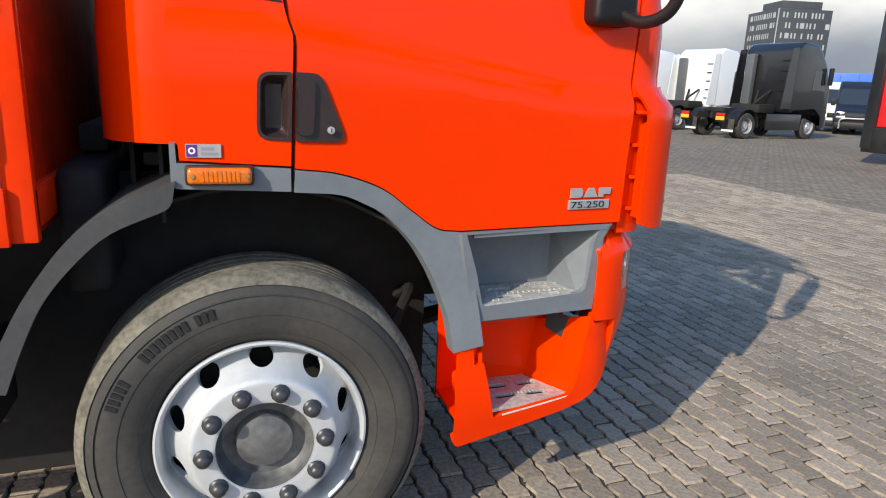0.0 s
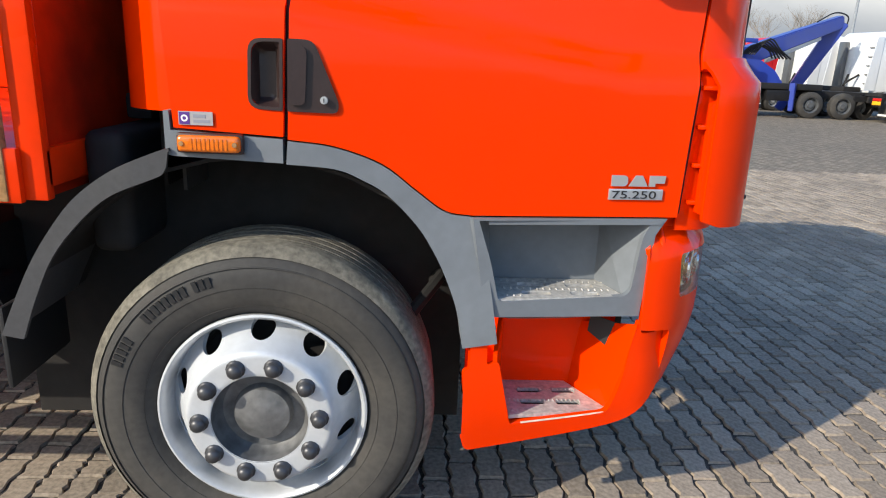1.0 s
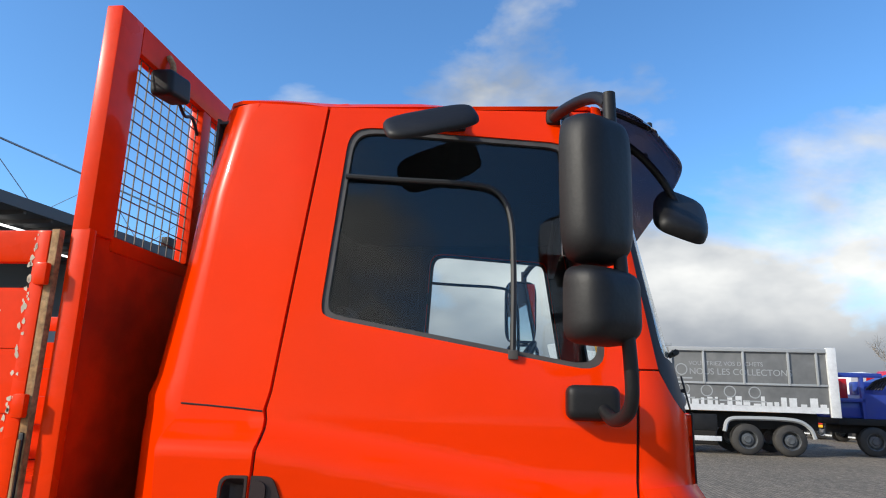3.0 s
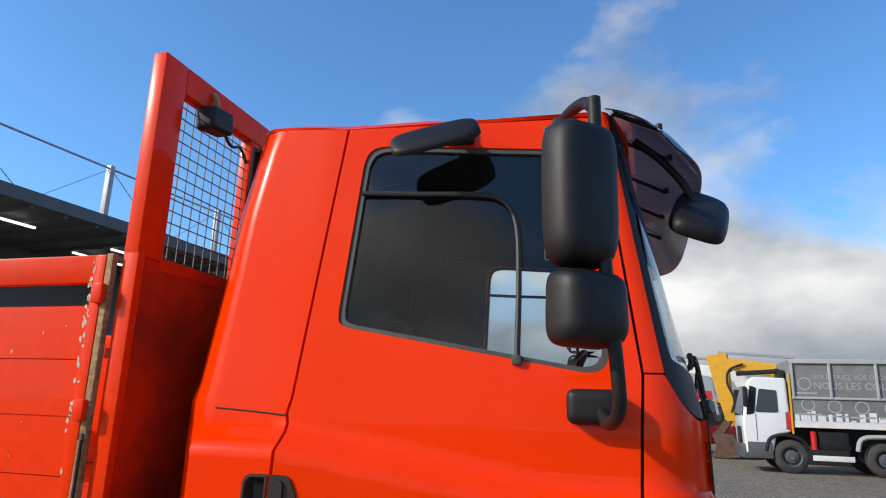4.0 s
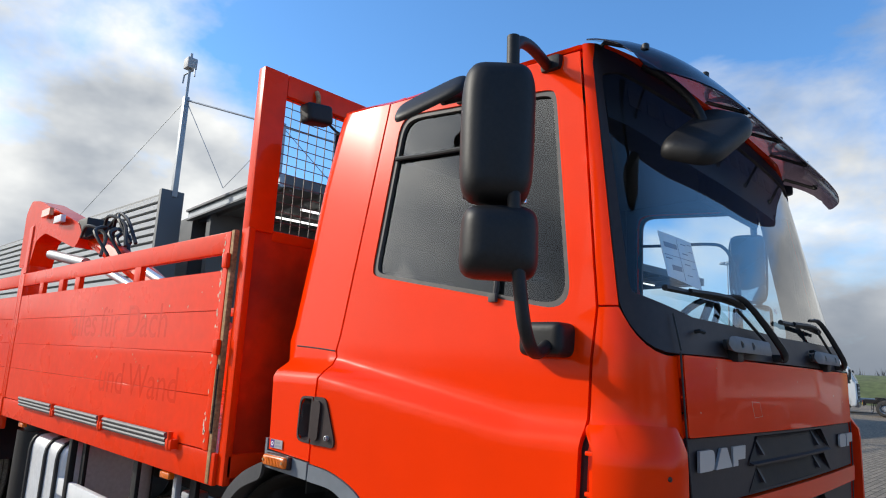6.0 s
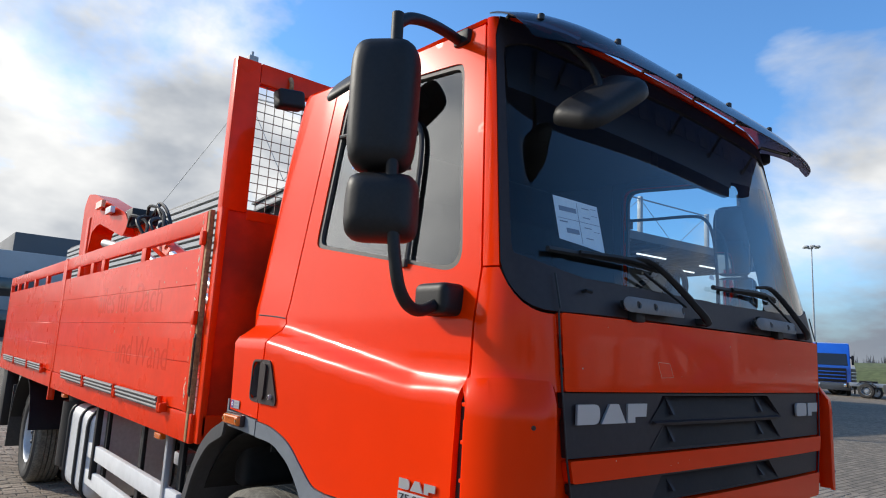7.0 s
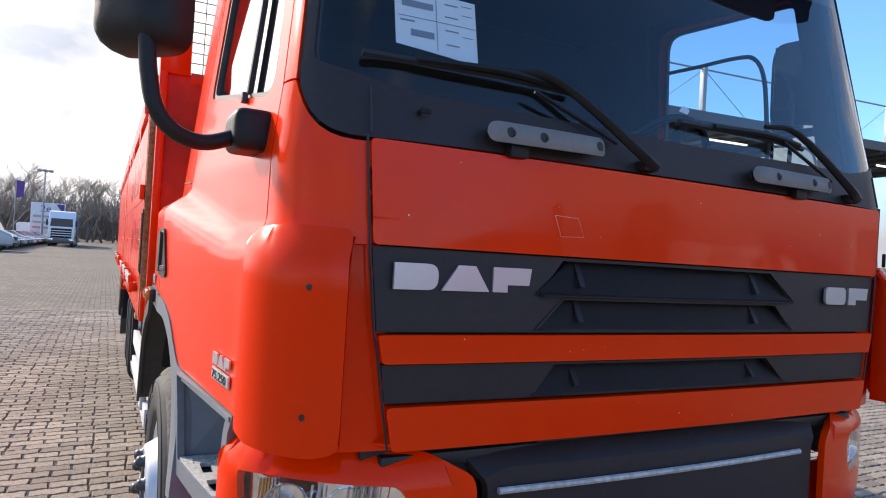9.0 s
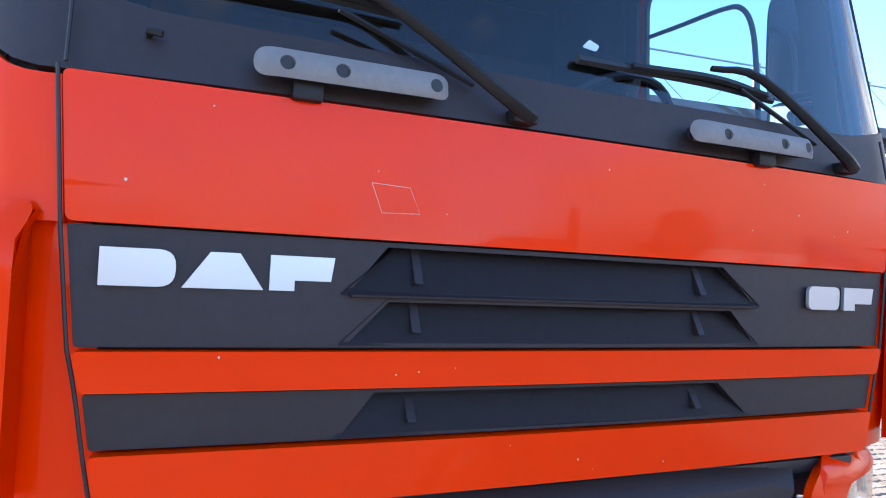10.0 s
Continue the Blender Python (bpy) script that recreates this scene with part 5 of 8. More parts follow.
# paper on the windscreen
def on_screen(y, z, d):
    q = 2 + y / YB if abs(y) <= YB else nose_q(y, z)
    return nose(q, z, d)
note = part("windscreen_note", panel([(-0.862, 1.965), (-0.652, 1.945), (-0.652, 2.105), (-0.862, 2.11)], lambda y, z: on_screen(y, z, -0.018), 0.06, (), 0.0015, (1, 0, 0)), M["paper"], truck, "white printed form behind the windscreen")
def note_bar(y0, y1, z0, z1):
    part("print_bar", panel([(y0, z0), (y1, z0), (y1, z1), (y0, z1)], lambda y, z: on_screen(y, z, -0.0165), 0.1, (), 0.0006, (1, 0, 0)), M["ink"], note)
for y0, y1, z0, z1 in ((-0.845, -0.765, 2.062, 2.078), (-0.825, -0.765, 1.990, 2.006), (-0.855, -0.655, 2.036, 2.0375), (-0.758, -0.7565, 1.962, 2.10), (-0.735, -0.70, 2.085, 2.088), (-0.735, -0.70, 2.053, 2.056), (-0.735, -0.70, 2.018, 2.021), (-0.735, -0.70, 1.982, 1.985), (-0.85, -0.815, 2.024, 2.028), (-0.69, -0.662, 2.09, 2.0915), (-0.69, -0.662, 2.066, 2.0675), (-0.69, -0.662, 2.01, 2.0115)):
    note_bar(y0, y1, z0, z1)
part("windscreen_tag", panel(rounded([(0.0, 1.935), (0.035, 1.93), (0.045, 1.945), (0.02, 1.955)], 0.006), lambda y, z: on_screen(y, z, -0.018), 0.03, (), 0.001, (1, 0, 0)), M["paper"], truck)


# ---- wheels ----
DISC = []


def disc_mesh():
    """The pressed wheel disc: flat bolt ring, cone with ten hand holes, drawn once."""
    if DISC:
        return DISC[0]
    rows = [(0.135, -0.010), (0.140, -0.012), (0.196, -0.012), (0.203, -0.009), (0.208, -0.002), (0.213, 0.008), (0.222, 0.026), (0.236, 0.052), (0.250, 0.078), (0.262, 0.098), (0.270, 0.107), (0.279, 0.110)]
    stretch_r = 4.0
    def disc_at(a, r):
        return (r / stretch_r * math.cos(a), table_at(r / stretch_r, rows), r / stretch_r * math.sin(a))
    bm = bmesh.new()
    step = math.pi / 5
    for k in range(10):
        a0 = k * step
        hole = [(a0 + step / 2 + 0.140 * math.cos(t), (0.2475 + 0.0225 * math.sin(t)) * stretch_r) for t in [2 * math.pi * i / 20 for i in range(20)]]
        lo, hi = 0.135 * stretch_r, 0.279 * stretch_r
        add_panel(bm, [(a0, lo), (a0 + step, lo), (a0 + step, hi), (a0, hi)], disc_at, 0.026, [hole], 0, (0, -1, 0))
    bmesh.ops.remove_doubles(bm, verts=bm.verts, dist=0.0006)
    bmesh.ops.solidify(bm, geom=bm.faces, thickness=0.012)
    me = bpy.data.meshes.new("disc")
    bm.normal_update()
    bm.to_mesh(me)
    bm.free()
    me.shade_smooth()
    me.set_sharp_from_angle(angle=radians(50))
    me.materials.append(M["rim"])
    DISC.append(me)
    return me


def wheel_at(x, y, s, dual=False, name="wheel", label="truck wheel with a silver disc rim and ten nuts"):
    """A wheel with its outer face towards -s*y."""
    wheel = tagged(new(name), label)
    wheel.parent = truck
    wheel.matrix_basis = Matrix.Translation((x, y, 0.497)) @ (Matrix.Identity(4) if s == 1 else Matrix.Rotation(math.pi, 4, "Z"))
    # outer face at y = 0 looking to -y; tyre reaches in to +0.30
    prof = [(0.298, 0.055), (0.32, 0.03), (0.36, 0.015), (0.41, 0.012), (0.45, 0.022), (0.470, 0.045), (0.478, 0.058)]
    part("tyre", lathe(prof + [(0.4785, 0.06), (0.4785, 0.30), (0.41, 0.33), (0.32, 0.31), (0.298, 0.28)], 72), M["rubber"], wheel, "black tyre with dusty shoulder")
    part("tyre_shoulder", lathe([(0.466, 0.034), (0.482, 0.047), (0.493, 0.062), (0.496, 0.082), (0.497, 0.115)], 72), M["tread"], wheel)
    for y0 in (0.12, 0.163, 0.206, 0.249):
        part("tread_rib", lathe([(0.478, y0), (0.497, y0 + 0.002), (0.497, y0 + 0.034), (0.478, y0 + 0.036)], 72), M["tread"], wheel)
    for rr in (0.33, 0.385, 0.443):
        part("sidewall_ring", lathe([(rr - 0.002, 0.03 if rr < 0.34 else 0.0155), (rr, 0.0245 if rr < 0.34 else (0.0115 if rr < 0.4 else 0.017)), (rr + 0.002, 0.03)], 72), M["rubber"], wheel)
    # raised lettering reads only as blocks of rubber
    bm = bmesh.new()
    for a0, n in ((127, 5), (149, 8), (172, 3)):
        for k in range(n):
            a = radians(185 - (a0 - 100) - k * 2.6)
            c = Vector((0.418 * math.cos(a), 0.0115, 0.418 * math.sin(a)))
            m = Matrix.Translation(c) @ Matrix.Rotation(-a + math.pi / 2, 4, "Y")
            add_box(bm, (-0.0065, -0.0025, -0.014), (0.0065, 0.002, 0.014), 0, 1, m)
    tagged(part("sidewall_lettering", bm, M["seal"], wheel), kind="stuff")
    flange = [(0.272, 0.11), (0.279, 0.06), (0.284, 0.04), (0.292, 0.034), (0.298, 0.036), (0.299, 0.046), (0.292, 0.06), (0.28, 0.10)]
    part("rim", lathe(flange, 64), M["rim"], wheel, "silver painted rim")
    disc = shared("disc", disc_mesh(), wheel, Matrix.Identity(4))
    tagged(disc, "silver wheel disc with ten hand holes")
    part("drum", lathe([(0.05, 0.17), (0.24, 0.17), (0.255, 0.14), (0.27, 0.14)], 32), M["dark"], wheel)
    part("hub", lathe([(0.137, -0.012), (0.134, 0.03), (0.118, 0.05), (0.085, 0.052), (0.082, 0.03), (0.078, 0.022), (0.06, 0.018), (0.045, 0.012), (0.0, 0.01)], 40), M["hub"], wheel, "greasy grey hub")
    me = bpy.data.meshes.new("nut")
    bm = bmesh.new()
    add_lathe(bm, [(0.0, -0.044), (0.010, -0.043), (0.019, -0.037), (0.0215, -0.030), (0.022, -0.016), (0.027, -0.015), (0.027, -0.010)], 12)
    bmesh.ops.recalc_face_normals(bm, faces=bm.faces)
    bm.to_mesh(me)
    bm.free()
    me.shade_smooth()
    me.materials.append(M["nut"])
    for k in range(10):
        a = radians(3 + 36 * k)
        shared("nut", me, wheel, Matrix.Translation((0.1675 * math.cos(a), 0, 0.1675 * math.sin(a))))
    return wheel


wheel_at(0.0, -1.235, 1)
wheel_at(0.0, 1.235, -1)
for s in (1, -1):
    rear = wheel_at(-5.70, -s * 1.14, s, name="rear_wheel", label="rear truck wheel with a deep silver rim")
    for o in list(rear.children):
        if o.name.split(".")[0] in ("disc", "hub", "nut"):
            o.matrix_basis = Matrix.Translation((0, 0.12, 0)) @ o.matrix_basis
    inner = part("inner_tyre", lathe([(0.298, 0.36), (0.36, 0.35), (0.47, 0.36), (0.505, 0.40), (0.505, 0.60), (0.47, 0.64), (0.3, 0.63)], 48), M["rubber"], rear)

# ---- chassis ----
for s in (1, -1):
    part("chassis_rail", box((-7.6, -s * 0.39 - 0.04, 0.72), (1.15, -s * 0.39 + 0.04, 0.98), 0.01), M["dark"], truck)
part("front_axle", box((-0.06, -0.95, 0.38), (0.06, 0.95, 0.50), 0.02), M["dark"], truck)
part("rear_axle", box((-5.80, -0.85, 0.40), (-5.60, 0.85, 0.60), 0.03), M["dark"], truck)
part("engine", box((-0.35, -0.36, 0.60), (1.10, 0.36, 1.12), 0.06), M["dark"], truck)
part("radiator", box((1.14, -0.6, 0.50), (1.24, 0.6, 1.08), 0.02), M["dark"], truck)
part("suspension_leaf", tube(smooth_path([(-0.75, -0.56, 0.62), (0, -0.56, 0.47), (0.8, -0.56, 0.62)], 5), 0.035, 8), M["dark"], truck)
part("suspension_leaf", tube(smooth_path([(-0.75, 0.56, 0.62), (0, 0.56, 0.47), (0.8, 0.56, 0.62)], 5), 0.035, 8), M["dark"], truck)
for x, y0, y1, z in ((0.30, -0.95, -0.5, 0.66), (0.42, -1.02, -0.7, 0.74)):
    part("air_hose", tube(smooth_path([(x, y0, z), (x + 0.1, lerp(y0, y1, 0.5), z + 0.08), (x + 0.02, y1, z - 0.05)], 5), 0.02, 8), M["dark"], truck)
part("shock_absorber", tube([(0.33, -0.75, 0.45), (0.40, -0.70, 0.95)], 0.04, 10), M["dark"], truck)
part("suspension_bag", lathe([(0.0, -0.1), (0.10, -0.1), (0.13, -0.04), (0.10, 0.0), (0.13, 0.05), (0.10, 0.1), (0, 0.1)], 20), M["dark"], truck).matrix_basis = pose(-0.62, -0.60, 0.86, 90, 0, 0)
for k in range(5):
    part("cable", tube(smooth_path([(-0.36, -0.7 + 0.08 * k, 1.30 + 0.05 * k), (-0.44, -0.72 + 0.07 * k, 1.12), (-0.40, -0.6, 0.95)], 5), 0.012, 7), M["dark"], truck)
# brace coloured dark and a made-up dark box added for the gap's shade
part("cross_brace", box((-0.48, -0.8, 1.28), (-0.40, 0.8, 1.36), 0.015), M["dark"], truck)
part("gap_dark_box", box((-0.50, -1.06, 0.92), (-0.38, -0.45, 1.27), 0.04, 3), M["dark"], truck, "dark box added to blacken the gap behind the cab")
part("label_plate", box((-0.52, -0.99, 1.175), (-0.515, -0.94, 1.21), 0), M["paper"], truck)

# battery box and valves behind the front wheel
part("valve_block", box((-1.02, -1.10, 0.62), (-0.84, -0.62, 0.96), 0.03), M["dark"], truck)
bm = bmesh.new()
add_cyl(bm, 0.075, (-0.80, -1.14, 0.76), (-0.80, -0.95, 0.76), segs=20, bevel=0.015)
part("air_drier", bm, M["black"], truck)
part("hydraulic_valve", box((-1.05, -1.16, 0.93), (-0.95, -1.06, 1.0), 0.015), M["mesh"], truck)
part("mud_flap", box((-0.70, -1.20, 0.56), (-0.685, -0.88, 0.80), 0.006), M["seal"], truck)
part("frame_strut", box((-1.02, -1.22, 0.60), (-0.985, -1.19, 1.12), 0.006), M["mesh"], truck)
part("frame_strut", box((-2.52, -1.22, 0.60), (-2.47, -1.18, 1.12), 0.006), M["black"], truck)
part("side_lamp", box((-1.07, -1.27, 1.068), (-0.97, -1.235, 1.10), 0.01), M["amber"], truck, "amber side marker lamp")
part("side_lamp", box((-3.5, -1.27, 1.068), (-3.4, -1.235, 1.10), 0.01), M["amber"], truck, "amber side marker lamp")
# side guard
for s in (1, -1):
    for z0, z1 in ((0.725, 0.825), (0.545, 0.645)):
        rail = part("side_guard_rail", box((-3.0, -s * 1.19 - 0.018, z0), (-0.81, -s * 1.19 + 0.018, z1), 0.008), M["white"], truck, "white side guard rail")
    for xx in (-0.92, -1.6, -2.4):
        part("guard_post", box((xx - 0.03, -s * 1.155 - 0.012, 0.53), (xx + 0.03, -s * 1.155 + 0.012, 1.10), 0.004), M["black"], truck)
    # fuel tank with straps, black air tank behind it
    tank = part("fuel_tank", box((-3.42, -s * 0.90 - 0.31, 0.42), (-2.62, -s * 0.90 + 0.31, 1.04), 0.11, 5), M["tank"], truck, "silver-white fuel tank with black straps")
    for xx in (-3.30, -2.95, -2.70):
        ring = rounded([(-0.318, 0.412), (0.318, 0.412), (0.318, 1.048), (-0.318, 1.048)], 0.12, 5)
        bm = bmesh.new()
        add_tube(bm, [(xx, -s * 0.90 + a, b) for a, b in ring + ring[:1]], 0.014, 6)
        part("tank_strap", bm, M["seal"], tank)
    bm = bmesh.new()
    add_cyl(bm, 0.17, (-3.78, -s * 1.02, 0.45), (-3.78, -s * 1.02, 1.05), segs=24, bevel=0.04)
    part("air_tank", bm, M["black"], truck, "black upright tank")
    # rear mudguard and under-run frame
    bm = bmesh.new()
    pts = [(0.62 * math.cos(radians(a)) - 5.70, 0.50 + 0.62 * math.sin(radians(a))) for a in range(10, 171, 8)]
    for a, b in zip(pts, pts[1:]):
        bm.faces.new([bm.verts.new(p) for p in ((a[0], -s * 1.22, a[1]), (b[0], -s * 1.22, b[1]), (b[0], -s * 0.6, b[1]), (a[0], -s * 0.6, a[1]))])
    bmesh.ops.remove_doubles(bm, verts=bm.verts, dist=0.0005)
    bmesh.ops.solidify(bm, geom=bm.faces, thickness=0.01)
    part("rear_mudguard", bm, M["black"], truck)
    part("rear_flap", box((-6.55, -s * 0.95 - 0.25, 0.25), (-6.53, -s * 0.95 + 0.25, 0.95), 0.008), M["rubber"], truck)
    part("rear_support", box((-7.35, -s * 1.15 - 0.07, 0.42), (-7.05, -s * 1.15 + 0.07, 1.1), 0.03), M["black"], truck)

# ---- cargo bed ----
part("bed_floor", box((-7.42, -1.24, 1.14), (-0.50, 1.24, 1.24), 0.008), M["bed"], truck, "red cargo bed floor")
for s in (1, -1):
    part("bed_rail", box((-7.42, -s * 1.257 - 0.012, 1.105), (-0.555, -s * 1.257 + 0.012, 1.242), 0.006), M["bed"], truck, "red bed side rail")
    for x0, x1 in ((-4.00, -0.612), (-7.38, -4.045)):
        board = tagged(new("side_board"), "red aluminium drop side with slots and old lettering")
        board.parent = truck
        for z0, z1 in ((1.248, 1.4775), (1.479, 1.6695), (1.671, 1.8605), (1.862, 2.048)):
            part("plank", box((x0, -s * 1.257 - 0.016, z0), (x1, -s * 1.257 + 0.014, z1), 0.0016, 1), M["bed"], board)
        part("top_rail", box((x0, -s * 1.257 - 0.018, 2.128), (x1, -s * 1.257 + 0.016, 2.232), 0.008, 2), M["bed"], board)
        part("end_post", box((x1 - 0.045, -s * 1.257 - 0.02, 1.245), (x1, -s * 1.257 + 0.016, 2.230), 0.004), M["bed"], board)
        part("end_post", box((x0, -s * 1.257 - 0.02, 1.245), (x0 + 0.05, -s * 1.257 + 0.016, 2.230), 0.004), M["bed"], board)
        cuts = [-1.655, -2.66, -3.0, -3.46] if x1 > -1 else [-4.9, -5.6, -6.3, -6.8]
        for xc in cuts:
            part("slot_post", box((xc - 0.045, -s * 1.257 - 0.017, 2.046), (xc + 0.045, -s * 1.257 + 0.014, 2.132), 0.004), M["bed"], board)
        # hinge bars and catches along the foot
        xs = [(-1.78, -0.98), (-2.62, -1.87), (-3.45, -2.72)] if x1 > -1 else [(-5.1, -4.4), (-6.0, -5.2), (-6.9, -6.1)]
        for a, b in xs:
            bm = bmesh.new()
            for k in range(3):
                add_tube(bm, [(a, -s * (1.292 + 0.004 * k), 1.232 + 0.022 * k), (b, -s * (1.292 + 0.004 * k), 1.232 + 0.022 * k)], 0.0115, 8)
            part("hinge_bar", bm, M["steelbar"], board, "dark ribbed hinge bar")
            bm = bmesh.new()
            add_box(bm, (b + 0.015, -s * 1.287 - 0.022, 1.215), (b + 0.075, -s * 1.287 + 0.022, 1.262), 0.008, 2)
            add_cyl(bm, 0.013, (b + 0.045, -s * 1.30, 1.21), (b + 0.045, -s * 1.30, 1.295), segs=10)
            part("catch", bm, M["bed"], board)
    part("corner_post", box((-0.612, -s * 1.262 - 0.012, 1.11), (-0.585, -s * 1.262 + 0.014, 2.236), 0.004), M["rust"], truck, "rust-stained corner post")
    for z in (2.09, 1.695):
        part("hinge", box((-0.632, -s * 1.287 - 0.012, z - 0.035), (-0.59, -s * 1.287 + 0.012, z + 0.035), 0.008), M["bed"], truck)
    part("latch_slot", box((-0.606, -s * 1.276 - 0.004, 1.32), (-0.590, -s * 1.276 + 0.004, 1.62), 0.006), M["seal"], truck)
    part("latch_lever", box((-0.604, -s * 1.280 - 0.005, 1.33), (-0.594, -s * 1.280 + 0.005, 1.60), 0.004), M["rust"], truck)
part("middle_post", box((-4.042, -1.277, 1.0), (-4.003, -1.225, 2.24), 0.006), M["bed"], truck)
part("middle_post", box((-4.042, 1.225, 1.0), (-4.003, 1.277, 2.24), 0.006), M["bed"], truck)
tail = part("tail_board", box((-7.42, -1.23, 1.24), (-7.38, 1.23, 2.03), 0.006), M["bed"], truck, "red tail board")

# paint chips along the front edge of the drop side
random.seed(4)
bm = bmesh.new()
for k in range(70):
    z = random.uniform(1.27, 2.22)
    x = -0.657 + random.gauss(0, 0.006) if k < 46 else random.uniform(-2.6, -0.7)
    r = random.uniform(0.003, 0.009) * (1.0 if k < 46 else 0.7)
    if k >= 46 and 2.04 < z < 2.13:
        continue
    poly = [(x + r * random.uniform(0.5, 1.2) * math.cos(a), z + r * random.uniform(0.6, 2.2) * math.sin(a)) for a in [2 * math.pi * i / 7 for i in range(7)]]
    f = [bm.verts.new((u, -1.2785 if x > -0.667 else -1.2742, v)) for u, v in poly]
    bm.faces.new(f[::-1])
tagged(part("chipped_paint", bm, M["chip"], truck, "chipped paint spots"), kind="stuff")
# ghost of removed lettering on the drop side
for body, x, z, size in (("alles", -2.62, 1.735, 0.26), ("für", -2.11, 1.735, 0.26), ("Dach", -1.715, 1.735, 0.26), ("und", -2.02, 1.42, 0.25), ("Wand", -1.588, 1.42, 0.25)):
    bm = text_mesh(body, size, 0.0)
    bmesh.ops.transform(bm, matrix=Matrix.Translation((x, -1.2736, z)) @ Matrix.Rotation(radians(90), 4, "X") @ Matrix.Shear("XY", 4, (0.25, 0)), verts=bm.verts)
    part("faded_lettering", bm, M["bedghost"], truck, "faded outline of removed lettering")

# headboard with wire mesh
head = tagged(new("headboard"), "red steel headboard with wire mesh")
head.parent = truck
part("head_sheet", box((-0.560, -1.245, 1.11), (-0.520, 1.245, 2.245), 0.006), M["head"], head)
part("head_fold", box((-0.565, -1.250, 1.11), (-0.500, -1.215, 2.245), 0.006), M["bed"], head)
for y0, y1 in ((-1.25, -1.12), (-0.64, -0.57), (0.57, 0.64), (1.12, 1.25)):
    part("head_post", box((-0.563, y0, 2.253), (-0.507, y1, 2.924), 0.006) if abs(y0) < 1 else box((-0.565, y0, 2.235), (-0.505, y1, 3.035), 0.006), M["bed"], head)
part("head_rail", box((-0.565, -1.118, 2.925), (-0.505, 1.118, 3.035), 0.006), M["bed"], head)
part("head_ledge", box((-0.565, -1.118, 2.20), (-0.515, 1.118, 2.252), 0.008), M["bed"], head)
for y0, y1 in ((-1.12, -0.64), (-0.57, 0.57), (0.64, 1.12)):
    bm = bmesh.new()
    n = int((y1 - y0) / 0.049)
    for k in range(n + 1):
        yy = lerp(y0, y1, k / n)
        add_tube(bm, [(-0.535, yy, 2.25), (-0.535, yy, 2.93)], 0.0026, 4)
    for k in range(15):
        zz = lerp(2.255, 2.925, k / 14)
        add_tube(bm, [(-0.530, y0, zz), (-0.530, y1, zz)], 0.0026, 4)
    tagged(part("wire_mesh", bm, M["wire"], head, "galvanised wire mesh", 0), kind="stuff")
# work lamp on the headboard
wl_ = tagged(new("work_lamp"), "black work lamp on the headboard")
wl_.parent = truck
shell_of("lamp_body", (-0.47, -0.965, 2.868), (0.09, 0.15, 0.10), Matrix.Rotation(radians(8), 4, "X"), M["black"], wl_, "", 0.025)
part("lamp_bracket", tube(smooth_path([(-0.50, -0.955, 3.0), (-0.48, -0.955, 2.965), (-0.47, -0.96, 2.91)], 4), 0.012, 8), M["rust"], wl_)
part("lamp_cable", tube(smooth_path([(-0.48, -0.90, 2.86), (-0.50, -0.80, 2.83), (-0.52, -0.70, 2.86), (-0.53, -0.62, 2.80)], 5), 0.007, 6), M["seal"], wl_)

# folded loader crane at the back of the bed
crane = tagged(new("loader_crane"), "red folding loader crane behind the bed")
crane.parent = truck
base = (-6.60, -0.55)
part("crane_base", box((-6.85, -0.75, 1.24), (-6.35, -0.3, 1.7), 0.04, 3), M["bed"], crane)
part("crane_column", box((-6.74, -0.66, 1.6), (-6.50, -0.44, 3.05), 0.03, 3), M["bed"], crane)
bm = prism(rounded([(-6.78, 2.55), (-6.80, 3.20), (-6.70, 3.36), (-6.45, 3.33), (-5.42, 2.98), (-5.30, 2.86), (-5.42, 2.70), (-6.2, 2.93), (-6.42, 2.85), (-6.50, 2.55)], 0.05, 3), lambda x, z: (x, -0.68 + 0.18 * (x + 6.8) / 1.5, z), lambda x, z: (x, -0.44 + 0.18 * (x + 6.8) / 1.5, z))
part("crane_knuckle", bm, M["bed"], crane, "red crane knuckle with yellow and white marks")
part("crane_mark", box((-6.25, -0.665, 3.10), (-5.95, -0.62, 3.19), 0.004, 1, Matrix.Rotation(radians(0), 4, "Y")), M["amber"], crane)
part("crane_mark", box((-5.90, -0.625, 3.0), (-5.65, -0.575, 3.08), 0.004), M["white"], crane)
part("crane_cylinder", tube([(-6.25, -0.50, 2.70), (-5.35, -0.40, 2.55)], 0.055, 14), M["mesh"], crane, "bright hydraulic cylinder")
part("crane_boom", tube([(-5.45, -0.33, 2.86), (-4.2, -0.2, 2.36), (-2.9, -0.1, 1.75)], 0.11, 8), M["bed"], crane)
part("crane_rod", tube([(-4.6, -0.45, 2.42), (-2.6, -0.30, 1.80)], 0.04, 12), M["chrome"], crane, "chromed piston rod")
part("crane_rod", tube([(-3.2, -0.62, 2.30), (-1.9, -0.55, 1.85)], 0.035, 12), M["chrome"], crane)
random.seed(8)
for k in range(9):
    o = Vector((random.uniform(-5.5, -4.7), random.uniform(-0.5, -0.2), 2.85 + random.uniform(-0.1, 0.12)))
    part("hydraulic_hose", tube(smooth_path([o, o + Vector((0.2, random.uniform(-.1, .1), 0.1)), o + Vector((0.45, random.uniform(-.1, .1), 0.0)), o + Vector((0.65, 0, -0.25))], 4), 0.018, 6), M["seal"], crane, "black hydraulic hose")
part("hose_block", box((-5.5, -0.5, 2.80), (-5.2, -0.2, 3.02), 0.02), M["seal"], crane)


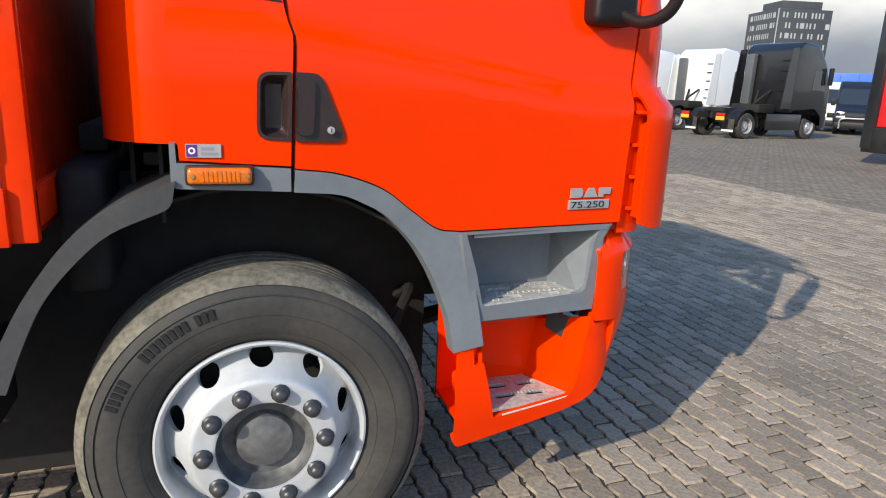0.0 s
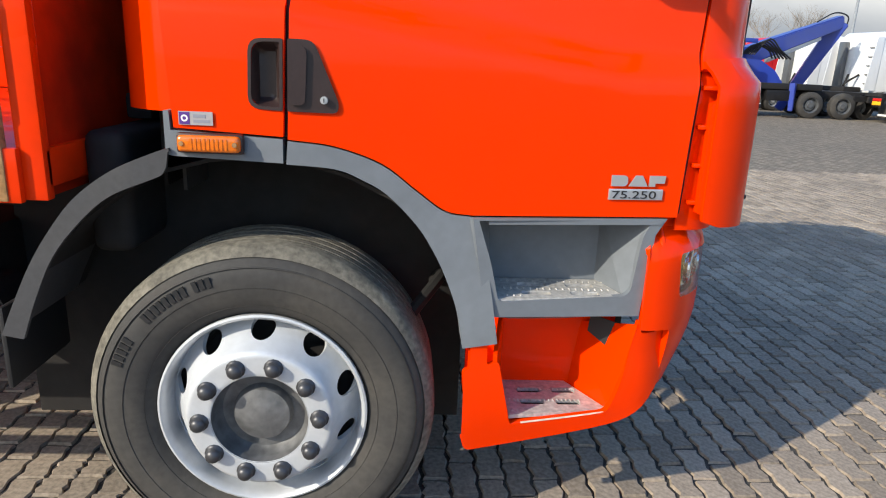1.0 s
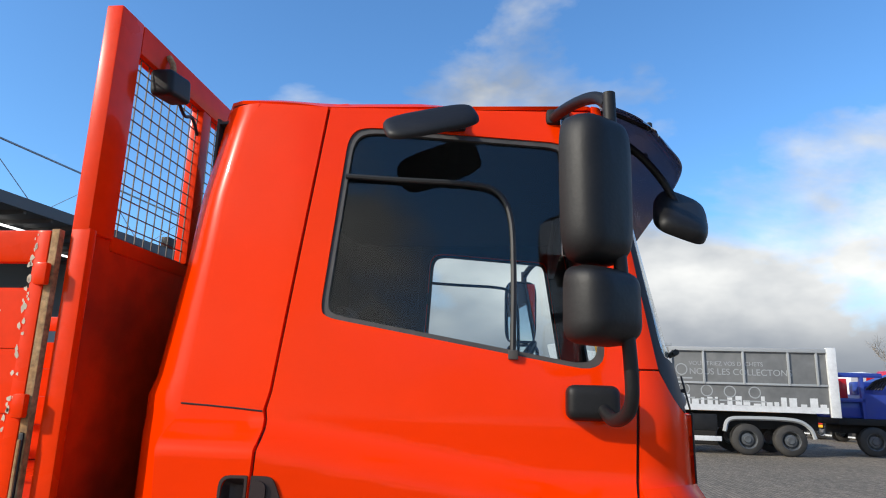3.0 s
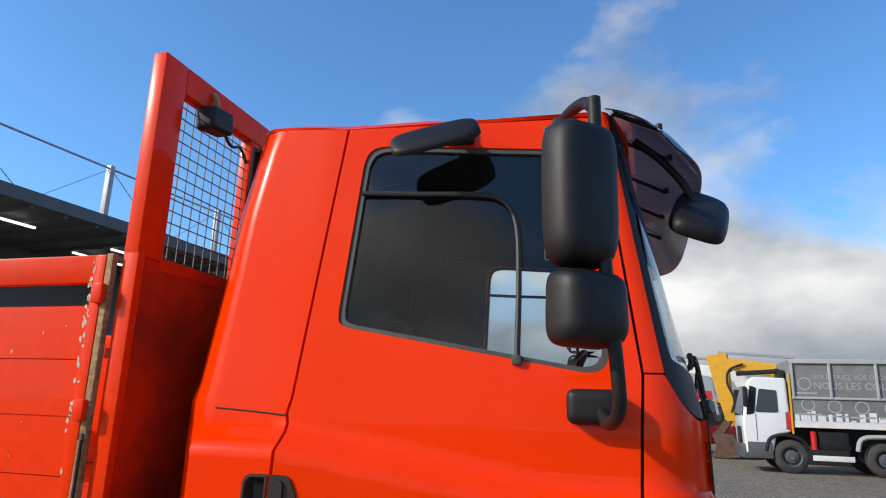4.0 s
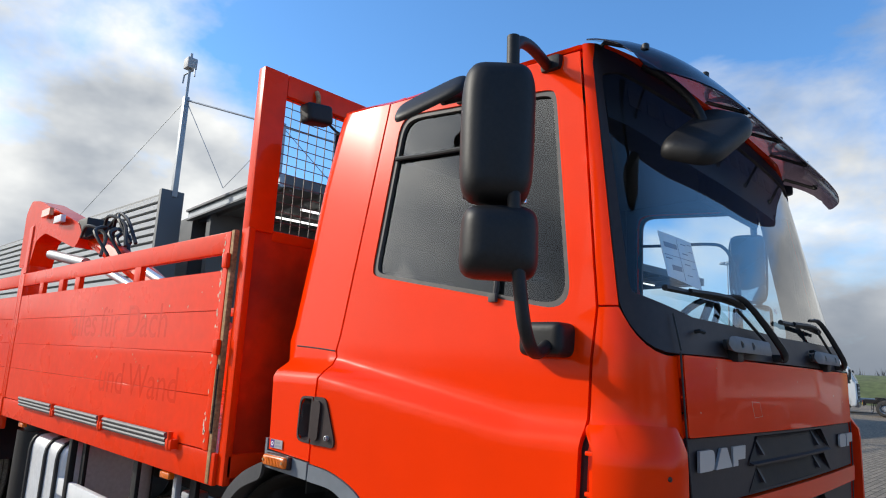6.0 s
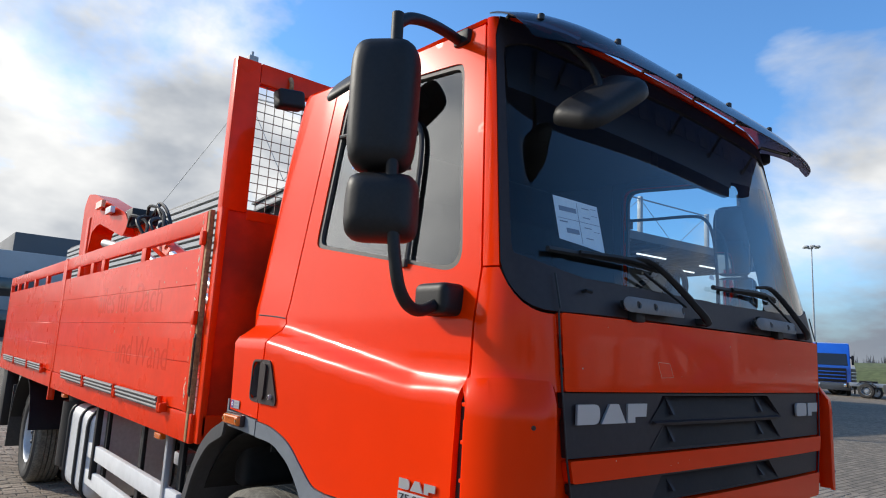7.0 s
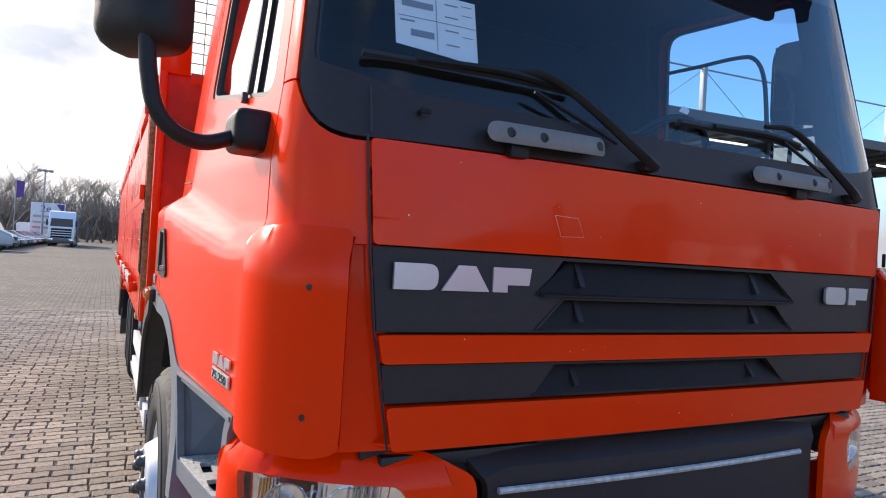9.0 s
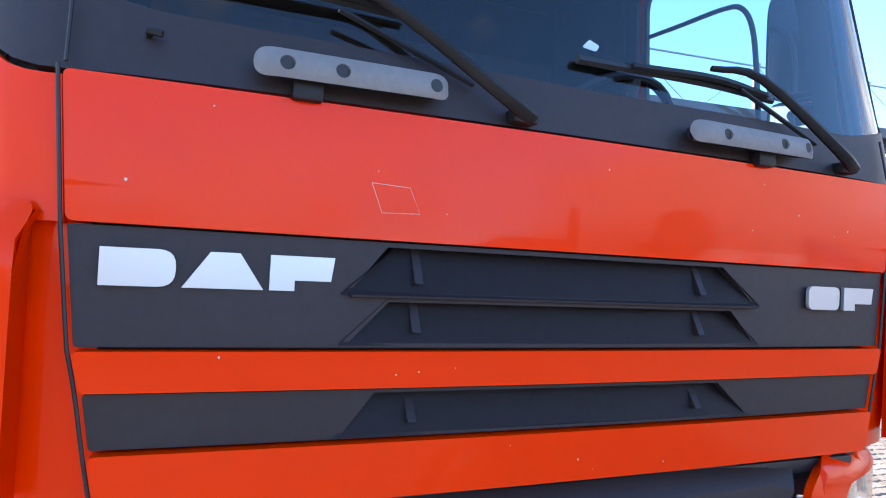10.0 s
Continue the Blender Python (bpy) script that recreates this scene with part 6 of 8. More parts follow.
# ---- the yard around ----
M["hedge"] = surface("bare_twigs", (0.27, 0.225, 0.185), 0.95, grain=0.3, grain_size=3)
M["bark"] = surface("grey_bark", (0.12, 0.10, 0.085), 0.9, grain=0.3, grain_size=6, bump=0.5)
M["grass"] = surface("meadow_grass", (0.085, 0.105, 0.035), 0.95, grain=0.3, grain_size=1.5, stain=0.6, stain_size=0.15, stain_colour=(0.13, 0.135, 0.055))
M["vwhite"] = surface("white_vehicle_paint", (0.78, 0.79, 0.79), 0.3, coat=0.5, stain=0.15, stain_size=1.0, stain_colour=(0.6, 0.6, 0.58))
M["vblack"] = surface("black_vehicle_paint", (0.012, 0.012, 0.014), 0.28, coat=0.6, stain=0.2, stain_size=1.0, stain_colour=(0.03, 0.03, 0.03))
M["vred"] = surface("red_vehicle_paint", (0.62, 0.015, 0.018), 0.35, coat=0.4, stain=0.2)
M["vblue"] = surface("blue_vehicle_paint", (0.015, 0.045, 0.32), 0.4, coat=0.3, stain=0.3, stain_size=2, stain_colour=(0.05, 0.07, 0.2))
M["vbright"] = surface("bright_blue_paint", (0.01, 0.11, 0.52), 0.35, coat=0.4, stain=0.2)
M["vyellow"] = surface("yellow_machine_paint", (0.72, 0.36, 0.012), 0.45, coat=0.2, stain=0.35, stain_size=3, stain_colour=(0.35, 0.2, 0.05))
M["vgrey"] = surface("grey_vehicle_paint", (0.09, 0.095, 0.10), 0.35, coat=0.4, stain=0.2)
M["vsilver"] = surface("silver_vehicle_paint", (0.42, 0.43, 0.44), 0.35, metal=0.3, coat=0.4)
M["farglass"] = surface("dark_vehicle_glass", (0.02, 0.025, 0.03), 0.06, coat=0.5)
M["taillight"] = surface("red_tail_lens", (0.6, 0.02, 0.015), 0.3)
M["plate"] = surface("yellow_marker_board", (0.85, 0.42, 0.02), 0.5)
M["tarp"] = surface("grey_container_tarp", (0.17, 0.17, 0.165), 0.75, grain=0.12, grain_size=4, stain=0.4, stain_size=1.5, stain_colour=(0.26, 0.26, 0.25), bump=0.3)
M["clad"] = surface("dark_grey_cladding", (0.10, 0.105, 0.11), 0.6, grain=0.05, grain_size=0.4, stain=0.25, stain_size=0.2)
M["cladlight"] = surface("light_grey_cladding", (0.40, 0.41, 0.41), 0.6, grain=0.04, grain_size=0.5, stain=0.3, stain_size=0.12, stain_colour=(0.3, 0.31, 0.31))
M["galv"] = surface("galvanised_steel", (0.33, 0.35, 0.37), 0.5, metal=0.4, grain=0.1, grain_size=3)
M["soffit"] = surface("ribbed_steel_soffit", (0.13, 0.125, 0.12), 0.7, grain=0.1, grain_size=1)
M["rustgrab"] = surface("rusty_grab_steel", (0.12, 0.06, 0.035), 0.7, grain=0.4, grain_size=12, stain=0.6, stain_size=3, stain_colour=(0.05, 0.035, 0.03), bump=0.4)
M["office"] = surface("dark_office_panels", (0.055, 0.058, 0.063), 0.5, grain=0.08, grain_size=0.5, stain=0.2, stain_size=0.1)
M["ledwhite"] = bpy.data.materials.new("lit_tube")
M["ledwhite"].use_nodes = True
M["ledwhite"].node_tree.nodes["Principled BSDF"].inputs["Emission Color"].default_value = (1, 1, 1, 1)
M["ledwhite"].node_tree.nodes["Principled BSDF"].inputs["Emission Strength"].default_value = 1.6


def far_wheel(parent, x, y, r=0.5, w=0.3, rim=None):
    """A road wheel on the flank y (outer face), with tyre and rim."""
    wheel = new("wheel")
    wheel.parent = parent
    s = 1 if y > 0 else -1
    bm = bmesh.new()
    add_lathe(bm, [(r * 0.56, y - s * w * 0.15), (r * 0.62, y), (r * 0.9, y - s * 0.01), (r, y - s * w * 0.15), (r, y - s * w * 0.9), (r * 0.6, y - s * w)], 28, False, Matrix.Translation((x, 0, r)))
    bmesh.ops.recalc_face_normals(bm, faces=bm.faces)
    part("tyre", bm, M["rubber"], wheel)
    bm = bmesh.new()
    add_lathe(bm, [(0.0, y - s * w * 0.10), (r * 0.2, y - s * w * 0.08), (r * 0.24, y - s * w * 0.2), (r * 0.38, y - s * w * 0.22), (r * 0.44, y - s * w * 0.45), (r * 0.54, y - s * w * 0.5), (r * 0.56, y - s * w * 0.05), (r * 0.6, y - s * w * 0.02)], 24, False, Matrix.Translation((x, 0, r)))
    bmesh.ops.recalc_face_normals(bm, faces=bm.faces)
    part("rim", bm, rim or M["rim"], wheel)
    return wheel


def profile_solid(outline, half, bevel=0.05):
    """A body drawn in side view (x, z), spread over its width and rounded."""
    bm = prism(outline, lambda x, z: (x, -half, z), lambda x, z: (x, half, z))
    if bevel:
        es = [e for e in bm.edges if abs(abs(e.verts[0].co.y) - half) < 1e-6 and abs(e.verts[0].co.y - e.verts[1].co.y) < 1e-6]
        bmesh.ops.bevel(bm, geom=es, offset=bevel, segments=3, affect="EDGES", profile=0.6)
    return bm


def beam(a, b, w0, w1, h0, h1):
    bm = bmesh.new()
    a, b = Vector(a), Vector(b)
    d = (b - a).normalized()
    side = Vector((-d.y, d.x, 0)).normalized()
    upv = side.cross(d) * -1 if side.cross(d).z < 0 else side.cross(d)
    ends = []
    for p, w, h in ((a, w0, h0), (b, w1, h1)):
        ends.append([bm.verts.new(p + side * sx * w / 2 + upv * sz * h / 2) for sx, sz in ((-1, -1), (1, -1), (1, 1), (-1, 1))])
    for i in range(4):
        bm.faces.new((ends[0][i], ends[0][(i + 1) % 4], ends[1][(i + 1) % 4], ends[1][i]))
    bm.faces.new(ends[0][::-1])
    bm.faces.new(ends[1])
    bmesh.ops.recalc_face_normals(bm, faces=bm.faces)
    bmesh.ops.bevel(bm, geom=bm.edges, offset=min(w0, w1, h0, h1) * 0.12, segments=2, affect="EDGES")
    return bm


def tractor(at, turn, paint, label, lamp=True, group=""):
    """A road tractor, rear axle at the origin, heading +x."""
    t = thing("tractor_unit", label, "truck", group, (*at, 0), turn)
    for y in (-0.38, 0.38):
        part("chassis_rail", box((-1.1, y - 0.05, 0.75), (3.6, y + 0.05, 1.0), 0.01, 1), M["dark"], t)
    for x in (0.0, 3.75):
        for y in (-1.22, 1.22):
            far_wheel(t, x, y, 0.5, 0.55 if x == 0 else 0.32, M["vsilver"])
    cab = part("cab", profile_solid(rounded([(2.35, 1.05), (2.35, 3.55), (2.7, 3.85), (3.7, 3.75), (4.35, 3.0), (4.75, 2.1), (4.8, 1.0), (4.75, 0.45), (4.35, 0.42), (4.3, 0.9), (3.9, 1.15), (3.4, 1.1)], 0.12, 3), 1.22, 0.10), paint, t)
    for y in (-1.225, 1.225):
        part("side_window", prism(rounded([(3.55, 2.0), (4.45, 1.95), (4.25, 2.75), (3.6, 2.8)], 0.06, 3), lambda x, z, y=y: (x, y - 0.004, z), lambda x, z, y=y: (x, y + 0.006, z)), M["farglass"], cab)
        part("fairing", prism(rounded([(1.75, 1.2), (2.38, 1.2), (2.38, 3.6), (2.0, 3.55)], 0.05, 3), lambda x, z, y=y: (x, y - 0.02, z), lambda x, z, y=y: (x, y + 0.005, z)), paint, cab)
        part("side_skirt", box((1.0, y - 0.05, 0.35), (3.1, y + 0.01, 1.0), 0.04), paint if paint is M["vblack"] else M["vgrey"], t)
        arc = [(0.62 * math.cos(radians(a)), 0.5 + 0.62 * math.sin(radians(a))) for a in range(-5, 186, 12)]
        bm = bmesh.new()
        for a, b in zip(arc, arc[1:]):
            bm.faces.new([bm.verts.new(p) for p in ((a[0], y, a[1]), (b[0], y, b[1]), (b[0], y * 0.55, b[1]), (a[0], y * 0.55, a[1]))])
        bmesh.ops.remove_doubles(bm, verts=bm.verts, dist=0.001)
        bmesh.ops.solidify(bm, geom=bm.faces, thickness=0.02)
        part("mudguard", bm, M["black"], t)
        part("mirror", box((4.35, y * 1.12 - 0.08, 2.2), (4.5, y * 1.12 + 0.08, 2.9), 0.05, 2), M["black"], cab)
        bm = box((-1.16, y * 0.72 - 0.22, 0.62), (-1.08, y * 0.72 + 0.22, 0.98), 0.02)
        lampbox = part("tail_lamp", bm, M["black"], t)
        part("red_lens", box((-1.175, y * 0.72 - 0.2, 0.86), (-1.155, y * 0.72 + 0.2, 0.96), 0.008), M["taillight"], lampbox)
        part("marker_board", box((-1.175, y * 0.72 - 0.2, 0.70), (-1.155, y * 0.72 + 0.2, 0.84), 0.004), M["plate"], lampbox)
        part("mud_flap", box((-0.72, y * 0.75 - 0.28, 0.22), (-0.70, y * 0.75 + 0.28, 0.75), 0.006), M["rubber"], t)
        part("flap_band", box((-0.74, y * 0.75 - 0.27, 0.26), (-0.722, y * 0.75 + 0.27, 0.34), 0.004), M["white"], t)
    part("windscreen", prism([(-1.05, 2.15), (1.05, 2.15), (1.0, 3.0), (-1.0, 3.0)], lambda y, z: (table_at(z, [(2.1, 4.765), (3.0, 4.362)]), y, z), lambda y, z: (table_at(z, [(2.1, 4.74), (3.0, 4.34)]), y, z)), M["farglass"], cab)
    part("front_grille", box((4.77, -0.95, 0.95), (4.83, 0.95, 1.95), 0.02), M["black"], cab)
    for z in (1.15, 1.4, 1.65):
        part("grille_bar", box((4.82, -0.9, z), (4.845, 0.9, z + 0.08), 0.005), paint, cab)
    part("front_bumper", box((4.6, -1.2, 0.38), (4.86, 1.2, 0.92), 0.06, 2), M["vgrey"], cab)
    for y in (-0.95, 0.95):
        part("headlamp", box((4.82, y - 0.22, 0.62), (4.88, y + 0.22, 0.85), 0.02), M["reflector"], cab)
    part("coupling_plate", prism(rounded([(-0.55, -0.45), (0.5, -0.35), (0.5, 0.35), (-0.55, 0.45)], 0.2, 4), lambda x, y: (x, y, 1.02), lambda x, y: (x, y, 1.15)), M["dark"], t)
    part("exhaust_pipe", box((2.05, 0.55, 1.0), (2.3, 0.95, 3.4), 0.06, 2), M["vgrey"], t)
    part("air_line", tube(smooth_path([(2.3, -0.3, 1.9), (1.7, -0.2, 1.5), (1.9, 0.1, 1.25), (2.3, 0.3, 1.9)], 5), 0.05, 6), M["dark"], t)
    part("gear_box", box((1.2, -0.7, 1.0), (2.2, 0.7, 1.35), 0.08), M["dark"], t)
    for z in (1.5, 1.9, 2.3, 2.7, 3.1):
        part("ladder_rung", box((2.28, -0.95, z), (2.36, -0.62, z + 0.03), 0), M["black"], t)
    return t


tractor((19.0, 19.3), 9, M["vblack"], "black road tractor with a high cab", group="parked tractors")
tractor((19.6, 24.4), 12, M["vwhite"], "white road tractor seen from behind", group="parked tractors")
tractor((18.6, 28.0), 12, M["vwhite"], "white road tractor seen from behind", group="parked tractors")
tractor((18.0, 31.6), 12, M["vwhite"], "white road tractor with a grey exhaust", group="parked tractors")
tractor((17.4, 35.2), 12, M["vred"], "red road tractor among white ones", group="parked tractors")
tractor((16.6, 38.8), 12, M["vwhite"], "white road tractor in a parked row", group="parked tractors")
tractor((15.8, 42.4), 12, M["vwhite"], "white road tractor in a parked row", group="parked tractors")
# a row further ahead, seen mirrored in the glossy front
for k, (col, lab) in enumerate(((M["vwhite"], "white road tractor facing the yard"), (M["vred"], "red road tractor facing the yard"), (M["vwhite"], "white road tractor facing the yard"), (M["vgrey"], "grey road tractor facing the yard"), (M["vwhite"], "white road tractor facing the yard"))):
    tractor((36.0 - 1.2 * k, -3.0 - 4.4 * k), 184, col, lab, group="facing tractors")


def van(at, turn, paint, label):
    t = thing("van", label, "van", "parked vans", (*at, 0), turn)
    body = part("body", profile_solid(rounded([(-2.9, 0.4), (-2.95, 2.45), (-2.7, 2.65), (1.0, 2.65), (1.6, 2.3), (2.05, 1.45), (2.75, 1.15), (2.9, 0.85), (2.88, 0.35)], 0.12, 3), 1.0, 0.14), paint, t)
    part("windscreen", prism([(-0.85, 1.48), (0.85, 1.48), (0.78, 2.25), (-0.78, 2.25)], lambda y, z: (table_at(z, [(1.45, 2.065), (2.3, 1.62)]), y, z), lambda y, z: (table_at(z, [(1.45, 2.03), (2.3, 1.58)]), y, z)), M["farglass"], body)
    for y in (-1.0, 1.0):
        part("side_window", prism([(0.5, 1.5), (1.75, 1.45), (1.4, 2.15), (0.55, 2.2)], lambda x, z, y=y: (x, y - 0.004, z), lambda x, z, y=y: (x, y + 0.004, z)), M["farglass"], body)
        part("headlamp", box((2.72, y * 0.72 - 0.2, 0.88), (2.87, y * 0.72 + 0.2, 1.12), 0.05, 2), M["reflector"], body)
        part("mirror", box((1.75, y * 1.14 - 0.1, 1.4), (1.9, y * 1.14 + 0.1, 1.75), 0.04), M["black"], body)
        for x in (-1.9, 1.9):
            far_wheel(t, x, y * 0.98, 0.36, 0.24, M["vsilver"])
    part("bumper", box((2.6, -0.95, 0.3), (2.95, 0.95, 0.62), 0.08, 2), M["black"], t)
    part("grille", box((2.84, -0.5, 0.75), (2.91, 0.5, 1.02), 0.03), M["black"], t)
    return t


van((32.8, 26.2), 222, M["vwhite"], "white high-roof van facing the yard")
v = van((31.5, 23.8), 220, M["vblack"], "black high-roof van with a bull bar")
part("bull_bar", tube(smooth_path([(3.0, -0.7, 0.3), (3.05, -0.65, 0.75), (3.05, 0, 0.8), (3.05, 0.65, 0.75), (3.0, 0.7, 0.3)], 5), 0.04, 8), M["chrome"], v)
van((36.5, 25.5), 222, M["vwhite"], "white high-roof van facing the yard")


def box_trailer(at, turn, length, paint, label, top=3.9, foot=1.1):
    t = thing("box_trailer", label, "trailer", "", (*at, 0), turn)
    body = part("box_body", box((0, -1.25, foot), (length, 1.25, top), 0.05, 2), paint, t)
    for k in range(int(length / 1.2)):
        for y in (-1.255, 1.255):
            part("side_rib", box((0.4 + 1.2 * k, y - 0.02, foot + 0.1), (0.46 + 1.2 * k, y + 0.02, top - 0.1), 0.006, 1), paint, body)
    part("underframe", box((0.2, -0.6, 0.8), (length - 0.2, 0.6, foot), 0.02), M["dark"], t)
    for x in (length * 0.62, length * 0.62 + 1.3, length * 0.62 + 2.6):
        for y in (-1.22, 1.22):
            far_wheel(t, x, y, 0.5, 0.38)
    part("bumper_bar", box((-0.05, -1.2, 0.45), (0.15, 1.2, 0.62), 0.02), M["black"], t)
    return t


rt = box_trailer((16.0, 8.9), 12, 9.0, M["vred"], "red box trailer with a black front corner", 3.0, 0.95)
part("corner_post", box((-0.12, 1.0, 0.4), (0.25, 1.28, 3.9), 0.03), M["vblack"], rt)
part("flap", box((-0.1, 0.6, 0.3), (0.1, 1.25, 0.95), 0.03), M["black"], rt)
part("marker", box((-0.06, 1.23, 0.45), (0.06, 1.3, 0.62), 0.01), M["white"], rt)
box_trailer((40.0, 40.0), -42, 13.0, M["vbright"], "blue box trailer behind the vans", 3.7, 1.2)
box_trailer((46.0, 33.0), -42, 13.0, M["vyellow"], "yellow box trailer behind the vans", 3.7, 1.2)

# grey tipper with lettered container
tip = thing("tipper_truck", "tipper truck with a grey lettered container and white skyline print", "truck", "", (-0.68, 21.9, 0), 0)
body = part("container", box((6.1, -1.15, 1.42), (11.35, 1.2, 3.55), 0.03), M["tarp"], tip)
part("skyline_band", box((6.12, -1.157, 1.42), (11.15, -1.14, 1.62), 0), M["white"], body)
rng = random.Random(3)
x = 6.15
bm = bmesh.new()
while x < 11.0:
    w, h = rng.uniform(0.08, 0.25), rng.uniform(0.04, 0.32)
    add_box(bm, (x, -1.157, 1.60), (x + w, -1.142, 1.62 + h))
    x += w + rng.uniform(0.0, 0.12)
part("skyline_print", bm, M["white"], body, smooth=0)
for x0 in (6.12, 7.2, 8.5, 9.95, 10.85):
    part("frame_post", box((x0, -1.21, 2.3), (x0 + 0.07, -1.14, 3.5), 0.01), M["cladlight"], body)
part("end_post", box((11.2, -1.24, 1.30), (11.5, -1.1, 3.6), 0.02), M["white"], body)
part("frame_rail", box((6.1, -1.22, 3.42), (11.4, -1.14, 3.56), 0.015), M["cladlight"], body)
part("frame_rail", box((6.1, -1.20, 2.30), (11.3, -1.14, 2.37), 0.01), M["cladlight"], body)
for body_text, x0, z0, size in (("NOUS LES COLLECTONS", 6.75, 2.62, 0.30), ("VOUS TRIEZ VOS DECHETS", 6.75, 2.93, 0.20)):
    bm = text_mesh(body_text, size, 0.002)
    bmesh.ops.transform(bm, matrix=Matrix.Translation((x0, -1.156, z0)) @ Matrix.Rotation(radians(90), 4, "X"), verts=bm.verts)
    tagged(part("lettering", bm, M["cladlight"], body), kind="stuff")
for x0, z0 in ((6.5, 2.78), (6.55, 2.12), (7.3, 2.08), (8.05, 2.06), (8.85, 2.05)):
    bm = bmesh.new()
    add_lathe(bm, [(0.20, -0.002), (0.20, 0.004), (0.165, 0.004), (0.165, -0.002)], 24, True, Matrix.Translation((x0, -1.156, z0)))
    part("printed_ring", bm, M["cladlight"], body)
    part("print_bar", box((x0 - 0.35, -1.157, z0 - 0.32), (x0 + 0.35, -1.15, z0 - 0.27), 0), M["cladlight"], body)
for x0 in (8.55, 9.92):
    far_wheel(tip, x0, -1.12, 0.51, 0.35, M["vgrey"])
    far_wheel(tip, x0, 1.12, 0.51, 0.35, M["vgrey"])
part("chassis_rail", box((4.6, -0.6, 0.85), (11.0, 0.6, 1.4), 0.03), M["dark"], tip)
part("tool_box", box((6.75, -1.12, 0.75), (7.6, -0.6, 1.3), 0.04), M["black"], tip)
part("fire_extinguisher", tube([(6.62, -1.12, 0.75), (6.62, -1.12, 1.3)], 0.09, 10), M["vred"], tip)
part("guard_rail", box((6.55, -1.15, 0.42), (7.7, -1.1, 0.58), 0.01), M["white"], tip)
arc = smooth_path([(7.8, -1.15, 0.75), (7.95, -1.15, 1.12), (8.5, -1.15, 1.2), (10.0, -1.15, 1.18), (10.5, -1.15, 0.95), (10.65, -1.15, 0.6)], 5)
part("wheel_arch", tube(arc, 0.07, 6), M["cladlight"], tip)

# its white day cab, facing away from the container, with a folded crane behind
tcab = part("cab", profile_solid(rounded([(4.42, 0.55), (4.38, 1.5), (4.55, 2.75), (4.75, 2.98), (5.75, 2.95), (5.80, 1.25), (5.35, 1.15), (5.22, 0.6)], 0.08, 3), 1.15, 0.08), M["vwhite"], tip, "white day cab")
for yy in (-1.155, 1.155):
    part("side_window", prism(rounded([(4.78, 1.85), (5.45, 1.85), (5.45, 2.55), (4.92, 2.6)], 0.06, 3), lambda x, z, yy=yy: (x, yy - 0.006, z), lambda x, z, yy=yy: (x, yy + 0.006, z)), M["farglass"], tcab)
    part("window_band", prism(rounded([(4.50, 1.75), (4.74, 1.8), (4.86, 2.62), (4.66, 2.7)], 0.05, 3), lambda x, z, yy=yy: (x, yy - 0.004, z), lambda x, z, yy=yy: (x, yy + 0.004, z)), M["black"], tcab)
    part("mirror", box((4.42, yy * 1.1 - 0.07, 2.0), (4.56, yy * 1.1 + 0.07, 2.65), 0.05, 2), M["black"], tcab)
    part("door_seam", box((4.77, yy - 0.004, 0.95), (4.785, yy + 0.004, 1.8), 0), M["seal"], tcab)
    part("step_panel", box((4.48, yy - 0.02, 0.42), (5.2, yy + 0.01, 0.92), 0.03), M["vgrey"], tcab)
    far_wheel(tip, 5.95, yy, 0.51, 0.33, M["vgrey"])
part("windscreen", prism([(-1.0, 1.75), (1.0, 1.75), (0.95, 2.7), (-0.95, 2.7)], lambda y, z: (table_at(z, [(1.7, 4.38), (2.75, 4.54)]), y, z), lambda y, z: (table_at(z, [(1.7, 4.41), (2.75, 4.57)]), y, z)), M["farglass"], tcab)
part("front_bumper", box((4.34, -1.12, 0.40), (4.6, 1.12, 0.85), 0.06, 2), M["vgrey"], tcab)
part("wheel_arch", tube(smooth_path([(5.22, -1.15, 0.65), (5.38, -1.15, 1.05), (5.82, -1.15, 1.16), (6.3, -1.15, 1.0), (6.42, -1.15, 0.7)], 5), 0.06, 6), M["black"], tip)
for o in tip.children:
    if o.name.startswith("cab"):
        o.matrix_basis = Matrix.Translation((0.22, 0, 0)) @ o.matrix_basis
part("crane_post", box((5.86, -0.5, 1.2), (6.06, 0.2, 3.25), 0.04), M["dark"], tip)
part("crane_arm", tube([(5.95, -0.9, 1.4), (5.92, -0.8, 2.6), (6.0, 0.6, 3.3)], 0.09, 8), M["vgrey"], tip)
part("crane_arm", tube([(4.6, -0.3, 3.12), (5.95, -0.3, 3.22)], 0.08, 8), M["dark"], tip)
part("control_box", box((5.84, -1.15, 1.3), (6.06, -0.8, 1.9), 0.03), M["vred"], tip)
part("ladder", box((6.02, -1.18, 1.2), (6.08, -1.14, 3.1), 0.01), M["vyellow"], tip)

# blue truck with a loader crane beside it
bt = thing("crane_truck", "blue truck cab with a long folded blue loader crane", "truck", "", (-0.5, 0, 0), 0)
part("chassis_rail", box((12.2, 23.0, 0.75), (20.0, 24.2, 1.05), 0.02), M["dark"], bt)
part("subframe", box((12.0, 22.55, 1.05), (16.4, 24.7, 1.28), 0.03), M["dark"], bt)
part("side_box", box((14.2, 22.5, 0.62), (15.3, 22.9, 1.02), 0.05, 2), M["black"], bt)
for x0 in (13.1, 16.0, 17.3):
    w = far_wheel(bt, x0, -1.15, 0.5, 0.3, M["vgrey"])
    w.matrix_basis = Matrix.Translation((0, 23.6, 0))
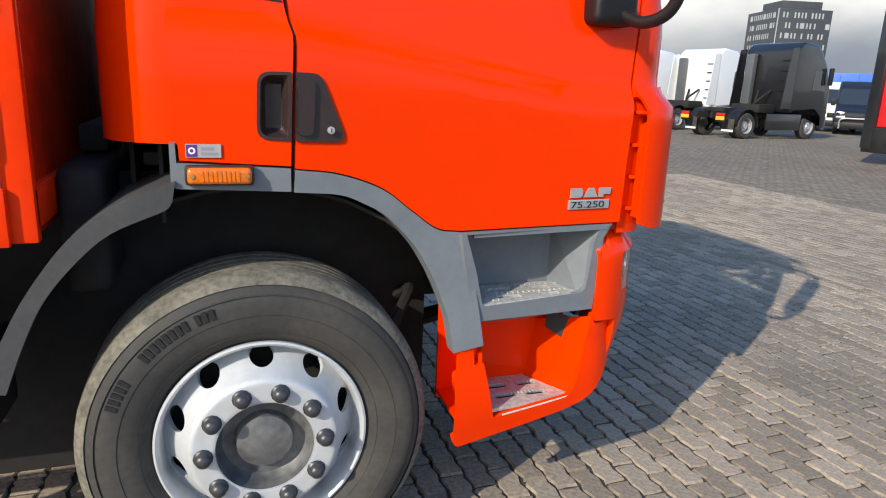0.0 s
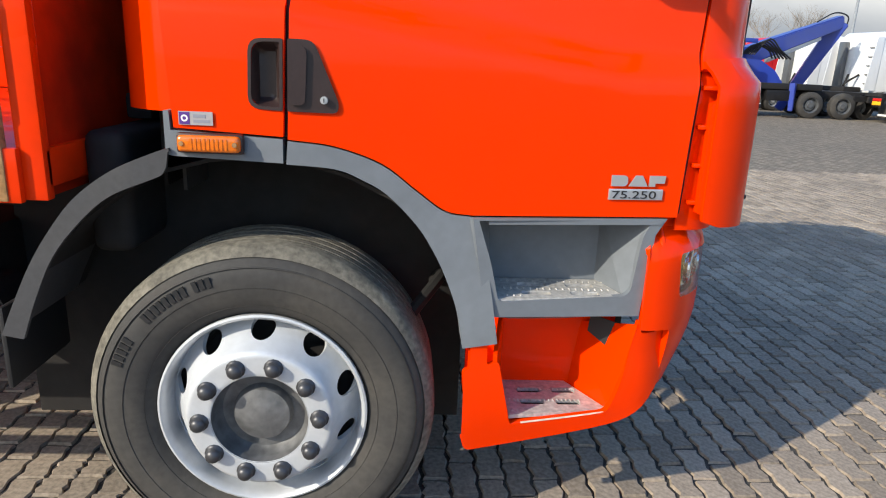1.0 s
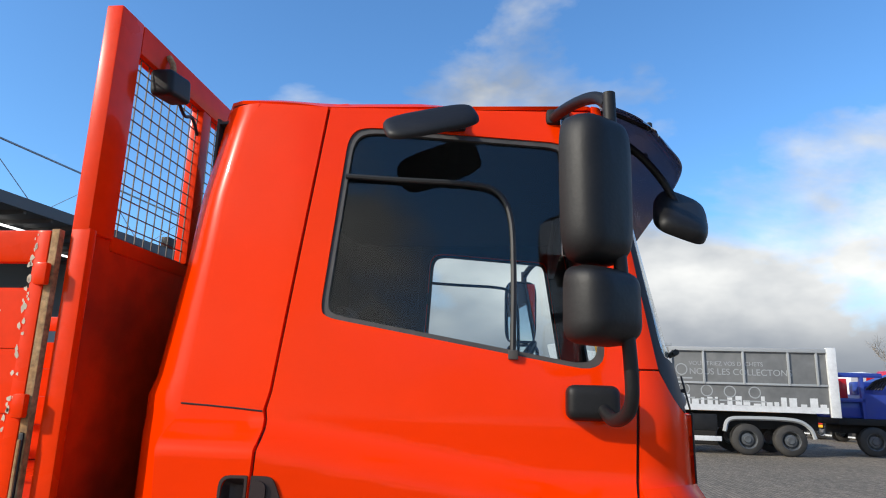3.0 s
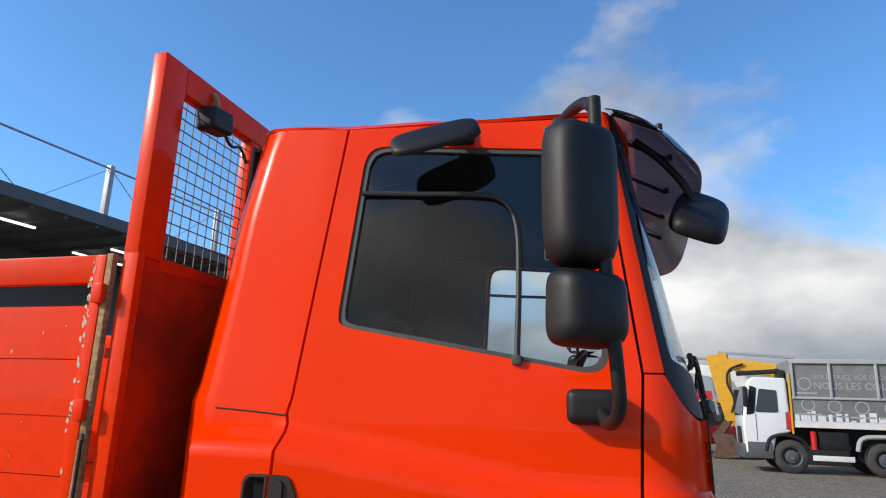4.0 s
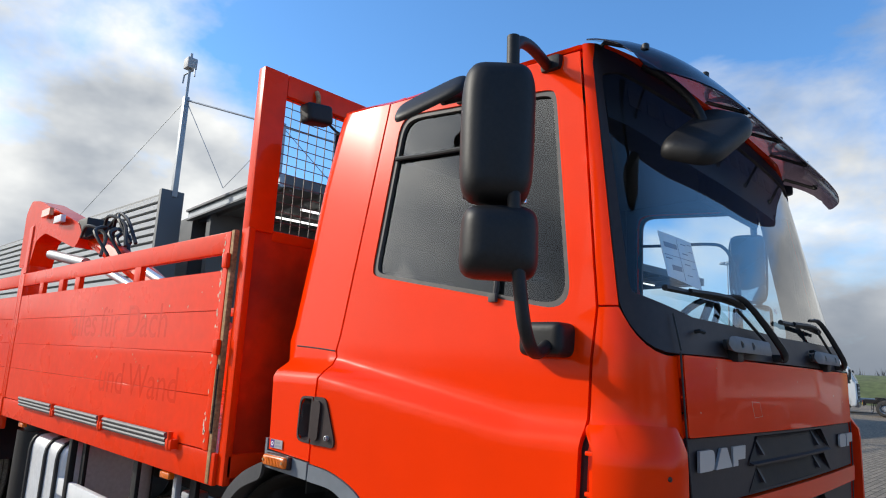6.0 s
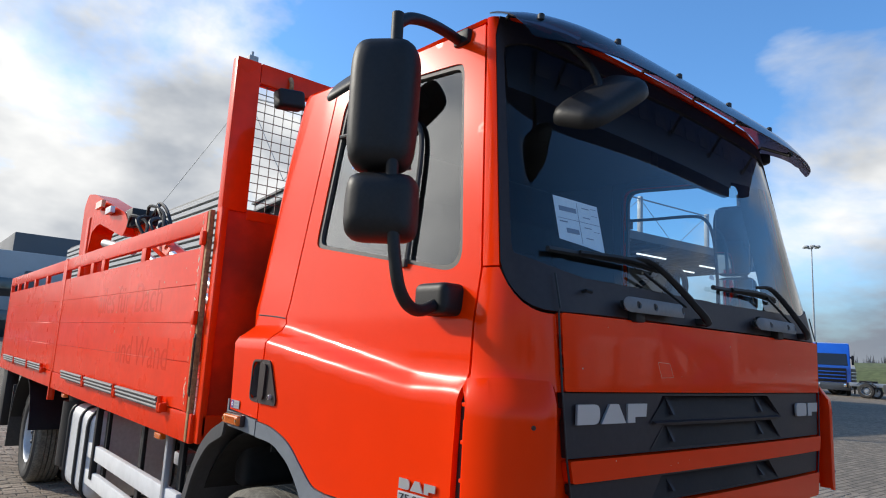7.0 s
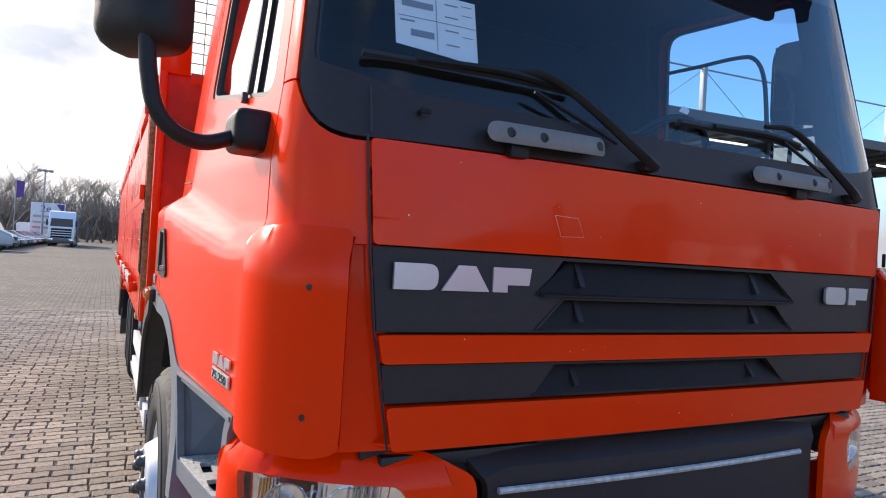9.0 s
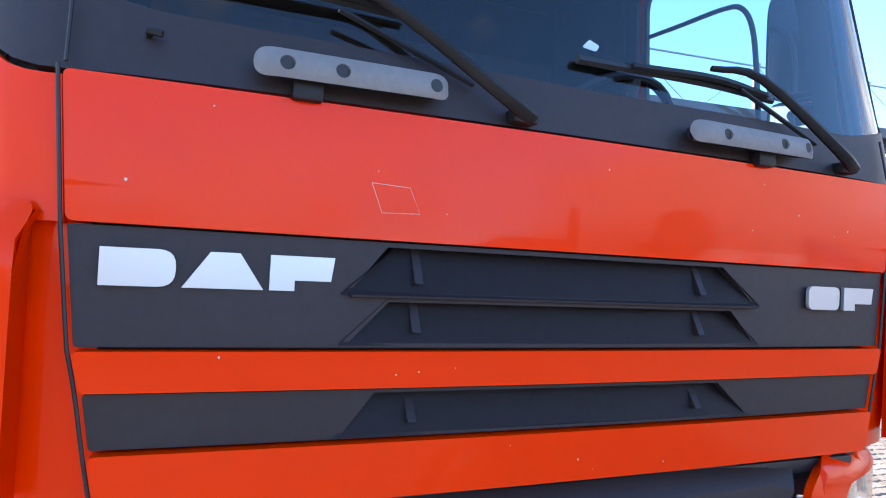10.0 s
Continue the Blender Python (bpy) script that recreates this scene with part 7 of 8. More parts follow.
for lo, hi in (((12.0, 22.6, 1.25), (12.12, 22.75, 2.85)), ((12.85, 22.6, 1.25), (12.97, 22.75, 2.85)), ((12.0, 22.6, 2.72), (13.6, 22.75, 2.88)), ((12.0, 22.6, 1.85), (12.97, 22.75, 1.98)), ((12.0, 24.4, 1.25), (12.12, 24.55, 2.85))):
    part("guard_frame", box(lo, hi, 0.02), M["vblue"], bt)
part("operator_panel", box((12.2, 23.4, 1.95), (12.75, 23.5, 2.7), 0.03), M["vred"], bt)
part("oil_tank", box((12.05, 22.75, 1.28), (12.9, 24.4, 1.86), 0.06, 2), M["vblue"], bt)
part("crane_base", prism(rounded([(12.85, 1.28), (14.9, 1.28), (14.5, 1.75), (13.9, 2.1), (13.0, 2.15)], 0.08, 3), lambda x, z: (x, 22.75, z), lambda x, z: (x, 24.4, z)), M["vblue"], bt)
part("crane_column", box((13.0, 23.2, 1.9), (13.55, 23.9, 2.6), 0.08, 2), M["vblue"], bt)
for k in range(6):
    part("hydraulic_hose", tube(smooth_path([(13.2 + 0.1 * k, 23.0, 2.3), (13.6 + 0.12 * k, 22.9, 2.65 + 0.05 * k), (14.3 + 0.1 * k, 23.1, 2.5), (14.6 + 0.15 * k, 23.3, 2.2)], 4), 0.035, 5), M["seal"], bt)
part("outrigger", beam((15.2, 22.55, 1.3), (15.25, 22.5, 0.25), 0.22, 0.16, 0.22, 0.16), M["vblue"], bt)
part("outrigger_foot", box((15.05, 22.3, 0.0), (15.45, 22.7, 0.08), 0.02), M["dark"], bt)
part("main_boom", beam((13.2, 23.5, 2.1), (18.3, 25.3, 3.85), 0.5, 0.4, 0.75, 0.5), M["vblue"], bt)
part("outer_boom", beam((18.3, 25.3, 3.85), (16.6, 25.9, 0.15), 0.4, 0.3, 0.65, 0.35), M["vblue"], bt)
part("boom_cylinder", beam((14.5, 23.6, 2.1), (17.2, 24.7, 3.1), 0.14, 0.12, 0.14, 0.12), M["galv"], bt)
part("boom_hose", tube(smooth_path([(17.0, 24.8, 3.75), (17.8, 25.0, 4.15), (18.5, 25.2, 4.05), (18.55, 25.3, 3.6)], 5), 0.03, 6), M["seal"], bt)

# office block
office = thing("office_block", "dark grey office tower with rows of small windows", "building", "", (172.0, 178.5, 0), -14.1)
wallp = part("wall", box((0, 0, 0), (18.4, 19.5, 31.0), 0.1), M["office"], office)
part("roof_house", box((3, 4, 31.0), (17, 16, 34.0), 0.1), M["office"], office)
part("corner_line", box((-0.15, -0.15, 0), (0.1, 0.1, 31.0), 0), M["cladlight"], office)
rng = random.Random(5)
for lev in range(9):
    z = 2.2 + lev * 3.25
    for face in (0, 1):
        u = 1.6
        while u < (16.8 if face == 0 else 17.8):
            w = rng.choice((0.5, 0.5, 0.5, 0.5, 1.4))
            if rng.random() < 0.82:
                lit = M["cladlight"] if rng.random() < 0.6 else M["vsilver"]
                lo, hi = ((u, -0.08, z), (u + w, 0.05, z + 1.7)) if face == 0 else ((-0.08, u, z), (0.05, u + w, z + 1.7))
                part("window", box(lo, hi, 0), lit, wallp)
            u += w + rng.choice((0.7, 0.7, 1.0, 1.8))
part("sign", box((-0.3, 0.6, 13.0), (-0.1, 4.6, 15.4), 0.03), M["white"], office)
part("sign_bar", box((-0.36, 1.2, 13.8), (-0.3, 4.0, 14.6), 0.0), M["taillight"], office)

# lamp masts
def mast(at, h, label="tall steel lighting mast"):
    t = thing("light_mast", label, "mast", "lighting masts", (*at, 0))
    part("pole", tube([(0, 0, 0), (0, 0, h)], 0.16, 8, 0.07), M["galv"], t)
    part("lamp_ring", tube([(0.7 * math.cos(a), 0.7 * math.sin(a), h - 0.2) for a in [2 * math.pi * k / 12 for k in range(13)]], 0.05, 5), M["galv"], t)
    for k in range(6):
        a = 2 * math.pi * k / 6
        part("floodlight", box((0.75 * math.cos(a) - 0.25, 0.75 * math.sin(a) - 0.25, h - 0.35), (0.75 * math.cos(a) + 0.25, 0.75 * math.sin(a) + 0.25, h - 0.1), 0.04), M["galv"], t)


mast((38.5, 57.0), 18.0)

# the far side of the yard lies a degree further round, its trucks a little further out
about = Matrix.Translation((0.55, -3.05, 0))
swing = about @ Matrix.Rotation(radians(-1.1), 4, "Z") @ about.inverted()
for ob in list(bpy.context.scene.objects):
    if ob.parent is None and ob is not truck and ob.get("category", "") in ("truck", "van", "trailer", "building", "mast"):
        ob.matrix_basis = swing @ ob.matrix_basis
outward = about @ Matrix.Diagonal((1.08, 1.08, 1.08, 1)) @ about.inverted()
for ob in (tip, bt):
    ob.matrix_basis = outward @ ob.matrix_basis
mast((-30.0, 86.0), 17.5)


# excavators, telehandler and white truck
def excavator(at, turn, paint, label, tool):
    t = thing("excavator", label, "excavator", "", (*at, 0), turn)
    for y in (-1.0, 1.0):
        part("track", profile_solid(rounded([(3.2, 0.0), (7.0, 0.0), (7.2, 0.45), (6.9, 0.9), (3.3, 0.9), (3.0, 0.45)], 0.3, 4), 0.28, 0.05), M["dark"], t).matrix_basis = Matrix.Translation((0, y, 0))
    part("house", box((3.6, -1.25, 1.05), (7.6, 1.25, 2.2), 0.15, 2), paint, t)
    cab = part("cab", profile_solid(rounded([(3.4, 1.1), (3.3, 2.0), (3.7, 2.95), (5.0, 2.95), (5.0, 1.1)], 0.1, 3), 0.5, 0.05), paint, t)
    cab.matrix_basis = Matrix.Translation((0, 0.7, 0))
    part("cab_glass", box((3.6, 0.17, 1.9), (4.8, 0.19, 2.75), 0.0), M["farglass"], t)
    part("boom", beam((4.5, 0, 2.0), (3.4, 0, 3.75), 0.5, 0.45, 0.8, 0.6), paint, t)
    part("boom_fore", beam((3.5, 0, 3.75), (0.35, 0, 4.25), 0.45, 0.4, 0.62, 0.5), paint, t)
    part("stick", beam((0.1, 0, 4.65), (0.55, 0, 1.6), 0.42, 0.36, 0.95, 0.45), paint, t)
    part("boom_cylinder", beam((0.15, 0, 4.75), (3.3, 0, 4.5), 0.10, 0.14, 0.10, 0.14), M["galv"], t)
    part("stick_cylinder", beam((-0.25, 0, 3.6), (0.0, 0, 1.9), 0.14, 0.12, 0.14, 0.12), M["galv"], t)
    part("hose", tube(smooth_path([(1.2, -0.3, 4.2), (0.6, -0.32, 3.9), (0.5, -0.32, 3.3), (0.75, -0.32, 2.6), (0.6, -0.32, 2.0)], 5), 0.05, 6), M["seal"], t)
    part("hose", tube(smooth_path([(1.0, 0.28, 4.1), (0.4, 0.3, 3.7), (0.35, 0.3, 3.0), (0.5, 0.3, 2.2)], 5), 0.04, 6), M["seal"], t)
    if tool == "grapple":
        part("rotator", box((0.35, -0.25, 1.25), (0.8, 0.25, 1.75), 0.08), M["rustgrab"], t)
        for k in range(5):
            a = 2 * math.pi * k / 5 + 0.3
            c, s_ = math.cos(a), math.sin(a)
            part("claw", tube(smooth_path([(0.57 + 0.15 * c, 0.15 * s_, 1.4), (0.57 + 0.6 * c, 0.6 * s_, 1.1), (0.57 + 0.68 * c, 0.68 * s_, 0.55), (0.57 + 0.18 * c, 0.18 * s_, 0.06)], 5), 0.20, 7, 0.10), M["rustgrab"], t)
    else:
        part("linkage", beam((0.5, 0, 1.75), (-0.1, 0, 0.9), 0.35, 0.3, 0.3, 0.4), M["rustgrab"], t)
        part("bucket", prism(rounded([(-0.3, 1.1), (0.6, 1.05), (0.9, 0.4), (0.5, 0.03), (-0.4, 0.05), (-0.1, 0.5)], 0.1, 3), lambda x, z: (x, -0.6, z), lambda x, z: (x, 0.6, z)), M["rustgrab"], t)
    return t


excavator((2.5, 32.4), -6, M["vwhite"], "white excavator with a folded boom and rusty grapple", "grapple")
excavator((4.7, 30.2), -10, M["vyellow"], "yellow excavator with a rusty quick-hitch tool", "bucket")
tele = thing("telehandler", "red telehandler with an open cab frame", "telehandler", "", (4.6, 35.0, 0), 180)
part("body", profile_solid(rounded([(-1.6, 0.5), (-1.5, 1.4), (0.2, 1.3), (1.6, 1.0), (1.7, 0.5)], 0.12, 3), 1.0, 0.08), M["vred"], tele)
for x0 in (-1.2, 1.1):
    for y0 in (-1.1, 1.1):
        far_wheel(tele, x0, y0, 0.5, 0.4)
part("cab_frame", tube(smooth_path([(1.2, -0.6, 1.1), (0.9, -0.6, 2.2), (0.2, -0.6, 2.5), (-0.8, -0.6, 2.45), (-0.9, -0.6, 1.3)], 5), 0.07, 6), M["black"], tele)
part("cab_glass", box((-0.8, -0.6, 1.3), (0.9, 0.3, 2.4), 0.1), M["farglass"], tele)
box_trailer((6.3, 58.0), 90, 3.0, M["vred"], "red stacked container behind the excavators", 4.0, 0.6)
box_trailer((4.9, 62.0), 90, 3.0, M["vblue"], "narrow blue container behind the excavators", 3.4, 0.6)
box_trailer((6.6, 46.5), 90, 3.0, M["vyellow"], "yellow machine frame behind the excavators", 3.0, 0.6)
tractor((3.2, 48.0), 178, M["vgrey"], "dark tractor chassis without a load")
tractor((1.0, 62.0), 178, M["vwhite"], "white tractor far across the yard")

# terminal tractor
ter = thing("terminal_tractor", "white terminal tractor with an open door and dark deck", "tractor", "", (0.0, 30.6, 0), 90)
cabt = tagged(new("cab"), "white box cab with large windows")
cabt.parent = ter
for lo, hi in (((0.2, -0.55, 3.25), (1.7, 0.95, 3.4)), ((0.2, -0.55, 1.35), (0.28, 0.95, 1.5)), ((0.2, -0.55, 1.4), (0.3, -0.45, 3.3)), ((0.2, 0.20, 1.4), (0.3, 0.30, 3.3)), ((0.2, 0.85, 1.4), (0.3, 0.95, 3.3)), ((1.6, -0.55, 1.4), (1.7, 0.95, 2.0)), ((1.6, 0.85, 1.4), (1.7, 0.95, 3.3)), ((1.6, -0.55, 1.4), (1.7, -0.45, 3.3)), ((0.2, -0.45, 1.4), (0.28, 0.20, 2.1))):
    part("cab_frame", box(lo, hi, 0.02), M["vwhite"], cabt)
part("rear_window", box((0.23, -0.45, 2.1), (0.25, 0.20, 3.2), 0.02), M["farglass"], cabt)
part("seat", box((0.7, 0.40, 1.5), (0.95, 0.78, 2.75), 0.12, 3), M["seat"], cabt)
part("beacon", tube([(0.9, 0.1, 3.4), (0.9, 0.1, 3.6)], 0.09, 8), M["amber"], ter)
part("deck", box((-2.6, -1.25, 0.5), (0.2, 1.25, 1.3), 0.06), M["vgrey"], ter)
part("deck_band", box((-2.63, -1.2, 0.95), (-2.60, 1.2, 0.99), 0.0), M["taillight"], ter)
part("fifth_wheel", box((-2.0, -0.5, 1.3), (-0.6, 0.5, 1.5), 0.08), M["dark"], ter)
part("hose_yellow", tube(smooth_path([(0.1, 0.0, 2.05), (0.0, 0.05, 1.7), (0.05, 0.15, 1.65), (0.1, 0.12, 2.0)], 5), 0.06, 6), M["vyellow"], ter)
part("hose_red", tube(smooth_path([(0.1, -0.15, 2.05), (0.0, -0.1, 1.5), (0.05, -0.25, 1.45), (0.1, -0.22, 2.0)], 5), 0.07, 6), M["amber"], ter)
part("exhaust", tube([(0.3, -0.85, 1.2), (0.3, -0.85, 3.3)], 0.10, 8), M["dark"], ter)
part("tail_mark", prism([(-0.35, 0.75), (0.35, 0.75), (0.0, 1.1)], lambda y, z: (-2.64, y, z), lambda y, z: (-2.62, y, z)), M["taillight"], ter)
for y0 in (-1.2, 1.2):
    far_wheel(ter, -1.2, y0, 0.5, 0.5)
    far_wheel(ter, 1.4, y0, 0.5, 0.3)

# white trucks, blue trucks and a low loader further round
for k in range(4):
    tractor((-6.3 - 7.0 * k, 46.5 + 3.4 * k), 8, M["vwhite"], "white tractor standing side-on across the yard", group="distant white tractors")
for k in range(3):
    tractor((-17.5 - 3.3 * k, 55.0 + 1.0 * k), -70, M["vbright"], "bright blue tractor in a distant row", group="distant blue tractors")
tractor((-17.3, 38.3), -62, M["vblack"], "black road tractor standing before the canopy", group="parked tractors")
low = thing("low_loader", "grey low-loader trailer standing empty", "trailer", "", (-13.5, 50.0, 0), 20)
part("bed", box((-1, -1.25, 0.75), (9, 1.25, 1.0), 0.04), M["galv"], low)
for x0 in (0.5, 1.8):
    for y0 in (-1.2, 1.2):
        far_wheel(low, x0, y0, 0.4, 0.3)
fork = thing("forklift", "yellow and black forklift", "forklift", "", (-9.5, 47.0, 0), -60)
part("body", box((-1.2, -0.6, 0.4), (0.8, 0.6, 1.3), 0.15, 3), M["vyellow"], fork)
part("overhead_guard", tube(smooth_path([(-0.9, -0.5, 1.3), (-0.7, -0.5, 2.3), (0.4, -0.5, 2.4), (0.7, -0.5, 1.3)], 4), 0.06, 6), M["black"], fork)
part("overhead_guard", tube(smooth_path([(-0.9, 0.5, 1.3), (-0.7, 0.5, 2.3), (0.4, 0.5, 2.4), (0.7, 0.5, 1.3)], 4), 0.06, 6), M["black"], fork)
part("mast", box((0.9, -0.45, 0.1), (1.05, 0.45, 2.6), 0.04), M["black"], fork)
for x0 in (-0.8, 0.6):
    for y0 in (-0.6, 0.6):
        far_wheel(fork, x0, y0, 0.35, 0.22)

# loading canopy and louvred hall
hall = thing("canopy_hall", "grey hall with a steel loading canopy and roof rail posts", "building")
CA, CB = Vector((-14.4, 7.6)), Vector((-11.7, 32.0))
along = (CB - CA).normalized()
inw = Vector((-along.y, along.x))
def cp(u, v, z):
    p = CA + along * u + inw * v
    return (p.x, p.y, z)
def slab(name, u0, u1, v0, v1, z0, z1, mat, parent=hall, label=""):
    bm = bmesh.new()
    a = [bm.verts.new(cp(u, v, z0)) for u, v in ((u0, v0), (u1, v0), (u1, v1), (u0, v1))]
    b = [bm.verts.new(cp(u, v, z1)) for u, v in ((u0, v0), (u1, v0), (u1, v1), (u0, v1))]
    bm.faces.new(a[::-1]); bm.faces.new(b)
    for i in range(4):
        j = (i + 1) % 4
        bm.faces.new((a[i], a[j], b[j], b[i]))
    bmesh.ops.recalc_face_normals(bm, faces=bm.faces)
    return part(name, bm, mat, parent, label, 0)
roofc = slab("canopy", 0, 24.6, 0, 7.5, 6.75, 7.0, M["soffit"], label="flat steel loading canopy")
slab("fascia", -0.05, 24.65, -0.15, 0.0, 6.70, 7.05, M["clad"], roofc)
slab("fascia", -0.2, -0.05, -0.15, 7.5, 6.66, 7.05, M["galv"], roofc)
slab("fascia_ledge", -0.3, -0.2, -0.15, 7.5, 6.99, 7.07, M["clad"], roofc)
slab("fascia_ledge", -0.26, -0.2, -0.15, 7.5, 6.66, 6.72, M["clad"], roofc)
slab("fascia", 24.65, 24.8, -0.15, 7.5, 6.66, 7.05, M["galv"], roofc)
for k in range(24):
    slab("soffit_rib", 0.2 + k * 1.02, 0.3 + k * 1.02, 0.0, 7.4, 6.62, 6.75, M["soffit"], roofc)
for k in range(5):
    for v in (1.6, 3.4):
        slab("light_tube", 1.5 + k * 4.8, 3.6 + k * 4.8, v, v + 0.08, 6.52, 6.58, M["ledwhite"], roofc, "lit fluorescent tube")
slab("hall_wall", 0.0, 24.6, 5.6, 6.0, 0, 6.8, M["clad"])
slab("hall_wall", 0.0, 24.4, 7.5, 30.0, 0, 6.9, M["clad"])
for k in range(5):
    slab("dock_door", 1.2 + k * 4.8, 4.4 + k * 4.8, 5.5, 5.6, 0.0, 4.2, M["cladlight"])
# louvred end wall beside the canopy
part("louvre_wall", box((-46, 6.35, 0), (-19.6, 6.9, 7.05), 0.02), M["clad"], hall)
bm = bmesh.new()
for k in range(24):
    z = 0.4 + k * 0.275
    add_box(bm, (-46, 6.22, z), (-19.75, 6.36, z + 0.17), 0)
part("louvre_slats", bm, M["cladlight"], hall, "grey horizontal louvre slats", 0)
part("corner_trim", box((-19.75, 6.15, 0), (-19.55, 6.95, 7.12), 0.03), M["clad"], hall)
def rail_post(x, y, z0, z1):
    part("rail_post", box((x - 0.09, y - 0.09, z0), (x + 0.09, y + 0.09, z1), 0.01), M["galv"], hall)
posts = [(-19.6, 6.6), cp(0.2, 0.9, 0)[:2]] + [cp(u, 0.9, 0)[:2] for u in (5.2, 10.2, 15.2, 20.2)]
tops = []
for k, (x, y) in enumerate(posts):
    h = 10.55 if k == 0 else 9.0
    rail_post(x, y, 6.9, h)
    tops.append((x, y, h - 0.1))
for a, b in zip(tops, tops[1:]):
    part("handrail", tube([a, b], 0.035, 5), M["galv"], hall)
    mid = [(a[0] + b[0]) / 2, (a[1] + b[1]) / 2, 7.05]
    for end in (a, b):
        part("stay_cable", tube([end, mid], 0.014, 4), M["galv"], hall)
far_end = (-30.0, 6.6, 7.1)
part("stay_cable", tube([tops[0], far_end], 0.014, 4), M["galv"], hall)
ant = posts[0]
part("antenna", tube([(ant[0], ant[1], 10.5), (ant[0], ant[1], 12.2)], 0.05, 6), M["galv"], hall)
part("antenna_head", box((ant[0] - 0.18, ant[1] - 0.18, 11.6), (ant[0] + 0.18, ant[1] + 0.18, 12.0), 0.04), M["cladlight"], hall)
part("antenna_arm", tube([(ant[0] - 0.45, ant[1], 11.2), (ant[0] - 0.4, ant[1], 11.5), (ant[0] + 0.4, ant[1], 11.5), (ant[0] + 0.45, ant[1], 11.2)], 0.03, 5), M["galv"], hall)
fl = cp(14.0, 0.6, 0)
part("roof_floodlight", box((fl[0] - 0.25, fl[1] - 0.3, 7.3), (fl[0] + 0.1, fl[1] + 0.3, 7.75), 0.05), M["black"], hall)
about = Matrix.Translation((1.7, -2.95, 0))
hall.matrix_basis = about @ Matrix.Rotation(radians(0.35), 4, "Z") @ about.inverted() @ hall.matrix_basis

# buildings behind the truck
shed = thing("showroom", "grey and white showroom building with dark pillars", "building")
part("wall", box((-118, 5.2, 0), (-98, 40, 11.6), 0.1), M["cladlight"], shed)
part("upper_wall", box((-125, 9.0, 0), (-102, 48, 14.6), 0.1), M["clad"], shed)
for y0 in (4.5, 10.2):
    part("pillar", box((-97.5, y0, 0), (-95.5, y0 + 1.0, 9.0), 0.08), M["clad"], shed)
part("window_band", box((-97.95, 5.4, 5.6), (-97.8, 10.2, 8.0), 0.02), M["farglass"], shed)
part("glass_front", box((-97.95, 5.4, 0.4), (-97.8, 10.2, 3.9), 0.02), M["farglass"], shed)
part("panel_band", box((-98.0, 5.4, 3.9), (-97.7, 10.2, 5.6), 0.02), M["cladlight"], shed)
part("lean_pillar", beam((-94, 3.9, 0), (-94, 4.6, 8.2), 0.7, 0.5, 1.1, 0.8), M["clad"], shed)
far = thing("far_shed", "plain grey shed beyond the yard", "building")
part("wall", box((-128, 0.8, 0), (-112, 6.5, 7.4), 0.1), M["cladlight"], far)
part("canopy", box((-112, 0.5, 2.8), (-106, 6.5, 3.2), 0.05), M["clad"], far)
part("glass_front", box((-112.1, 1.2, 0.3), (-111.9, 6.0, 2.6), 0.02), M["farglass"], far)


def car(at, turn, paint, label):
    t = thing("car", label, "car", "parked cars", (*at, 0), turn)
    body = part("body", profile_solid(rounded([(-2.1, 0.35), (-2.15, 0.9), (-1.9, 1.0), (-1.3, 1.42), (0.3, 1.45), (1.05, 1.0), (2.0, 0.85), (2.15, 0.4)], 0.14, 3), 0.88, 0.16), paint, t)
    for y in (-0.885, 0.885):
        part("side_window", prism([(-1.45, 1.0), (0.75, 0.98), (0.25, 1.36), (-1.15, 1.36)], lambda x, z, y=y: (x, y * 0.965 - 0.004, z), lambda x, z, y=y: (x, y * 0.965 + 0.004, z)), M["farglass"], body)
        for x in (-1.3, 1.35):
            far_wheel(t, x, y, 0.31, 0.2, M["vsilver"])
        part("tail_lamp", box((-2.16, y * 0.8 - 0.12, 0.72), (-2.08, y * 0.8 + 0.12, 0.9), 0.02), M["taillight"], body)
        part("headlamp", box((1.95, y * 0.75 - 0.15, 0.66), (2.12, y * 0.75 + 0.15, 0.8), 0.03), M["reflector"], body)
    part("rear_window", prism([(-0.7, 1.05), (0.7, 1.05), (0.62, 1.36), (-0.62, 1.36)], lambda y, z: (table_at(z, [(1.0, -1.92), (1.42, -1.32)]), y, z), lambda y, z: (table_at(z, [(1.0, -1.86), (1.42, -1.26)]), y, z)), M["farglass"], body)
    part("windscreen", prism([(-0.72, 1.03), (0.72, 1.03), (0.62, 1.4), (-0.62, 1.4)], lambda y, z: (table_at(z, [(1.0, 1.06), (1.45, 0.32)]), y, z), lambda y, z: (table_at(z, [(1.0, 1.0), (1.45, 0.26)]), y, z)), M["farglass"], body)
    return t


rng = random.Random(21)
cols = [("vgrey", "dark grey"), ("vblack", "black"), ("vsilver", "silver"), ("vblack", "black"), ("vgrey", "dark grey"), ("vwhite", "white"), ("vred", "red"), ("vsilver", "silver")]
for k in range(15):
    key, nm = cols[k % 8]
    car((-56.0 - 3.0 * k, -9.4 - 0.02 * k), 90 + rng.uniform(-2, 2), M[key], nm + " parked car in a row at the yard's edge")
van((-51.5, -9.9), 88, M["vsilver"], "light grey van parked at the row's end")
van((-104.0, -9.5), 90, M["vwhite"], "white van parked beyond the cars")
tractor((-82.0, -5.7), 0, M["vwhite"], "white-cabbed lorry driving lane head-on")
box_trailer((-94.0, -5.7), 0, 10.5, M["vgrey"], "dark trailer behind the white-cabbed lorry", 3.7, 1.0)
sign = thing("yard_sign", "white and purple yard sign board", "sign", "", (-100.0, -8.6, 0))
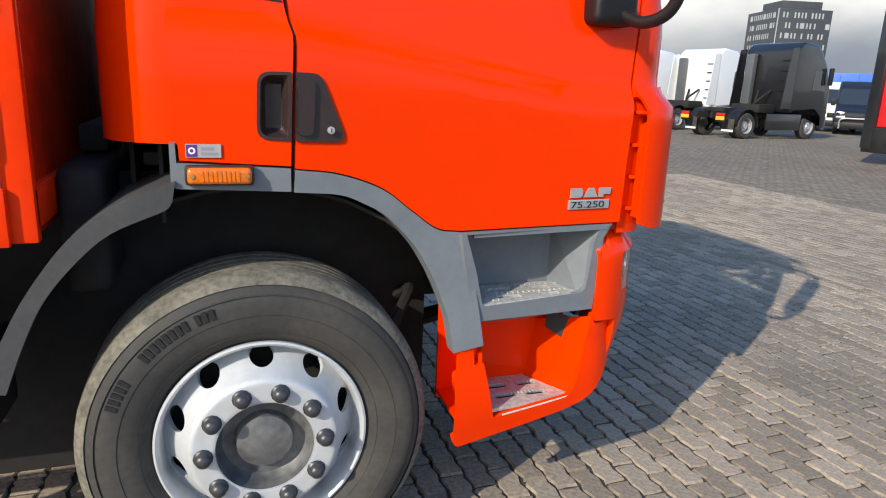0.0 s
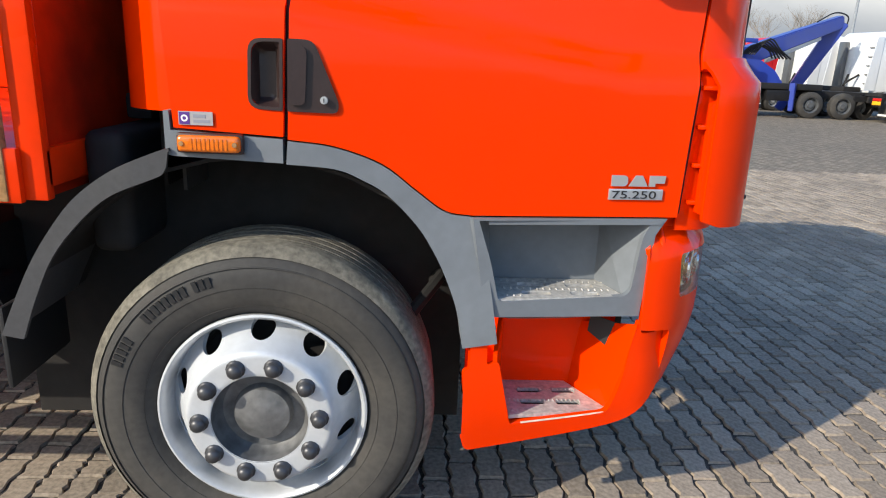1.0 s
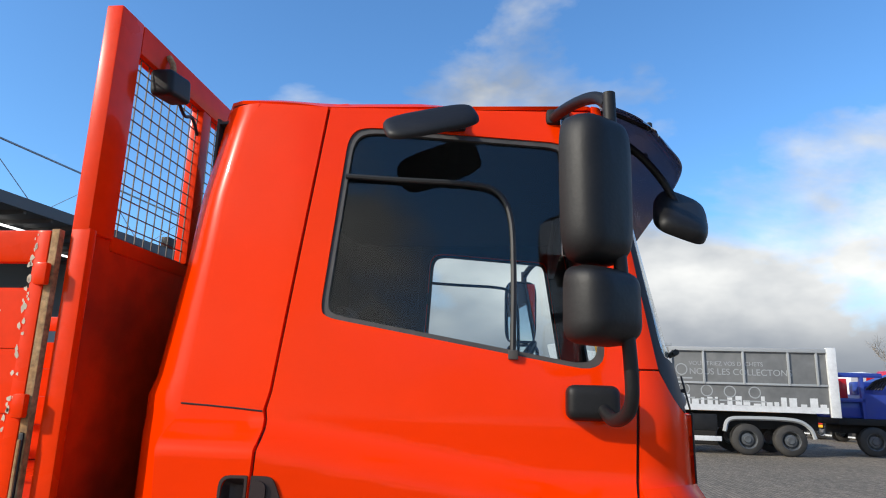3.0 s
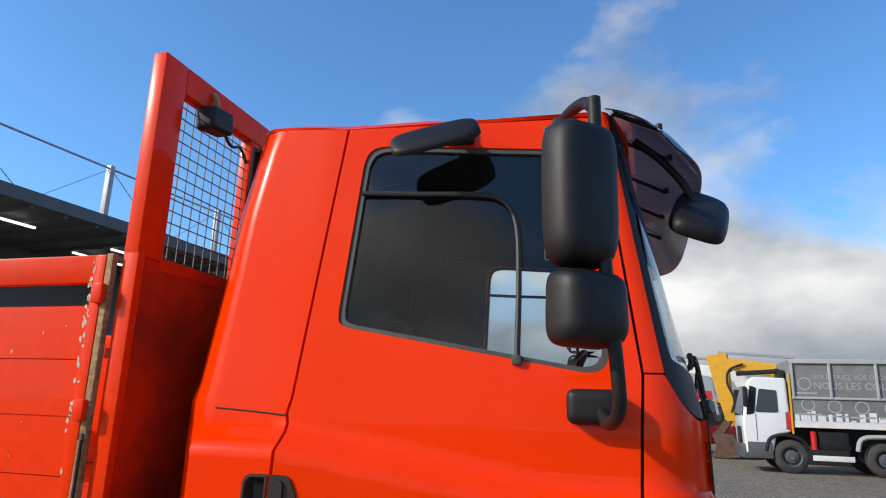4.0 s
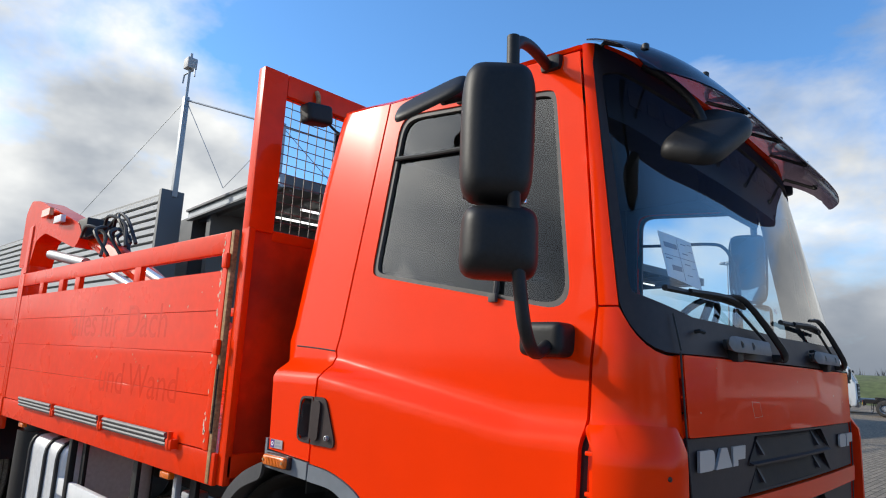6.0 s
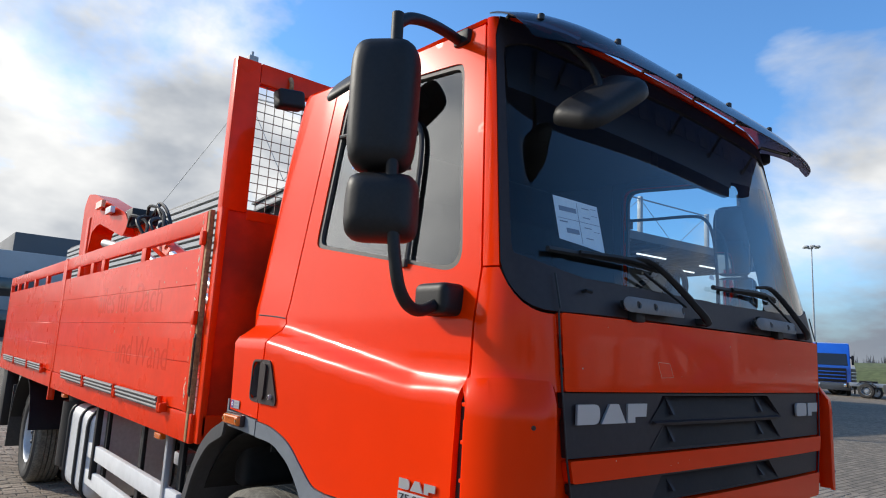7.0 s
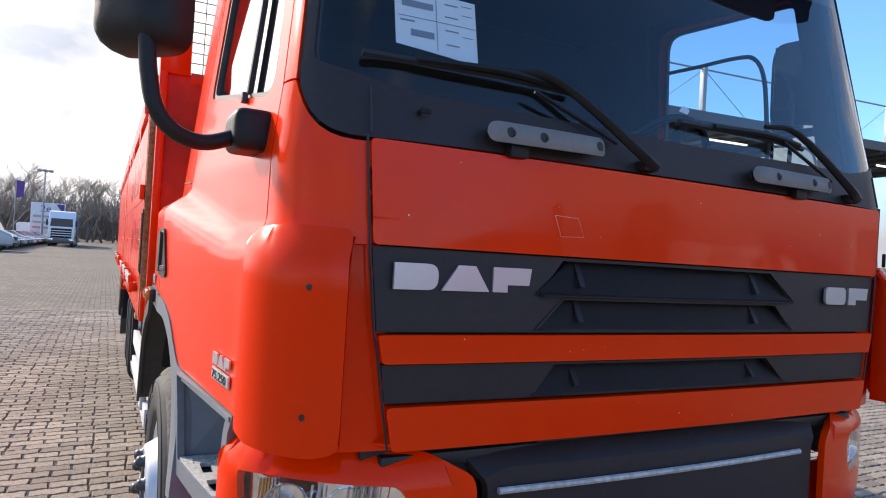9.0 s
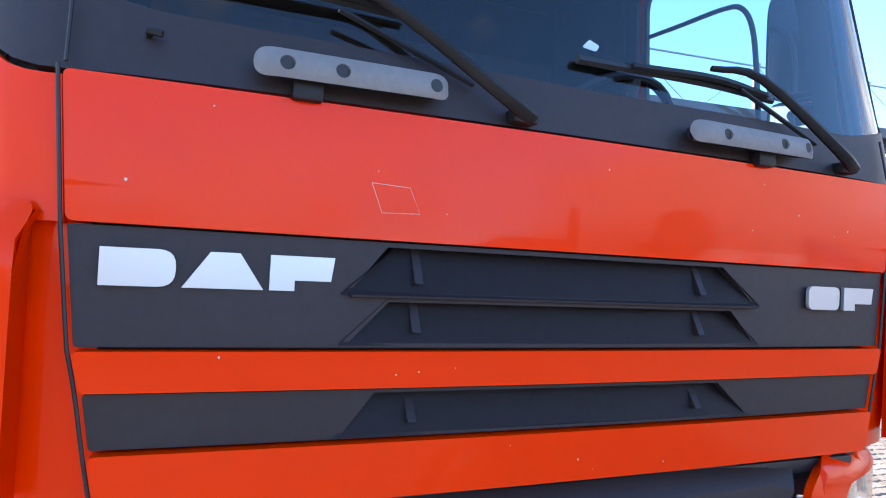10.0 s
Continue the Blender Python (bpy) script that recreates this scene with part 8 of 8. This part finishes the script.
part("board", box((0, -2.0, 1.2), (0.15, 2.0, 5.4), 0.03), M["white"], sign)
part("emblem", prism([(-1.9, 3.9), (-0.9, 5.3), (-1.9, 5.3)], lambda y, z: (0.16, -y, z), lambda y, z: (0.17, -y, z)), M["navy"], sign)
bm = text_mesh("2e", 1.3, 0.005)
bmesh.ops.transform(bm, matrix=Matrix.Translation((0.17, -0.9, 4.2)) @ Matrix(((0, 0, 1, 0), (1, 0, 0, 0), (0, 1, 0, 0), (0, 0, 0, 1))), verts=bm.verts)
part("lettering", bm, M["navy"], sign)
for z in (3.4, 2.6, 1.9):
    part("print_bar", box((0.15, -1.7, z), (0.17, 1.7, z + 0.3), 0), M["cladlight"], sign)
for y in (-1.8, 1.8):
    part("leg", box((0.0, y - 0.08, 0), (0.14, y + 0.08, 1.3), 0.01), M["galv"], sign)
mast((-96.0, -8.9), 9.6, "slim lighting pole beside the sign")
flagp = thing("flag", "purple flag on a pole", "flag", "", (-110.0, -13.5, 0))
part("pole", tube([(0, 0, 0), (0, 0, 9.0)], 0.06, 6), M["galv"], flagp)
part("cloth", prism(rounded([(0.1, 6.2), (1.0, 6.4), (1.1, 8.6), (0.1, 8.8)], 0.1, 3), lambda y, z: (0.02 + 0.05 * math.sin(4 * y), y, z), lambda y, z: (0.05 + 0.05 * math.sin(4 * y), y, z)), M["navy"], flagp)


# bare trees
def bare_tree(seed, h):
    rg = random.Random(seed)
    trunk, crown = bmesh.new(), bmesh.new()
    def grow(bm, p, d, length, r, depth):
        pts = [p]
        q, dd = p.copy(), d.copy()
        for k in range(3):
            dd = (dd + Vector((rg.uniform(-.18, .18), rg.uniform(-.18, .18), rg.uniform(-.02, .16)))).normalized()
            q = q + dd * length / 3
            pts.append(q.copy())
        add_tube(bm, pts, r, 5 if depth > 2 else 3, r * 0.6)
        if depth == 0:
            return
        for k in range(rg.choice((3, 4)) if depth > 1 else 4):
            a = rg.uniform(0, 2 * math.pi)
            tilt = rg.uniform(0.35, 0.85)
            side = Vector((math.cos(a), math.sin(a), 0))
            nd = (dd * math.cos(tilt) + side * math.sin(tilt)).normalized()
            start = pts[rg.choice((1, 2, 3, 3))]
            grow(crown, start, nd, length * rg.uniform(0.55, 0.8), r * 0.5, depth - 1)
    grow(trunk, Vector((0, 0, 0)), Vector((0, 0, 1)), h * 0.36, h * 0.02, 5)
    return trunk, crown


protos = []
for k, (sd, h) in enumerate(((2, 13.5), (7, 12.0))):
    tr = thing("tree", "leafless broad tree at the edge of the yard", "tree", "bare trees", (-115.0 - 6 * k, -15.0 - 7.0 * k, 0), 40 * k)
    a, b = bare_tree(sd, h)
    part("trunk", a, M["bark"], tr)
    part("crown", b, M["hedge"], tr, smooth=0)
    protos.append(tr)
rng = random.Random(33)
for k in range(34):
    x, y = -130.0 - rng.uniform(0, 40), -22.0 + 1.15 * k + rng.uniform(-1.5, 1.5)
    copy_thing(protos[k % 2], pose(x, y, 0, 0, 0, rng.uniform(0, 360)))
for x, y in ((62.0, 104.0), (66.0, 108.0), (58.0, 106.0)):
    copy_thing(protos[0], pose(x, y, 0, 0, 0, rng.uniform(0, 360)))
# far woods as a ragged belt of twigs, and a grass bank
rng = random.Random(44)
bm = bmesh.new()
def belt(a, b, n, h0, h1):
    for k in range(n):
        f = rng.random()
        x, y = lerp(a[0], b[0], f) + rng.uniform(-7, 7), lerp(a[1], b[1], f) + rng.uniform(-7, 7)
        h = rng.uniform(h0, h1)
        for j in range(16):
            ang, lean = rng.uniform(0, 2 * math.pi), rng.uniform(0.05, 0.5)
            z0 = h * rng.uniform(0.0, 0.55)
            ln = h * rng.uniform(0.2, 0.45)
            ox, oy = rng.uniform(-1.3, 1.3), rng.uniform(-1.3, 1.3)
            dx, dy = math.cos(ang) * lean * ln, math.sin(ang) * lean * ln
            w = rng.uniform(0.05, 0.16)
            bm.faces.new([bm.verts.new(p) for p in ((x + ox - w, y + oy - w, z0), (x + ox + w, y + oy + w, z0), (x + ox + dx, y + oy + dy, z0 + ln))])
belt((-175, -48), (-190, 30), 620, 8, 15)
belt((-60, 190), (120, 200), 500, 5, 8)
belt((120, 200), (240, 60), 300, 5, 9)
tagged(part("far_woods", bm, M["hedge"], None, smooth=0), "leafless brown belt of far woods", "woods", kind="stuff")
bm = bmesh.new()
ys = [(78, 0.0), (84, 2.2), (90, 3.1), (110, 3.4), (150, 3.0)]
cols_ = []
for x in range(-60, 161, 10):
    cols_.append([bm.verts.new((x, y + 2 * math.sin(x * 0.07), max(-0.02, z + 0.25 * math.sin(x * 0.13 + y)) if z else -0.05)) for y, z in ys])
for a, b in zip(cols_, cols_[1:]):
    for i in range(len(ys) - 1):
        bm.faces.new((a[i], b[i], b[i + 1], a[i + 1]))
tagged(part("grass_bank", bm, M["grass"]), "green grass bank behind the yard", "grass", kind="structure")


# ---- ground ----
def paving_material():
    mat = surface("far_block_paving", (0.255, 0.214, 0.165), 0.93, gloss=0.15, grain=0.15, grain_size=8, stain=0.55, stain_size=0.16, stain_colour=(0.165, 0.145, 0.12), bump=0.0)
    n, l = mat.node_tree.nodes, mat.node_tree.links
    bsdf = n["Principled BSDF"]
    old = bsdf.inputs["Base Color"].links[0].from_socket
    at = n.new("ShaderNodeTexCoord")
    turn = n.new("ShaderNodeMapping")
    turn.inputs["Rotation"].default_value = (0, 0, radians(90))
    brick = n.new("ShaderNodeTexBrick")
    for key, v in (("Scale", 1.0), ("Mortar Size", 0.009), ("Mortar Smooth", 0.3), ("Brick Width", 0.208), ("Row Height", 0.104)):
        brick.inputs[key].default_value = v
    brick.inputs["Color1"].default_value = (0.75, 0.75, 0.75, 1)
    brick.inputs["Color2"].default_value = (1.15, 1.12, 1.08, 1)
    brick.inputs["Mortar"].default_value = (0.30, 0.28, 0.26, 1)
    l.new(at.outputs["Object"], turn.inputs[0])
    l.new(turn.outputs[0], brick.inputs["Vector"])
    mul = n.new("ShaderNodeMix")
    mul.data_type, mul.blend_type = "RGBA", "MULTIPLY"
    mul.inputs["Factor"].default_value = 1.0
    l.new(old, mul.inputs["A"])
    l.new(brick.outputs["Color"], mul.inputs["B"])
    l.new(mul.outputs["Result"], bsdf.inputs["Base Color"])
    return mat


M["paving_far"] = paving_material()
M["paver"] = surface("concrete_paver", (0.325, 0.263, 0.20), 0.93, gloss=0.2, grain=0.28, grain_size=55, stain=0.65, stain_size=0.5, stain_colour=(0.165, 0.142, 0.118), bump=0.6, island=0.25)
M["paver_one"] = surface("concrete_paver_near", (0.30, 0.243, 0.186), 0.93, gloss=0.2, grain=0.28, grain_size=55, stain=0.0, bump=0.6, piece=0.25)
M["sand"] = surface("dark_joint_sand", (0.06, 0.054, 0.046), 0.95, grain=0.3, grain_size=90, bump=0.4)
X0, X1, Y0, Y1 = -12.0, 9.0, -6.0, 8.0
ground = tagged(new("ground"), "wide yard of grey-tan block paving", "ground", kind="structure")
bm = bmesh.new()
R = 900
for lo, hi in (((-R, -R), (X0 + 0.12, R)), ((X1 - 0.12, -R), (R, R)), ((X0 + 0.12, -R), (X1 - 0.12, Y0 + 0.12)), ((X0 + 0.12, Y1 - 0.2), (X1 - 0.12, R))):
    bm.faces.new([bm.verts.new(p) for p in ((lo[0], lo[1], -0.004), (hi[0], lo[1], -0.004), (hi[0], hi[1], -0.004), (lo[0], hi[1], -0.004))])
part("far_paving", bm, M["paving_far"], ground, smooth=0)
bm = bmesh.new()
bm.faces.new([bm.verts.new(p) for p in ((X0, Y0, -0.010), (X1, Y0, -0.010), (X1, Y1, -0.010), (X0, Y1, -0.010))])
part("joint_bed", bm, M["sand"], ground, smooth=0)
BL, BW, GAP = 0.1978, 0.0938, 0.0102
px, py = BW + GAP, BL + GAP
rng = random.Random(11)


def paver_verts(cx, cy, h, length=BL, rx=0.0, ry=0.0):
    """A block with slightly ragged edges and a worn arris."""
    a, b, e = BW / 2, length / 2, 0.005
    wave = [(-b * 0.75, 0.0062), (-b * 0.25, -0.0062), (b * 0.25, 0.0062), (b * 0.75, -0.0062)]
    ring = [(-a, -b), (0, -b), (a, -b)] + [(a + w, y) for y, w in wave] + [(a, b), (0, b), (-a, b)] + [(-a + w, y) for y, w in wave[::-1]]
    ring = [(x + rng.uniform(-0.0030, 0.0030), y + rng.uniform(-0.0035, 0.0035)) for x, y in ring]
    top = [(x - math.copysign(e, x) * (abs(x) > 0.01), y - math.copysign(e, y) * (abs(abs(y) - b) < 0.008)) for x, y in ring]
    return [(cx + x, cy + y, h + rx * x + ry * y) for x, y in top] + [(cx + x, cy + y, h - 0.012) for x, y in ring]


RIM = 14
FACES = [tuple(range(RIM))] + [(RIM + k, RIM + (k + 1) % RIM, (k + 1) % RIM, k) for k in range(RIM)]
near_me = []
for k in range(6):
    me = bpy.data.meshes.new("paver")
    me.from_pydata(paver_verts(0, 0, 0.0, BL, rng.uniform(-0.02, 0.02), rng.uniform(-0.01, 0.01)), [], FACES)
    me.materials.append(M["paver_one"])
    near_me.append(me)
vs, fs, singles = [], [], 0
row = 0
x = X0 + px / 2
while x < X1 - px / 2:
    y = Y0 + py / 2 + (py / 2 if row % 2 else 0) + rng.uniform(-0.012, 0.012)
    while y < Y1 - py / 2:
        h = rng.gauss(0, 0.0016)
        jx, jy = rng.gauss(0, 0.0012), rng.gauss(0, 0.0015)
        if 1.25 < x < 2.75 and -2.05 < y < 0.25 and singles < 300:
            ob = shared("paver", near_me[singles % 6], ground, Matrix.Translation((x + jx, y + jy, h)))
            singles += 1
        else:
            halves = ((0, BL),) if rng.random() > 0.12 else ((-py / 4, BL / 2 - 0.004), (py / 4, BL / 2 - 0.004))
            for dy, length in halves:
                base = len(vs)
                vs += paver_verts(x + jx, y + jy + dy, h, length, rng.gauss(0, 0.012), rng.gauss(0, 0.006))
                fs += [tuple(base + i for i in f) for f in FACES]
        y += py
    x += px
    row += 1
me = bpy.data.meshes.new("paving_field")
me.from_pydata(vs, [], fs)
me.materials.append(M["paver"])
field = tagged(new("paving_field", me), kind="stuff")
field.parent = ground
